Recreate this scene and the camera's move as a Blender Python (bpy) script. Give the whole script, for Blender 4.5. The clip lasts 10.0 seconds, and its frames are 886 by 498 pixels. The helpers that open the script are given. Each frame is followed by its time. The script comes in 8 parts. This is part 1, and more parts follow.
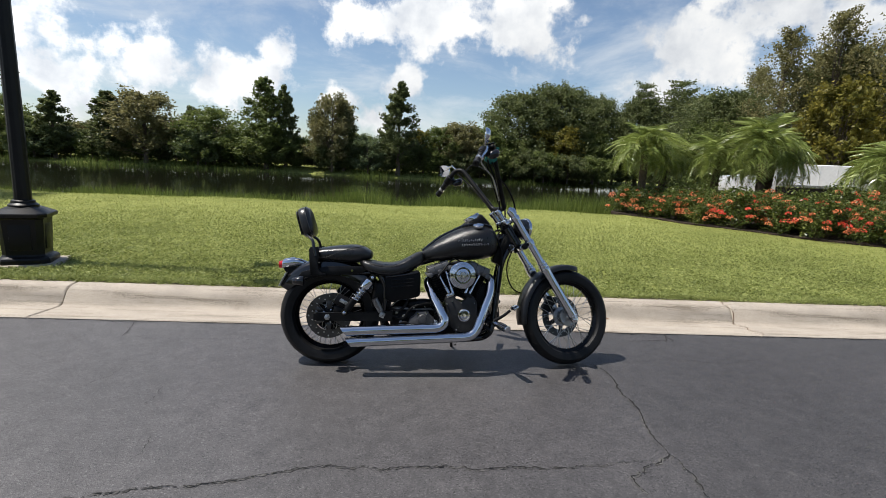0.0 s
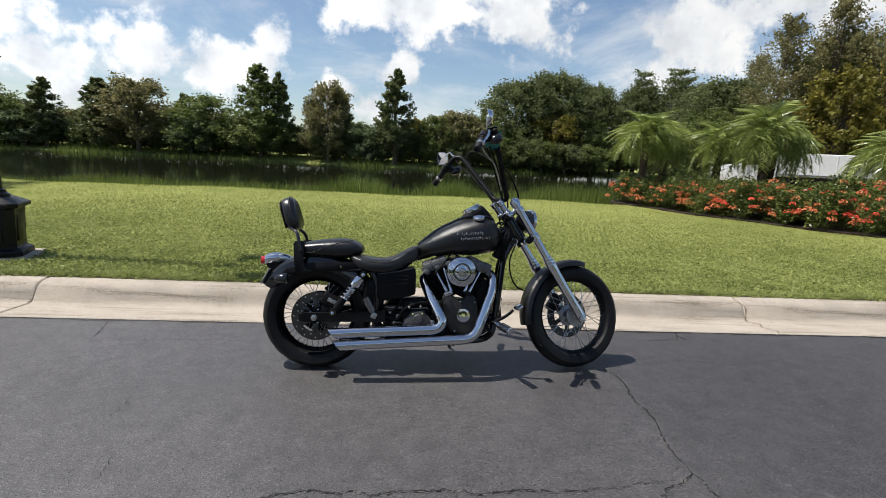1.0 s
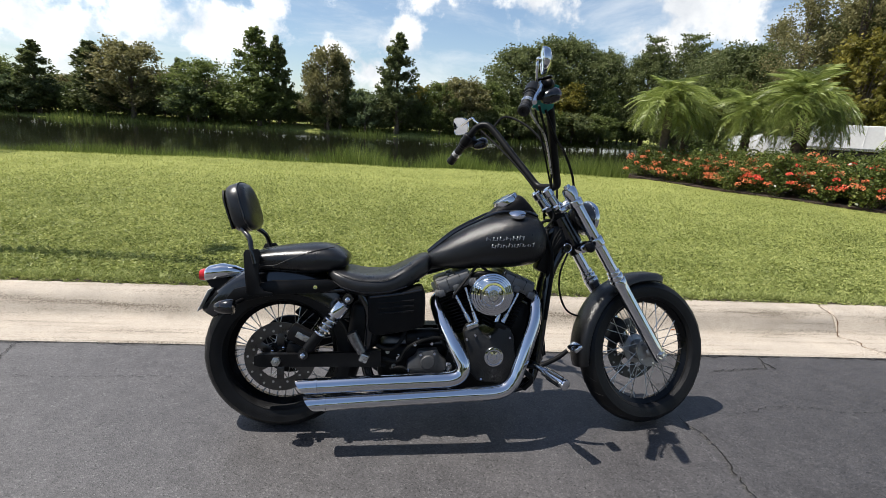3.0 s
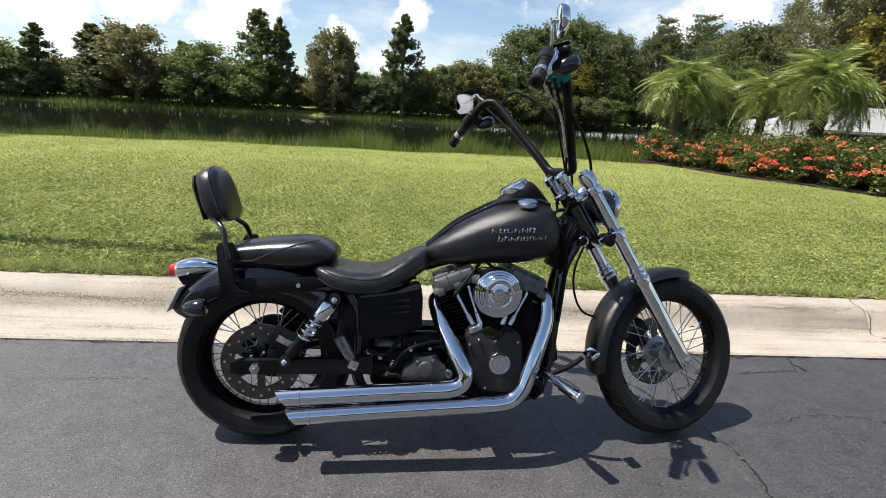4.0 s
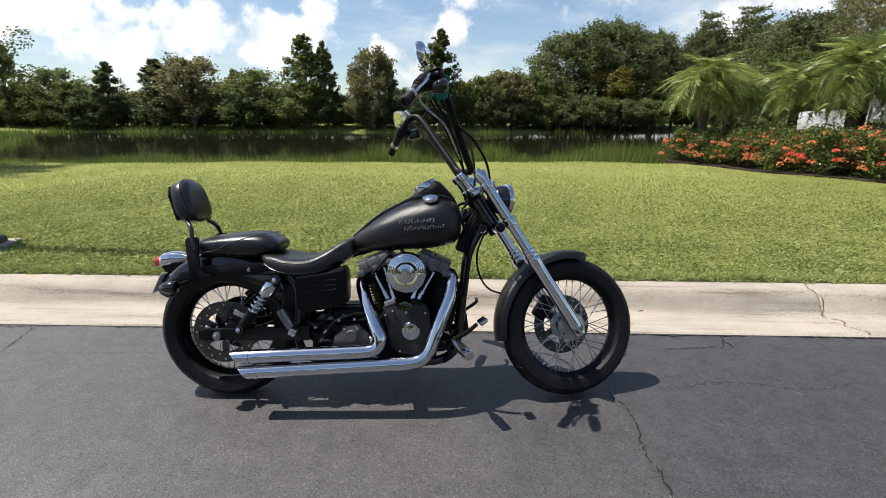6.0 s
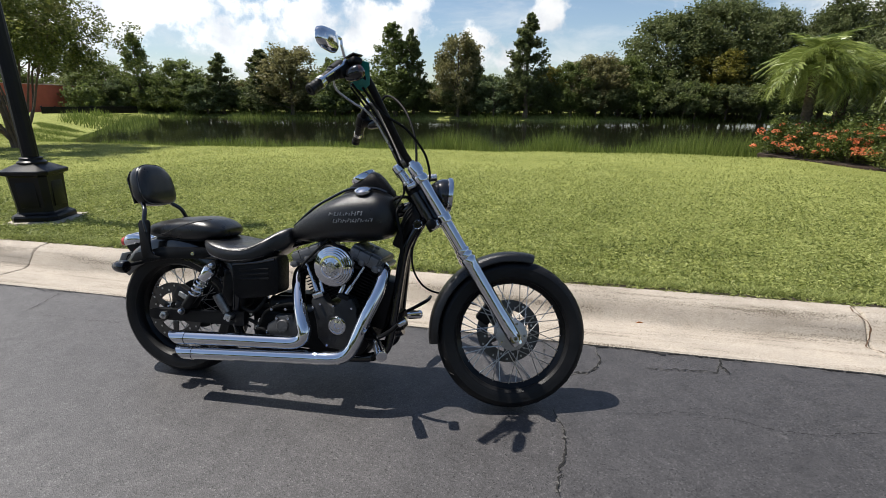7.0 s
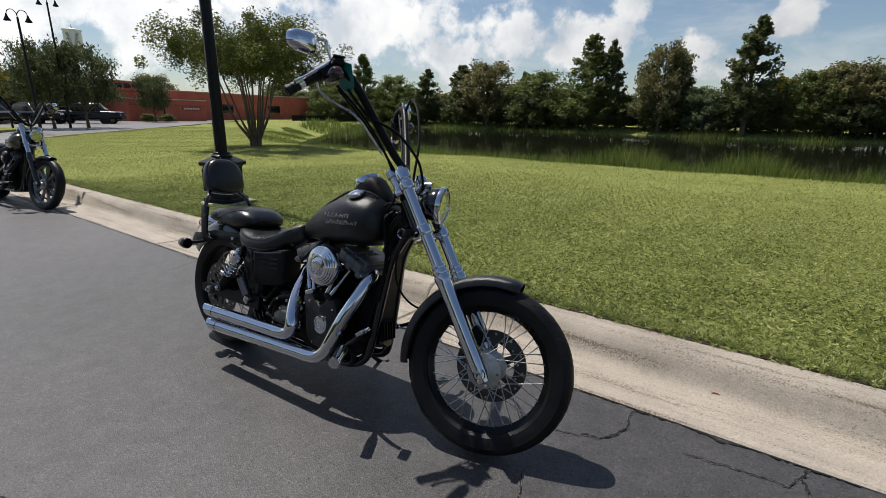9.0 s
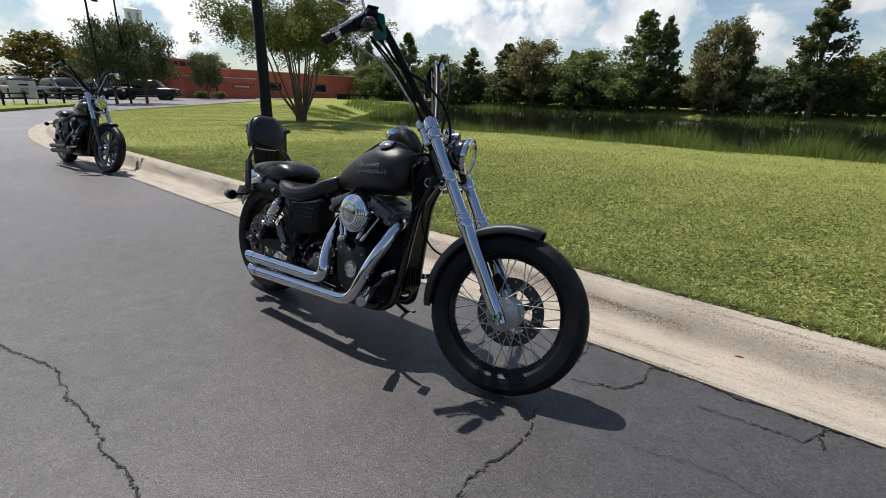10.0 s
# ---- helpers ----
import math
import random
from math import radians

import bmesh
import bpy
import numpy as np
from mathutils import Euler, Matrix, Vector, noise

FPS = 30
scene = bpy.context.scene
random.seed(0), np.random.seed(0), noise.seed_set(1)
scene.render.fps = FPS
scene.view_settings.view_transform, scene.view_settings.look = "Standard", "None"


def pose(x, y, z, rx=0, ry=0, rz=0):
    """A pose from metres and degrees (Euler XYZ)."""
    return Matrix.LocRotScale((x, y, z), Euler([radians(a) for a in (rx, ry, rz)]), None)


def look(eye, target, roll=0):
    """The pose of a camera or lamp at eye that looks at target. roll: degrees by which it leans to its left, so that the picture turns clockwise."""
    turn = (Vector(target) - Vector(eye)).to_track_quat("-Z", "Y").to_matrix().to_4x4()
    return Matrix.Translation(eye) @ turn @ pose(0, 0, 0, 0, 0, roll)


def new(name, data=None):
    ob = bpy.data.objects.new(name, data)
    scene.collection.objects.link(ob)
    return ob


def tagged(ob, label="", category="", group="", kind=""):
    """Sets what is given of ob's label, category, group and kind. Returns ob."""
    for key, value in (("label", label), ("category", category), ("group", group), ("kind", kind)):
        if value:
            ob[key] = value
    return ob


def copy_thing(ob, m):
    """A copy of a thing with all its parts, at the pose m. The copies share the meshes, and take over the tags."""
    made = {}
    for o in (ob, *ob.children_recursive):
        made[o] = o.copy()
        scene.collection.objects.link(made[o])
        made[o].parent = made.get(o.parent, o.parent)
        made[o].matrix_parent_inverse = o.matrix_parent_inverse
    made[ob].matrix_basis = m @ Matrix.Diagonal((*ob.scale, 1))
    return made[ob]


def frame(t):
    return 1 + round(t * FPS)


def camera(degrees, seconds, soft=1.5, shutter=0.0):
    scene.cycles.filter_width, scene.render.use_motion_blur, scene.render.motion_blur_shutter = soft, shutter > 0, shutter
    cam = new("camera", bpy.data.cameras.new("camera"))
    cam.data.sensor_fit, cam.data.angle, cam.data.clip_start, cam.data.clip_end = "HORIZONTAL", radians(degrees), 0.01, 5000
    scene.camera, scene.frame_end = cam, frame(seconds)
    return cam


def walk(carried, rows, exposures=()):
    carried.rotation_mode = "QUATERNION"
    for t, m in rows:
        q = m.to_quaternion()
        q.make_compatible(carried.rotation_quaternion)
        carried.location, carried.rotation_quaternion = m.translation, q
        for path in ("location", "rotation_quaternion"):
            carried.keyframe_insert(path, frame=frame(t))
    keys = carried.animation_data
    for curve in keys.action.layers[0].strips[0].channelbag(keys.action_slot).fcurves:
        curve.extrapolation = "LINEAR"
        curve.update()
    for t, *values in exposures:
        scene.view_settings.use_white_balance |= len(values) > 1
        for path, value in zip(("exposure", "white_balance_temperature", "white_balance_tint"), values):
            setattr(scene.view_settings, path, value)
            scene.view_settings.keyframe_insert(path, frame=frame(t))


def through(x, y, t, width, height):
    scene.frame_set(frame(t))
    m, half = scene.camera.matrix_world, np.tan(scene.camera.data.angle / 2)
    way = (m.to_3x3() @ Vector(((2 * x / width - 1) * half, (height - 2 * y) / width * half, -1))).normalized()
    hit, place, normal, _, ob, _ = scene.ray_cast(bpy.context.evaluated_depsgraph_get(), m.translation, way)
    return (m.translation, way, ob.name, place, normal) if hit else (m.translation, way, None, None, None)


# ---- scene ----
cam = camera(86.6, 10.0, soft=0.6)
PATH = [
    (0, (-0.144, -0.062, 1.345), (-0.065, 1.906, 0.996), 2.9),
    (0.5, (-0.149, -0.016, 1.336), (-0.064, 1.95, 0.978), 2.9),
    (1, (-0.139, 0.198, 1.328), (-0.044, 2.157, 0.936), 3.0),
    (1.5, (-0.123, 0.41, 1.342), (-0.039, 2.364, 0.923), 3.1),
    (2, (-0.148, 0.669, 1.323), (-0.073, 2.616, 0.868), 3.4),
    (2.5, (-0.188, 0.889, 1.322), (-0.097, 2.827, 0.84), 3.3),
    (3.8, (-0.164, 1.362, 1.283), (-0.084, 3.279, 0.716), 3.4),
    (4, (-0.155, 1.357, 1.281), (-0.085, 3.271, 0.706), 3.3),
    (4.5, (-0.147, 1.236, 1.283), (-0.084, 3.15, 0.705), 3.1),
    (5, (-0.092, 1.047, 1.306), (-0.022, 2.966, 0.747), 2.8),
    (5.2, (-0.02, 0.994, 1.317), (0.039, 2.915, 0.765), 2.0),
    (6.3, (0.585, 0.968, 1.311), (0.364, 2.881, 0.773), 0.2),
    (6.5, (0.703, 1.036, 1.339), (0.415, 2.933, 0.773), 0.4),
    (7, (1.053, 1.186, 1.32), (0.585, 3.039, 0.732), 0.2),
    (7.5, (1.281, 1.342, 1.33), (0.627, 3.13, 0.717), 0.4),
    (8, (1.441, 1.602, 1.348), (0.605, 3.319, 0.752), 0.3),
    (8.5, (1.577, 1.751, 1.31), (0.573, 3.387, 0.748), 0.3),
    (9, (1.726, 1.683, 1.292), (0.576, 3.225, 0.745), 1.1),
    (9.5, (1.861, 1.549, 1.273), (0.632, 3.027, 0.721), 1.5),
    (10, (1.85, 1.636, 1.178), (0.587, 3.056, 0.555), 1.6),
]
walk(cam, [(t, look(eye, target, roll)) for t, eye, target, roll in PATH],
     [(0.0, 0.36), (2.5, 0.49), (4.2, 0.72), (5.2, 0.70), (6.5, 0.46), (8.0, 0.36), (9.0, -0.03), (9.5, -0.04), (10.0, 0.16)])

# ---- world, sun and exposure ----
SUN_UP = 64.0            # degrees above the horizon
SUN_FROM = (-0.49, 0.02, 1.0)


def node(nt, kind, **values):
    n = nt.nodes.new(kind)
    for key, value in values.items():
        if key == "operation":
            n.operation = value
        elif key == "blend_type":
            n.blend_type = value
        elif key == "data_type":
            n.data_type = value
        elif key == "noise_dimensions":
            n.noise_dimensions = value
        else:
            n.inputs[key].default_value = value
    return n


def ramp(nt, stops):
    n = nt.nodes.new("ShaderNodeValToRGB")
    els = n.color_ramp.elements
    while len(els) < len(stops):
        els.new(0.5)
    for el, (pos, col) in zip(els, stops):
        el.position = pos
        el.color = (*col, 1) if len(col) == 3 else col
    return n


def math_node(nt, op, a, b=None, c=None):
    n = nt.nodes.new("ShaderNodeMath")
    n.operation = op
    for slot, v in zip(n.inputs, (a, b, c)):
        if v is None:
            continue
        if isinstance(v, (int, float)):
            slot.default_value = v
        else:
            nt.links.new(v, slot)
    return n.outputs[0]


def build_world():
    w = bpy.data.worlds.new("sky")
    scene.world = w
    w.use_nodes = True
    nt = w.node_tree
    nt.nodes.clear()
    L = nt.links.new
    sky = nt.nodes.new("ShaderNodeTexSky")
    sky.sky_type = "NISHITA"
    sky.sun_disc = False
    sky.sun_elevation = radians(SUN_UP)
    sky.sun_rotation = radians(-88)
    sky.air_density, sky.dust_density, sky.ozone_density = 1.0, 0.6, 1.5
    co = nt.nodes.new("ShaderNodeTexCoord")
    d = co.outputs["Generated"]
    sep = nt.nodes.new("ShaderNodeSeparateXYZ")
    L(d, sep.inputs[0])
    z = sep.outputs[2]
    # cumulus heaps: directions in azimuth (0 = +y, positive to +x), elevation, half widths, all in degrees
    heaps = [(-19.5, 8.6, 5.2, 3.0), (-17.0, 11.0, 3.0, 2.6), (-23.5, 6.6, 4.5, 2.0), (-2.5, 9.2, 2.3, 2.2), (1, 15.2, 12, 3.8), (-8, 15, 5, 2.8),
             (9, 17, 7, 3.2), (-36, 7, 7, 3.6), (-41, 10, 6, 4.5), (-7.6, 4.6, 4.5, 2.0), (29.6, 12.7, 5.5, 4.2), (25, 9.4, 3.4, 2.8), (36, 16, 8, 5),
             (-11, 6.4, 3.0, 1.3), (-48, 9.5, 6, 4.5), (-56, 8, 6, 4.5), (-66, 8, 8, 5), (-76, 10, 7, 5), (-29, 8, 4, 2.2), (-52, 17, 9, 4), (-70, 20, 9, 5), (-47, 13, 12, 7), (-64, 13, 12, 8), (-84, 12, 14, 9), (-102, 12, 14, 9), (-60, 24, 18, 7), (-34, 17, 8, 4)]
    big = node(nt, "ShaderNodeTexNoise", Scale=11.0, Detail=10.0, Roughness=0.60)
    L(d, big.inputs["Vector"])
    total = None
    for az, el, wa, we in heaps:
        a, e = radians(az), radians(el)
        c = Vector((math.sin(a) * math.cos(e), math.cos(a) * math.cos(e), math.sin(e)))
        side = Vector((math.cos(a), -math.sin(a), 0))
        up = side.cross(c) * -1
        if up.z < 0:
            up = -up
        u = nt.nodes.new("ShaderNodeVectorMath")
        u.operation = "DOT_PRODUCT"
        L(d, u.inputs[0])
        u.inputs[1].default_value = side / math.tan(radians(wa))
        v = nt.nodes.new("ShaderNodeVectorMath")
        v.operation = "DOT_PRODUCT"
        L(d, v.inputs[0])
        v.inputs[1].default_value = up / math.tan(radians(we))
        f = nt.nodes.new("ShaderNodeVectorMath")
        f.operation = "DOT_PRODUCT"
        L(d, f.inputs[0])
        f.inputs[1].default_value = c
        r2 = math_node(nt, "SQRT", math_node(nt, "ADD", math_node(nt, "POWER", math_node(nt, "ABSOLUTE", u.outputs["Value"]), 2.0),
                       math_node(nt, "POWER", math_node(nt, "ABSOLUTE", v.outputs["Value"]), 2.0)))
        m = math_node(nt, "SUBTRACT", 1.0, r2)
        m = math_node(nt, "MULTIPLY", math_node(nt, "MAXIMUM", m, -1.0), math_node(nt, "GREATER_THAN", f.outputs["Value"], 0.2))
        m = math_node(nt, "ADD", m, math_node(nt, "MULTIPLY", math_node(nt, "LESS_THAN", f.outputs["Value"], 0.2), -1.0))
        total = m if total is None else math_node(nt, "MAXIMUM", total, m)
    # ragged edge from the noise
    n0 = math_node(nt, "MULTIPLY_ADD", big.outputs["Fac"], 4.2, -2.1)
    body = math_node(nt, "ADD", total, n0)
    heap = nt.nodes.new("ShaderNodeMapRange")
    heap.interpolation_type = "SMOOTHSTEP"
    L(body, heap.inputs["Value"])
    heap.inputs["From Min"].default_value = -0.10
    heap.inputs["From Max"].default_value = 0.55
    # thin high cloud, flattened towards the horizon
    flat = nt.nodes.new("ShaderNodeVectorMath")
    flat.operation = "DIVIDE"
    L(d, flat.inputs[0])
    comb = nt.nodes.new("ShaderNodeCombineXYZ")
    zz = math_node(nt, "ADD", math_node(nt, "ABSOLUTE", z), 0.22)
    for i in range(3):
        L(zz, comb.inputs[i])
    L(comb.outputs[0], flat.inputs[1])
    thin = node(nt, "ShaderNodeTexNoise", Scale=1.5, Detail=8.0, Roughness=0.62, Distortion=0.4)
    L(flat.outputs[0], thin.inputs["Vector"])
    veil = nt.nodes.new("ShaderNodeMapRange")
    veil.interpolation_type = "SMOOTHSTEP"
    L(thin.outputs["Fac"], veil.inputs["Value"])
    veil.inputs["From Min"].default_value = 0.42
    veil.inputs["From Max"].default_value = 0.72
    veil.inputs["To Max"].default_value = 0.55
    lower = nt.nodes.new("ShaderNodeMapRange")
    lower.interpolation_type = "SMOOTHSTEP"
    L(z, lower.inputs["Value"])
    lower.inputs["From Min"].default_value, lower.inputs["From Max"].default_value = 0.26, 0.50
    lower.inputs["To Min"].default_value, lower.inputs["To Max"].default_value = 1.0, 0.12
    thinned = math_node(nt, "MULTIPLY", veil.outputs[0], lower.outputs[0])
    # cloud colour: bright tops, grey bellies
    shade = node(nt, "ShaderNodeTexNoise", Scale=9.0, Detail=6.0, Roughness=0.55)
    move = nt.nodes.new("ShaderNodeVectorMath")
    move.operation = "ADD"
    L(d, move.inputs[0])
    move.inputs[1].default_value = (0.03, 0.0, -0.05)
    L(move.outputs[0], shade.inputs["Vector"])
    tone = ramp(nt, [(0.34, (0.66, 0.70, 0.76)), (0.50, (0.92, 0.94, 0.96)), (0.6, (1.05, 1.05, 1.04))])
    L(shade.outputs["Fac"], tone.inputs[0])
    bg1 = node(nt, "ShaderNodeBackground", Strength=0.092)
    L(sky.outputs[0], bg1.inputs[0])
    bg2 = nt.nodes.new("ShaderNodeBackground")
    L(tone.outputs[0], bg2.inputs[0])
    near_sun = nt.nodes.new("ShaderNodeVectorMath")
    near_sun.operation = "DOT_PRODUCT"
    L(d, near_sun.inputs[0])
    near_sun.inputs[1].default_value = Vector(SUN_FROM).normalized()
    glow = nt.nodes.new("ShaderNodeMapRange")
    L(near_sun.outputs["Value"], glow.inputs["Value"])
    glow.inputs["From Min"].default_value, glow.inputs["From Max"].default_value = 0.12, 0.62
    glow.inputs["To Min"].default_value, glow.inputs["To Max"].default_value = 0.72, 1.10
    L(glow.outputs[0], bg2.inputs["Strength"])
    bg3 = node(nt, "ShaderNodeBackground", Strength=0.70)
    bg3.inputs[0].default_value = (0.93, 0.97, 1.0, 1)
    m1 = nt.nodes.new("ShaderNodeMixShader")
    L(thinned, m1.inputs[0])
    L(bg1.outputs[0], m1.inputs[1])
    L(bg3.outputs[0], m1.inputs[2])
    m2 = nt.nodes.new("ShaderNodeMixShader")
    L(heap.outputs[0], m2.inputs[0])
    L(m1.outputs[0], m2.inputs[1])
    L(bg2.outputs[0], m2.inputs[2])
    out = nt.nodes.new("ShaderNodeOutputWorld")
    L(m2.outputs[0], out.inputs[0])


build_world()
sun = new("sun", bpy.data.lights.new("sun", "SUN"))
sun.data.energy, sun.data.angle, sun.data.color = 5.0, radians(0.53), (1.0, 0.955, 0.89)
sun.matrix_world = look(Vector(SUN_FROM) * 30, (0, 0, 0))

# ---- materials ----
def mat(name, color, rough=0.5, metal=0.0, var=0.15, scale=8.0, bump=0.0, bscale=150.0, rvar=0.0, coat=0.0, spec=0.5, fine=0.0, fscale=120.0):
    """A surface with large and fine variation of its colour, its gloss and its relief."""
    m = bpy.data.materials.new(name)
    m.use_nodes = True
    nt = m.node_tree
    L = nt.links.new
    b = nt.nodes["Principled BSDF"]
    b.inputs["Roughness"].default_value = rough
    b.inputs["Metallic"].default_value = metal
    b.inputs["Coat Weight"].default_value = coat
    b.inputs["Coat Roughness"].default_value = 0.08
    b.inputs["Specular IOR Level"].default_value = spec
    co = nt.nodes.new("ShaderNodeTexCoord")
    n = node(nt, "ShaderNodeTexNoise", Scale=scale, Detail=6.0, Roughness=0.6)
    L(co.outputs["Object"], n.inputs["Vector"])
    lo = tuple(max(0, c * (1 - var)) for c in color)
    hi = tuple(min(1, c * (1 + var)) for c in color)
    r = ramp(nt, [(0.3, lo), (0.7, hi)])
    L(n.outputs["Fac"], r.inputs[0])
    col = r.outputs[0]
    if fine:
        f = node(nt, "ShaderNodeTexNoise", Scale=fscale, Detail=3.0, Roughness=0.7)
        L(co.outputs["Object"], f.inputs["Vector"])
        fr = ramp(nt, [(0.3, (1 - fine,) * 3), (0.7, (1 + fine,) * 3)])
        L(f.outputs["Fac"], fr.inputs[0])
        mx = nt.nodes.new("ShaderNodeMix")
        mx.data_type, mx.blend_type = "RGBA", "MULTIPLY"
        mx.inputs["Factor"].default_value = 1.0
        L(col, mx.inputs["A"])
        L(fr.outputs[0], mx.inputs["B"])
        col = mx.outputs["Result"]
    L(col, b.inputs["Base Color"])
    if rvar:
        rr = nt.nodes.new("ShaderNodeMapRange")
        L(n.outputs["Fac"], rr.inputs["Value"])
        rr.inputs["From Min"].default_value, rr.inputs["From Max"].default_value = 0.3, 0.7
        rr.inputs["To Min"].default_value, rr.inputs["To Max"].default_value = max(0.02, rough - rvar), min(1, rough + rvar)
        L(rr.outputs[0], b.inputs["Roughness"])
    if bump:
        bn = node(nt, "ShaderNodeTexNoise", Scale=bscale, Detail=4.0, Roughness=0.6)
        L(co.outputs["Object"], bn.inputs["Vector"])
        bp = node(nt, "ShaderNodeBump", Strength=bump, Distance=0.004)
        L(bn.outputs["Fac"], bp.inputs["Height"])
        L(bp.outputs[0], b.inputs["Normal"])
    return m


def leaf_mat(name, dark, mid, light, gloss=0.45, through=0.35, spec=0.2, patch=0.8, spread=0.55, base=-0.45, swing=1.4):
    """Leaves: each island its own tone, part of the light passing through."""
    m = bpy.data.materials.new(name)
    m.use_nodes = True
    nt = m.node_tree
    L = nt.links.new
    b = nt.nodes["Principled BSDF"]
    b.inputs["Roughness"].default_value = gloss
    b.inputs["Specular IOR Level"].default_value = spec
    g = nt.nodes.new("ShaderNodeNewGeometry")
    r = ramp(nt, [(0.0, dark), (0.55, mid), (1.0, light)])
    co = nt.nodes.new("ShaderNodeTexCoord")
    n = node(nt, "ShaderNodeTexNoise", Scale=patch, Detail=3.0)
    L(co.outputs["Object"], n.inputs["Vector"])
    f = math_node(nt, "ADD", math_node(nt, "MULTIPLY", g.outputs["Random Per Island"], spread),
                  math_node(nt, "MULTIPLY_ADD", n.outputs["Fac"], swing, base))
    L(f, r.inputs[0])
    L(r.outputs[0], b.inputs["Base Color"])
    t = nt.nodes.new("ShaderNodeBsdfTranslucent")
    L(r.outputs[0], t.inputs[0])
    mx = nt.nodes.new("ShaderNodeMixShader")
    mx.inputs[0].default_value = through
    L(b.outputs[0], mx.inputs[1])
    L(t.outputs[0], mx.inputs[2])
    L(mx.outputs[0], nt.nodes["Material Output"].inputs[0])
    return m


def asphalt_mat():
    m = bpy.data.materials.new("asphalt")
    m.use_nodes = True
    nt = m.node_tree
    L = nt.links.new
    b = nt.nodes["Principled BSDF"]
    co = nt.nodes.new("ShaderNodeTexCoord")
    v = co.outputs["Object"]
    stone = nt.nodes.new("ShaderNodeTexVoronoi")
    stone.inputs["Scale"].default_value = 210.0
    L(v, stone.inputs["Vector"])
    st = ramp(nt, [(0.0, (0.010, 0.0098, 0.0098)), (0.08, (0.036, 0.034, 0.0345)), (0.6, (0.052, 0.049, 0.0497)), (0.92, (0.066, 0.0625, 0.063)), (0.985, (0.098, 0.094, 0.093))])
    sepc = nt.nodes.new("ShaderNodeSeparateColor")
    L(stone.outputs["Color"], sepc.inputs[0])
    L(sepc.outputs[0], st.inputs[0])
    big = node(nt, "ShaderNodeTexNoise", Scale=0.55, Detail=6.0, Roughness=0.6)
    L(v, big.inputs["Vector"])
    br = ramp(nt, [(0.3, (0.96,) * 3), (0.5, (1.12,) * 3), (0.72, (1.42, 1.40, 1.38))])
    L(big.outputs["Fac"], br.inputs[0])
    mid = node(nt, "ShaderNodeTexNoise", Scale=9.0, Detail=5.0, Roughness=0.65)
    L(v, mid.inputs["Vector"])
    mr = ramp(nt, [(0.3, (0.8,) * 3), (0.7, (1.2,) * 3)])
    L(mid.outputs["Fac"], mr.inputs[0])
    a = nt.nodes.new("ShaderNodeMix")
    a.data_type, a.blend_type = "RGBA", "MULTIPLY"
    a.inputs["Factor"].default_value = 1
    L(st.outputs[0], a.inputs["A"])
    L(br.outputs[0], a.inputs["B"])
    a2 = nt.nodes.new("ShaderNodeMix")
    a2.data_type, a2.blend_type = "RGBA", "MULTIPLY"
    a2.inputs["Factor"].default_value = 1
    L(a.outputs["Result"], a2.inputs["A"])
    L(mr.outputs[0], a2.inputs["B"])
    # paler towards the side road: sheen towards the sun put into the colour
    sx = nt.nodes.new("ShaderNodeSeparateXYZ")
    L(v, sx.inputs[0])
    sheen_gain = nt.nodes.new("ShaderNodeMapRange")
    L(sx.outputs[0], sheen_gain.inputs["Value"])
    sheen_gain.inputs["From Min"].default_value, sheen_gain.inputs["From Max"].default_value = 0.5, -15.0
    sheen_gain.inputs["To Min"].default_value, sheen_gain.inputs["To Max"].default_value = 1.0, 2.6
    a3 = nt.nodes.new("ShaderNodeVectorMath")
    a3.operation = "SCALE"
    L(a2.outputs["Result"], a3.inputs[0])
    # newer sealed patch past the long crack, with pale scuffs
    wob = math_node(nt, "MULTIPLY_ADD", mid.outputs["Fac"], 0.10, -0.05)
    seal = nt.nodes.new("ShaderNodeMapRange")
    seal.interpolation_type = "SMOOTHSTEP"
    L(math_node(nt, "ADD", sx.outputs[0], wob), seal.inputs["Value"])
    seal.inputs["From Min"].default_value, seal.inputs["From Max"].default_value = 1.09, 1.14
    seal.inputs["To Min"].default_value, seal.inputs["To Max"].default_value = 1.0, 0.86
    L(math_node(nt, "MULTIPLY", sheen_gain.outputs[0], seal.outputs[0]), a3.inputs["Scale"])
    turned = nt.nodes.new("ShaderNodeMapping")
    turned.inputs["Rotation"].default_value = (0, 0, 0.5)
    turned.inputs["Scale"].default_value = (6.0, 9.0, 1.0)
    L(v, turned.inputs[0])
    scuff = node(nt, "ShaderNodeTexNoise", Scale=0.8, Detail=10.0, Roughness=0.78)
    L(turned.outputs[0], scuff.inputs["Vector"])
    sr = ramp(nt, [(0.61, (0, 0, 0)), (0.71, (0.7, 0.7, 0.7))])
    L(scuff.outputs["Fac"], sr.inputs[0])
    a4 = nt.nodes.new("ShaderNodeMix")
    a4.data_type = "RGBA"
    L(math_node(nt, "MULTIPLY", sr.outputs[0], math_node(nt, "MULTIPLY_ADD", seal.outputs[0], -6.0, 6.15)), a4.inputs["Factor"])
    L(a3.outputs[0], a4.inputs["A"])
    a4.inputs["B"].default_value = (0.17, 0.165, 0.16, 1)
    L(a4.outputs["Result"], b.inputs["Base Color"])
    b.inputs["Roughness"].default_value = 0.54
    b.inputs["Specular IOR Level"].default_value = 0.45
    bp = node(nt, "ShaderNodeBump", Strength=0.28, Distance=0.003)
    L(stone.outputs["Distance"], bp.inputs["Height"])
    L(bp.outputs[0], b.inputs["Normal"])
    return m


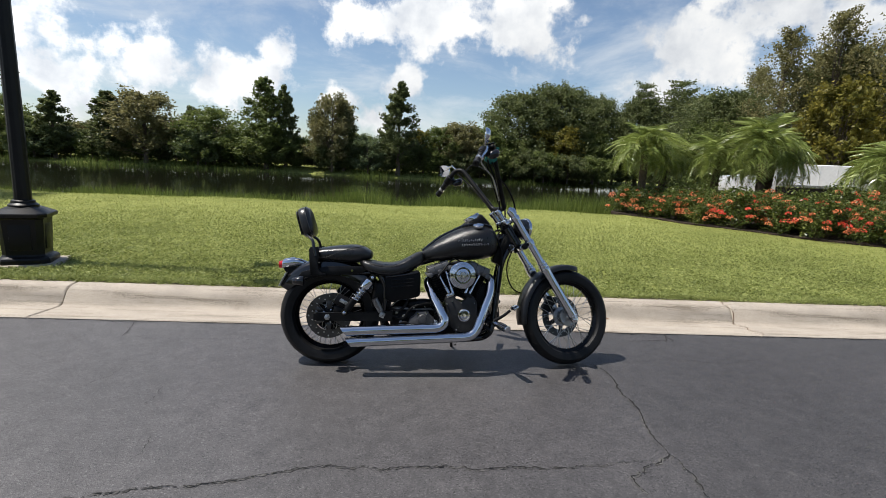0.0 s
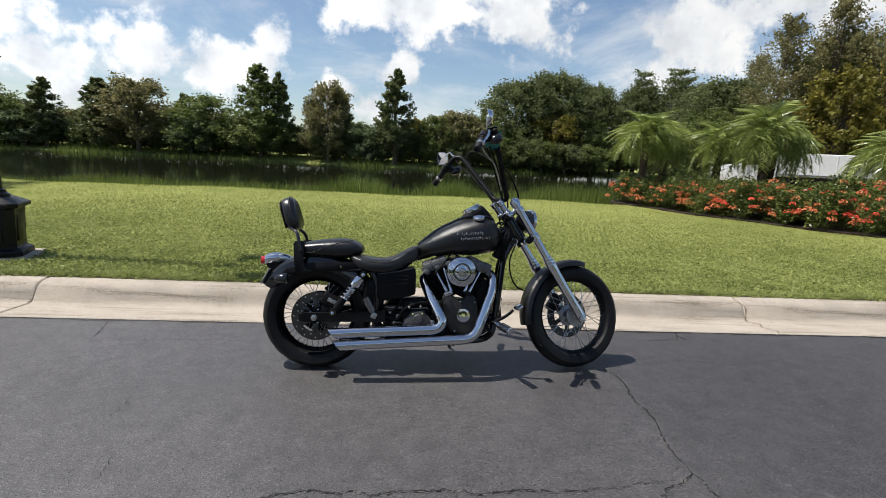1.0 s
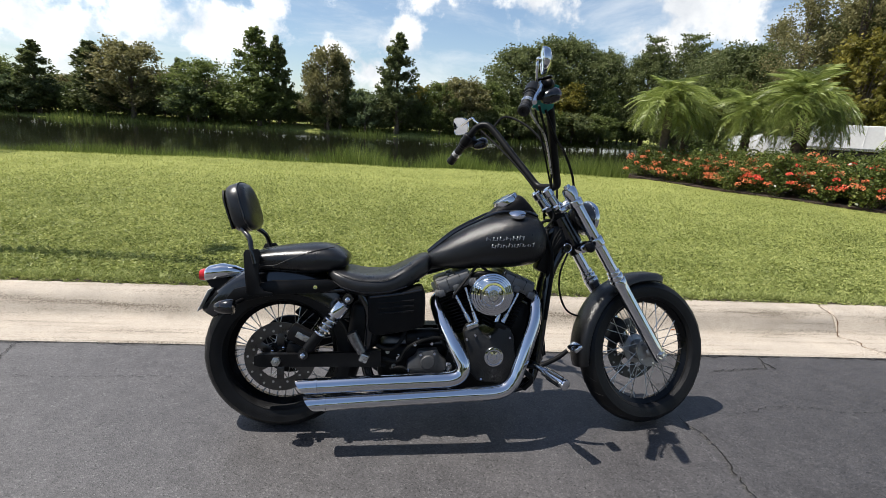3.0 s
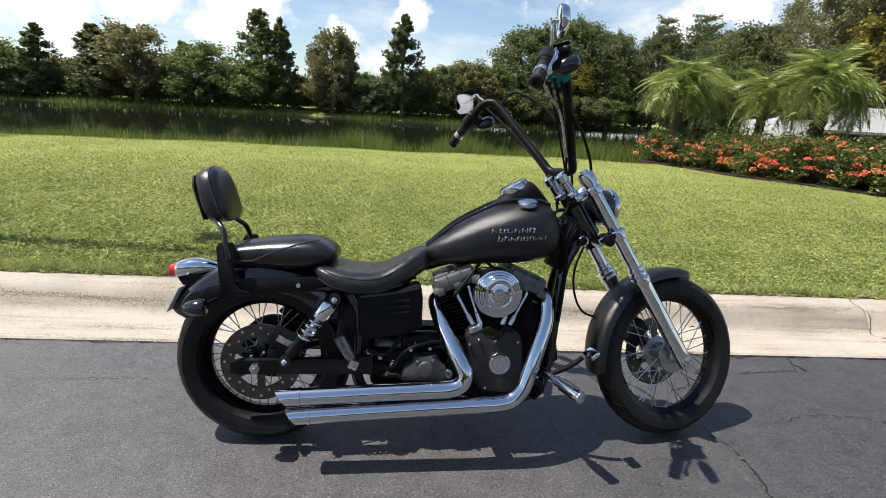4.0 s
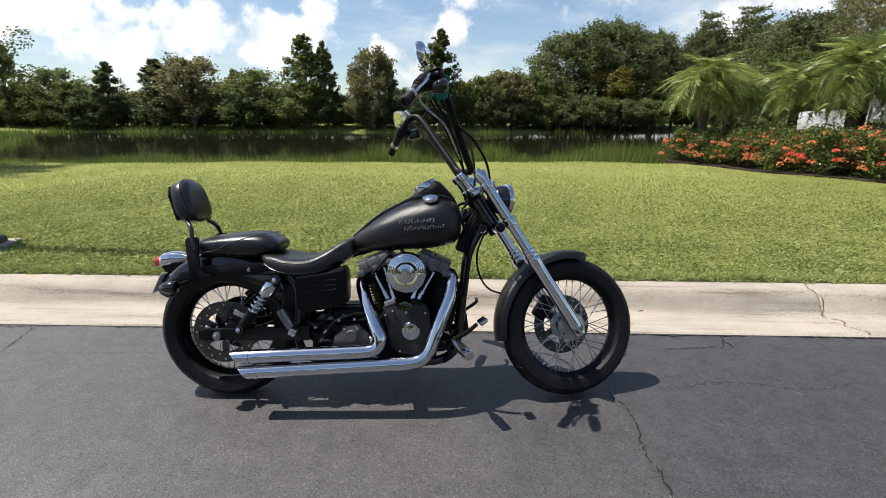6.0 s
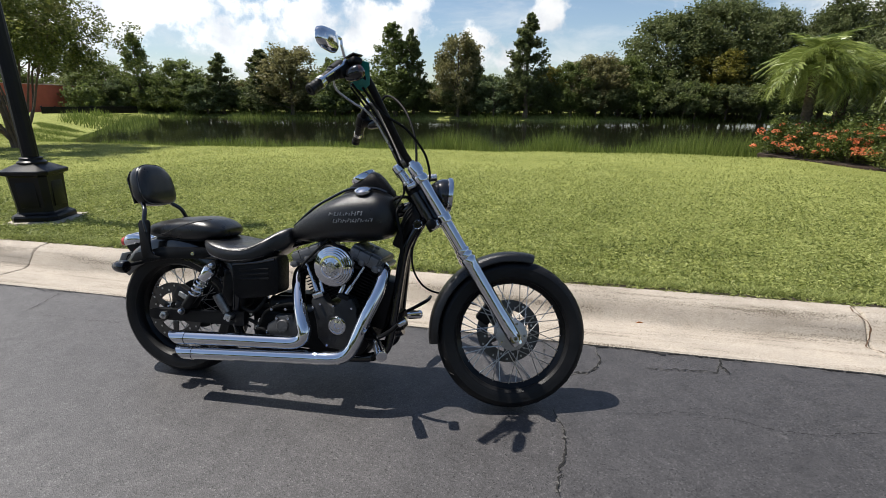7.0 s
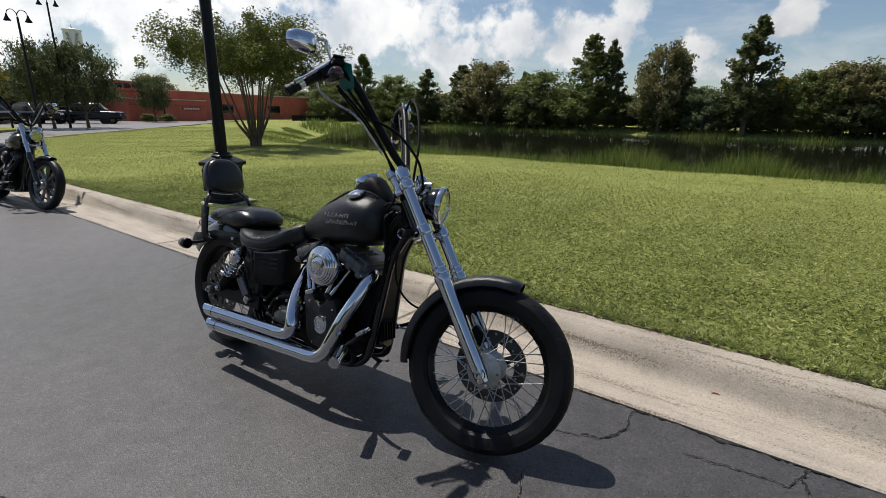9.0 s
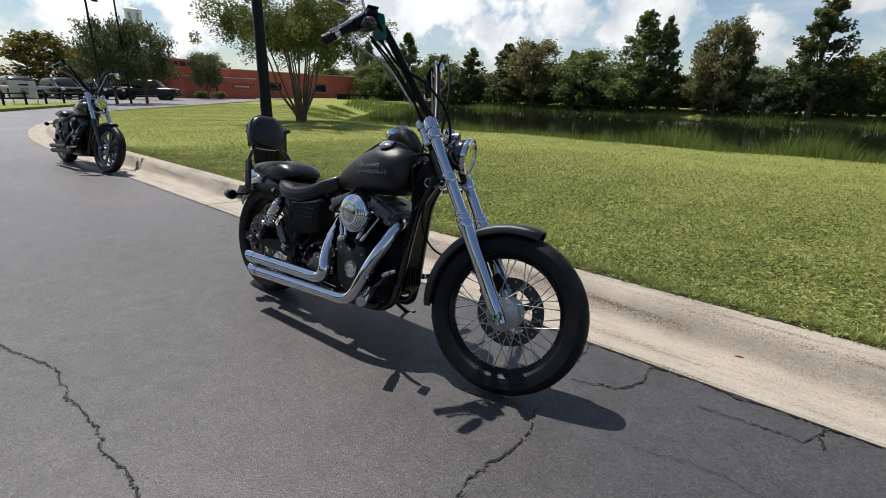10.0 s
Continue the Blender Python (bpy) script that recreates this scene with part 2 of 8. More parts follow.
def lawn_mat():
    m = bpy.data.materials.new("turf")
    m.use_nodes = True
    nt = m.node_tree
    L = nt.links.new
    b = nt.nodes["Principled BSDF"]
    co = nt.nodes.new("ShaderNodeTexCoord")
    v = co.outputs["Object"]
    big = node(nt, "ShaderNodeTexNoise", Scale=0.35, Detail=5.0, Roughness=0.6)
    mid = node(nt, "ShaderNodeTexNoise", Scale=5.0, Detail=6.0, Roughness=0.7)
    fine = node(nt, "ShaderNodeTexNoise", Scale=42.0, Detail=5.0, Roughness=0.75)
    for n in (big, mid, fine):
        L(v, n.inputs["Vector"])
    f = math_node(nt, "ADD", math_node(nt, "MULTIPLY", big.outputs["Fac"], 0.16),
                  math_node(nt, "ADD", math_node(nt, "MULTIPLY", mid.outputs["Fac"], 0.26), math_node(nt, "MULTIPLY", fine.outputs["Fac"], 0.66)))
    r = ramp(nt, [(0.36, (0.045, 0.057, 0.015)), (0.49, (0.158, 0.178, 0.047)), (0.58, (0.295, 0.312, 0.095)), (0.74, (0.43, 0.435, 0.17))])
    L(f, r.inputs[0])
    L(r.outputs[0], b.inputs["Base Color"])
    b.inputs["Roughness"].default_value = 0.85
    b.inputs["Specular IOR Level"].default_value = 0.04
    bp = node(nt, "ShaderNodeBump", Strength=0.9, Distance=0.03)
    L(fine.outputs["Fac"], bp.inputs["Height"])
    L(bp.outputs[0], b.inputs["Normal"])
    return m


def concrete_mat():
    m = mat("kerb concrete", (0.37, 0.322, 0.264), 0.85, var=0.10, scale=3.0, bump=0.6, bscale=180, fine=0.26, fscale=130)
    nt = m.node_tree
    L = nt.links.new
    b = nt.nodes["Principled BSDF"]
    src = b.inputs["Base Color"].links[0].from_socket
    co = nt.nodes.new("ShaderNodeTexCoord")
    st = node(nt, "ShaderNodeTexNoise", Scale=1.7, Detail=8.0, Roughness=0.72)
    mp = nt.nodes.new("ShaderNodeMapping")
    mp.inputs["Scale"].default_value = (1.1, 2.2, 2.2)
    L(co.outputs["Object"], mp.inputs[0])
    L(mp.outputs[0], st.inputs["Vector"])
    r = ramp(nt, [(0.34, (0.86, 0.845, 0.82)), (0.5, (1, 1, 1)), (0.72, (1.10, 1.08, 1.05))])
    L(st.outputs["Fac"], r.inputs[0])
    ms = nt.nodes.new("ShaderNodeMapping")
    ms.inputs["Scale"].default_value = (0.8, 16.0, 16.0)
    L(co.outputs["Object"], ms.inputs[0])
    streak = node(nt, "ShaderNodeTexNoise", Scale=1.3, Detail=4.0, Roughness=0.55)
    L(ms.outputs[0], streak.inputs["Vector"])
    pit = node(nt, "ShaderNodeTexNoise", Scale=110.0, Detail=4.0, Roughness=0.8)
    L(co.outputs["Object"], pit.inputs["Vector"])
    both = math_node(nt, "ADD", math_node(nt, "MULTIPLY", streak.outputs["Fac"], 0.66), math_node(nt, "MULTIPLY", pit.outputs["Fac"], 0.96))
    dirt = ramp(nt, [(0.0, (1.0, 1.0, 1.0)), (0.855, (1.0, 1.0, 1.0)), (0.92, (0.70, 0.68, 0.64)), (0.985, (0.36, 0.34, 0.31))])
    L(both, dirt.inputs[0])
    mx = nt.nodes.new("ShaderNodeMix")
    mx.data_type, mx.blend_type = "RGBA", "MULTIPLY"
    mx.inputs["Factor"].default_value = 1
    L(src, mx.inputs["A"])
    L(r.outputs[0], mx.inputs["B"])
    my = nt.nodes.new("ShaderNodeMix")
    my.data_type, my.blend_type = "RGBA", "MULTIPLY"
    my.inputs["Factor"].default_value = 1
    L(mx.outputs["Result"], my.inputs["A"])
    L(dirt.outputs[0], my.inputs["B"])
    L(my.outputs["Result"], b.inputs["Base Color"])
    return m


def glass_mat(name, color=(1, 1, 1), rough=0.02):
    m = bpy.data.materials.new(name)
    m.use_nodes = True
    b = m.node_tree.nodes["Principled BSDF"]
    b.inputs["Base Color"].default_value = (*color, 1)
    b.inputs["Roughness"].default_value = rough
    b.inputs["Transmission Weight"].default_value = 1.0
    b.inputs["IOR"].default_value = 1.45
    return m


def water_mat():
    m = bpy.data.materials.new("pond water")
    m.use_nodes = True
    nt = m.node_tree
    b = nt.nodes["Principled BSDF"]
    b.inputs["Base Color"].default_value = (0.012, 0.014, 0.007, 1)
    b.inputs["Roughness"].default_value = 0.06
    co = nt.nodes.new("ShaderNodeTexCoord")
    n = node(nt, "ShaderNodeTexNoise", Scale=1.3, Detail=4.0)
    nt.links.new(co.outputs["Object"], n.inputs["Vector"])
    bp = node(nt, "ShaderNodeBump", Strength=0.12, Distance=0.03)
    nt.links.new(n.outputs["Fac"], bp.inputs["Height"])
    nt.links.new(bp.outputs[0], b.inputs["Normal"])
    return m


ASPHALT, TURF, CONCRETE, WATER = asphalt_mat(), lawn_mat(), concrete_mat(), water_mat()
CHROME = mat("chrome", (0.64, 0.66, 0.70), 0.03, 1.0, var=0.03, rvar=0.02)
CHROME_DULL = mat("dull chrome", (0.62, 0.62, 0.62), 0.25, 1.0, var=0.12, scale=40, rvar=0.08)
ALLOY = mat("cast alloy", (0.42, 0.42, 0.41), 0.42, 1.0, var=0.15, scale=30, bump=0.1, bscale=500)
BAR_BLACK = mat("black bar enamel", (0.005, 0.005, 0.0054), 0.42, var=0.25, scale=9, rvar=0.08, spec=0.15)
CAST_DARK = mat("dark cast cover", (0.05, 0.05, 0.051), 0.42, 0.2, var=0.25, scale=25, bump=0.3, bscale=600)
BADGE_METAL = mat("dark badge metal", (0.20, 0.20, 0.205), 0.42, 1.0, var=0.4, scale=90, rvar=0.15)
BLACK_PAINT = mat("gloss black paint", (0.006, 0.006, 0.0065), 0.16, var=0.2, scale=5, rvar=0.06, coat=0.5)
BLACK_SATIN = mat("satin black metal", (0.005, 0.005, 0.0054), 0.42, var=0.3, scale=14, rvar=0.1, spec=0.18)
BLACK_WRINKLE = mat("wrinkle black coat", (0.0045, 0.0045, 0.005), 0.42, var=0.35, scale=25, bump=0.4, bscale=600, rvar=0.1, spec=0.14)
BLACK_DENIM = mat("matte black tank paint", (0.0055, 0.0055, 0.006), 0.32, var=0.2, scale=20, bump=0.32, bscale=420, rvar=0.05, spec=0.5)
RIM_BLACK = mat("black enamelled rim", (0.0035, 0.0035, 0.0038), 0.22, var=0.25, scale=9, rvar=0.06, spec=0.22)
CAM_GREY = mat("dark grey wrinkle coat", (0.014, 0.014, 0.0145), 0.42, 0.1, var=0.3, scale=25, bump=0.5, bscale=600, rvar=0.1, spec=0.4)
GREY_CAST = mat("grey powder-coated casting", (0.125, 0.125, 0.127), 0.38, 0.3, var=0.2, scale=25, bump=0.3, bscale=600)
LEATHER = mat("black leather", (0.012, 0.012, 0.0125), 0.34, var=0.3, scale=16, bump=0.20, bscale=190, rvar=0.1, spec=0.5)
LEATHER_SMOOTH = mat("smooth black vinyl", (0.008, 0.008, 0.0085), 0.30, var=0.2, scale=9, bump=0.15, bscale=300, rvar=0.06)
THREAD = mat("grey thread", (0.045, 0.045, 0.044), 0.7, var=0.3, scale=80, spec=0.1)
RUBBER = mat("tyre rubber", (0.0062, 0.0062, 0.0066), 0.46, var=0.35, scale=18, bump=0.25, bscale=260, rvar=0.12, spec=0.25)
HOSE = mat("black hose", (0.006, 0.006, 0.006), 0.6, var=0.2, spec=0.12)
STEEL = mat("brushed steel", (0.48, 0.48, 0.47), 0.32, 1.0, var=0.2, scale=60, rvar=0.1)
DISC_STEEL = mat("brake disc steel", (0.085, 0.082, 0.08), 0.34, 1.0, var=0.25, scale=30, rvar=0.1)
DARK = mat("dark cavity", (0.006, 0.006, 0.006), 0.7, var=0.2)
RED_LENS = mat("red lens", (0.42, 0.012, 0.012), 0.12, var=0.1, coat=0.6)
AMBER_LENS = mat("smoked lens", (0.05, 0.02, 0.012), 0.12, var=0.1, coat=0.6)
WHITE_PLATE = mat("faded plate", (0.55, 0.55, 0.52), 0.45, var=0.25, scale=30)
TEAL = mat("teal plastic", (0.012, 0.20, 0.165), 0.35, var=0.12, scale=20)
GLASS = glass_mat("clear glass")
MIRROR = mat("mirror glass", (0.88, 0.9, 0.92), 0.015, 1.0, var=0.01)
GREEN_TANK = mat("olive gold paint", (0.075, 0.06, 0.018), 0.22, 0.4, var=0.2, scale=12, coat=0.7)
IRON = mat("black painted iron", (0.006, 0.006, 0.0065), 0.40, var=0.35, scale=6, bump=0.25, bscale=90, rvar=0.12, spec=0.25)
BARK = mat("bark", (0.13, 0.10, 0.075), 0.9, var=0.4, scale=9, bump=0.8, bscale=30)
BARK_PALE = mat("smooth pale bark", (0.12, 0.085, 0.062), 0.75, var=0.35, scale=5, bump=0.3, bscale=25)
PALM_BARK = mat("palm trunk fibre", (0.085, 0.062, 0.042), 0.95, var=0.5, scale=14, bump=1.0, bscale=45)
LEAF_DARK = leaf_mat("oak leaves", (0.070, 0.088, 0.034), (0.132, 0.155, 0.060), (0.21, 0.225, 0.094), through=0.42, spread=0.4, base=-0.38)
LEAF_LIVE = leaf_mat("live oak leaves", (0.040, 0.052, 0.022), (0.092, 0.112, 0.046), (0.165, 0.18, 0.078), through=0.42)
LEAF_GREEN = leaf_mat("broad leaves", (0.074, 0.098, 0.029), (0.142, 0.176, 0.051), (0.23, 0.262, 0.086), through=0.42, spread=0.4, base=-0.38)
LEAF_PALE = leaf_mat("pale shrub leaves", (0.06, 0.085, 0.035), (0.14, 0.18, 0.08), (0.26, 0.30, 0.15))
LEAF_OLIVE = leaf_mat("olive brown leaves", (0.115, 0.110, 0.048), (0.215, 0.200, 0.085), (0.33, 0.295, 0.14), through=0.42, spread=0.4, base=-0.38)
LEAF_YELLOW = leaf_mat("yellowing leaves", (0.06, 0.065, 0.014), (0.17, 0.155, 0.03), (0.30, 0.25, 0.05))
LEAF_CRAPE = leaf_mat("myrtle leaves", (0.042, 0.058, 0.014), (0.125, 0.15, 0.036), (0.29, 0.29, 0.09))
LEAF_BED = leaf_mat("glossy shrub leaves", (0.030, 0.046, 0.012), (0.095, 0.125, 0.030), (0.25, 0.27, 0.075), gloss=0.3, through=0.25)
PALM_LEAF = leaf_mat("palm leaflets", (0.11, 0.145, 0.032), (0.26, 0.315, 0.078), (0.44, 0.48, 0.18), gloss=0.28, spec=0.4)
# far blades paler than GRASS_BLADE: brightness at a grazing view put into the colour
GRASS_FAR = leaf_mat("distant grass blades lightened for grazing view", (0.17, 0.20, 0.050), (0.33, 0.355, 0.104), (0.45, 0.46, 0.175), gloss=0.5, through=0.38, spec=0.12, patch=1.2, spread=0.6, base=-0.15, swing=0.7)
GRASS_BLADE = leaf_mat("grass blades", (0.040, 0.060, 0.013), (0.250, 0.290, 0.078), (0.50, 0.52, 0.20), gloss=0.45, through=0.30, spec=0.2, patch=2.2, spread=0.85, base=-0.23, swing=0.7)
REED = leaf_mat("reed blades", (0.085, 0.115, 0.025), (0.150, 0.196, 0.045), (0.24, 0.285, 0.085), gloss=0.5, through=0.45, spec=0.1)
FLOWER_ORANGE = leaf_mat("orange petals", (0.70, 0.15, 0.07), (0.80, 0.26, 0.12), (0.88, 0.42, 0.22), gloss=0.6, through=0.3)
FLOWER_RED = leaf_mat("red petals", (0.62, 0.05, 0.04), (0.76, 0.11, 0.07), (0.85, 0.22, 0.13), gloss=0.6, through=0.3)
# mulch colour lowered to stand for the shadow at the shrubs' feet
MULCH = mat("bark mulch darkened as shade", (0.035, 0.021, 0.014), 0.95, var=0.5, scale=12, bump=1.0, bscale=40, fine=0.4, fscale=60)
CRACK = mat("crack filler", (0.012, 0.011, 0.010), 0.9, var=0.4, scale=30)
CRACK_DUST = mat("dusty crack edge", (0.085, 0.082, 0.078), 0.95, var=0.5, scale=20, fine=0.4, fscale=150)
TERRACOTTA = mat("terracotta render", (0.50, 0.125, 0.075), 0.85, var=0.15, scale=0.7, bump=0.3, bscale=40)
TERRACOTTA_DARK = mat("dark terracotta band", (0.34, 0.08, 0.055), 0.85, var=0.15, scale=0.7)
PALE_TRIM = mat("pale roof trim", (0.42, 0.30, 0.25), 0.7, var=0.15, scale=2)
DARK_GLASS = mat("dark window glass", (0.015, 0.018, 0.022), 0.08, var=0.2, scale=2, spec=0.4)
CAR_BLACK = mat("black car paint", (0.008, 0.008, 0.010), 0.22, var=0.2, coat=0.15, spec=0.35)
CAR_WHITE = mat("white car paint", (0.72, 0.72, 0.70), 0.25, var=0.06, coat=0.6)
CAR_GREY = mat("silver car paint", (0.36, 0.37, 0.38), 0.25, 0.4, var=0.08, coat=0.6)
WHITE_PAINT = mat("white paint", (0.75, 0.75, 0.73), 0.5, var=0.08, scale=2)
GREEN_PAINT = mat("green paint", (0.05, 0.22, 0.06), 0.4, var=0.15)
FLAG_GREEN = mat("green awning cloth", (0.03, 0.14, 0.07), 0.8, var=0.2, scale=3)
LEAF_FALLEN = mat("dry fallen leaf", (0.42, 0.14, 0.035), 0.8, var=0.3, scale=60)

# ---- mesh helpers ----
class G:
    """A growing mesh: vertices, faces, and a material slot for each face."""
    def __init__(self):
        self.v, self.f = [], []

    def add(self, verts, faces, m=None):
        k = len(self.v)
        if m is not None:
            verts = [m @ Vector(p) for p in verts]
        self.v += [tuple(p) for p in verts]
        self.f += [tuple(i + k for i in f) for f in faces]
        return self

    def join(self, other, m=None):
        return self.add(other.v, other.f, m)

    def moved(self, m):
        self.v = [tuple(m @ Vector(p)) for p in self.v]
        return self


def mesh_of(name, g, material, sharp=38):
    me = bpy.data.meshes.new(name)
    me.from_pydata(g.v, [], g.f)
    me.materials.append(material)
    me.polygons.foreach_set("use_smooth", [True] * len(me.polygons))
    me.update()
    me.set_sharp_from_angle(angle=radians(sharp))
    return me


def part(name, g, material, parent, label="", sharp=38):
    ob = new(name, mesh_of(name, g, material, sharp))
    ob.parent = parent
    if label:
        ob["label"] = label
    return ob


def thing(name, label, category, group="", kind=""):
    ob = new(name)
    ob.empty_display_size = 0.1
    return tagged(ob, label, category, group, kind)


def solid(name, g, material, label, category, group="", kind="", sharp=38):
    return tagged(new(name, mesh_of(name, g, material, sharp)), label, category, group, kind)


def smooth_path(pts, n=6):
    """Catmull-Rom through pts."""
    P = [Vector(p) for p in pts]
    P = [P[0] * 2 - P[1]] + P + [P[-1] * 2 - P[-2]]
    out = []
    for i in range(1, len(P) - 2):
        for k in range(n):
            t = k / n
            a, b, c, d = P[i - 1], P[i], P[i + 1], P[i + 2]
            out.append(0.5 * ((2 * b) + (c - a) * t + (2 * a - 5 * b + 4 * c - d) * t * t + (3 * b - a - 3 * c + d) * t ** 3))
    out.append(P[-2])
    return out


def tube(pts, r, seg=10, n=0, cap=True):
    """A round bar along pts; r is a radius or one for each point."""
    P = smooth_path(pts, n) if n else [Vector(p) for p in pts]
    if not isinstance(r, (list, tuple)):
        R = [r] * len(P)
    else:
        R = [float(np.interp(i / (len(P) - 1), np.linspace(0, 1, len(r)), r)) for i in range(len(P))]
    g = G()
    T = []
    for i in range(len(P)):
        T.append((P[min(i + 1, len(P) - 1)] - P[max(i - 1, 0)]).normalized())
    u = T[0].orthogonal().normalized()
    for i, p in enumerate(P):
        u = (u - T[i] * u.dot(T[i])).normalized()
        w = T[i].cross(u)
        for k in range(seg):
            a = 2 * math.pi * k / seg
            g.v.append(tuple(p + (u * math.cos(a) + w * math.sin(a)) * R[i]))
    for i in range(len(P) - 1):
        for k in range(seg):
            j = (k + 1) % seg
            g.f.append((i * seg + k, i * seg + j, (i + 1) * seg + j, (i + 1) * seg + k))
    if cap:
        g.f.append(tuple(range(seg))[::-1])
        g.f.append(tuple((len(P) - 1) * seg + k for k in range(seg)))
    return g


def lathe(profile, seg=32, m=None, closed=False):
    """Turns (radius, height) pairs round z."""
    g = G()
    n = len(profile)
    for r, z in profile:
        for k in range(seg):
            a = 2 * math.pi * k / seg
            g.v.append((r * math.cos(a), r * math.sin(a), z))
    for i in range(n if closed else n - 1):
        for k in range(seg):
            j = (k + 1) % seg
            i2 = (i + 1) % n
            g.f.append((i * seg + k, i * seg + j, i2 * seg + j, i2 * seg + k))
    if not closed:
        if profile[0][0] > 1e-5:
            g.f.append(tuple(range(seg))[::-1])
        if profile[-1][0] > 1e-5:
            g.f.append(tuple((n - 1) * seg + k for k in range(seg)))
    return g.moved(m) if m is not None else g


def box(center, size, rot=(0, 0, 0), bevel=0.006, seg=2, taper=1.0):
    bm = bmesh.new()
    bmesh.ops.create_cube(bm, size=1.0)
    for v in bm.verts:
        k = taper if v.co.z > 0 else 1.0
        v.co = Vector((v.co.x * size[0] * k, v.co.y * size[1] * k, v.co.z * size[2]))
    if bevel:
        bmesh.ops.bevel(bm, geom=list(bm.edges), offset=min(bevel, min(size) * 0.45), segments=seg, affect="EDGES", profile=0.5)
    bm.verts.index_update()
    g = G().add([v.co.copy() for v in bm.verts], [[v.index for v in f.verts] for f in bm.faces], pose(*center, *rot))
    bm.free()
    return g


def loft(sections, cap=True, closed=True):
    """Skins rings of equal length."""
    g = G()
    n = len(sections[0])
    for s in sections:
        g.v += [tuple(p) for p in s]
    for i in range(len(sections) - 1):
        for k in range(n if closed else n - 1):
            j = (k + 1) % n
            g.f.append((i * n + k, i * n + j, (i + 1) * n + j, (i + 1) * n + k))
    if cap and closed:
        g.f.append(tuple(range(n))[::-1])
        g.f.append(tuple((len(sections) - 1) * n + k for k in range(n)))
    return g


def superring(x, cy, cz, hw, hh, e=2.6, n=28, top=None):
    """A rounded-square ring across x; top: another exponent for its upper half."""
    out = []
    for k in range(n):
        a = 2 * math.pi * k / n
        c, s = math.cos(a), math.sin(a)
        ex = top if (top and s > 0) else e
        out.append((x, cy + hw * math.copysign(abs(c) ** (2 / ex), c), cz + hh * math.copysign(abs(s) ** (2 / ex), s)))
    return out


def ystations(rows, e=2.6, n=28, top=None, fine=4):
    """Rows of x, half width, bottom, top, smoothed along x, as rings."""
    rows = np.array(rows, float)
    pts = smooth_path([tuple(r[:3]) for r in rows], fine)
    pts2 = smooth_path([(r[3], 0, 0) for r in rows], fine)
    out = []
    for p, q in zip(pts, pts2):
        x, hw, b, t = p[0], max(p[1], 0.004), p[2], q[0]
        out.append(superring(x, 0, (b + t) / 2, hw, max((t - b) / 2, 0.004), e, n, top))
    return out


def axis_to(p, d):
    """A pose at p whose z points along d."""
    return Matrix.Translation(p) @ Vector(d).to_track_quat("Z", "Y").to_matrix().to_4x4()


def extrude_outline(pts, t, m=None, bevel=0.0):
    """A flat plate: an outline in x and z, thickness t across y."""
    bm = bmesh.new()
    vs = [bm.verts.new((p[0], -t / 2, p[1])) for p in pts]
    f = bm.faces.new(vs)
    r = bmesh.ops.extrude_face_region(bm, geom=[f])
    for v in r["geom"]:
        if isinstance(v, bmesh.types.BMVert):
            v.co.y = t / 2
    bmesh.ops.recalc_face_normals(bm, faces=bm.faces)
    if bevel:
        bmesh.ops.bevel(bm, geom=list(bm.edges), offset=bevel, segments=2, affect="EDGES", profile=0.5)
    bm.verts.index_update()
    g = G().add([v.co.copy() for v in bm.verts], [[v.index for v in q.verts] for q in bm.faces], m)
    bm.free()
    return g

# ---- ground, kerb, road and pond ----
KERB_SLOPE = 0.034
CORNER_X = -9.5
KERB_DIR2 = Vector((-0.767, 0.643, 0))
KERB_R = 24.0


def kerb_y(x):
    return 3.695 + KERB_SLOPE * x


def kerb_line():
    """Centre line of the asphalt's edge, from +x round the corner to the side road, as points and left normals (towards the lawn)."""
    d1 = Vector((-1, -KERB_SLOPE, 0)).normalized()
    c0 = Vector((CORNER_X, kerb_y(CORNER_X), 0))
    n1 = Vector((d1.y, -d1.x, 0))
    centre = c0 + n1 * KERB_R
    turn = d1.angle(KERB_DIR2.normalized())
    return d1, n1, c0, centre, turn


D1, N1, C0, KC, KTURN = kerb_line()
D2 = KERB_DIR2.normalized()
N2 = Vector((D2.y, -D2.x, 0))
C1 = KC - N2 * KERB_R


def kerb_dist(x, y):
    """Distance past the asphalt's edge towards the lawn (plus) or into the road (minus), for arrays."""
    a = (x - C0.x) * N1.x + (y - C0.y) * N1.y
    b = (x - C1.x) * N2.x + (y - C1.y) * N2.y
    rx, ry = x - KC.x, y - KC.y
    arc = KERB_R - np.hypot(rx, ry)
    along1 = (x - C0.x) * D1.x + (y - C0.y) * D1.y
    along2 = (x - C1.x) * D2.x + (y - C1.y) * D2.y
    out = np.where(along1 <= 0, a, np.where(along2 >= 0, b, arc))
    return np.where((along1 <= 0) & (along2 >= 0), np.minimum(a, b), out)


POND = [(19, 18.2), (8, 18.3), (-2, 18.0), (-8, 17.3), (-15, 16.8), (-22, 19.5), (-58, 56), (-60, 62), (-30, 63), (0, 63), (20, 70), (40, 74), (42, 60), (30, 42), (24, 26)]
WATER_Z = -0.62


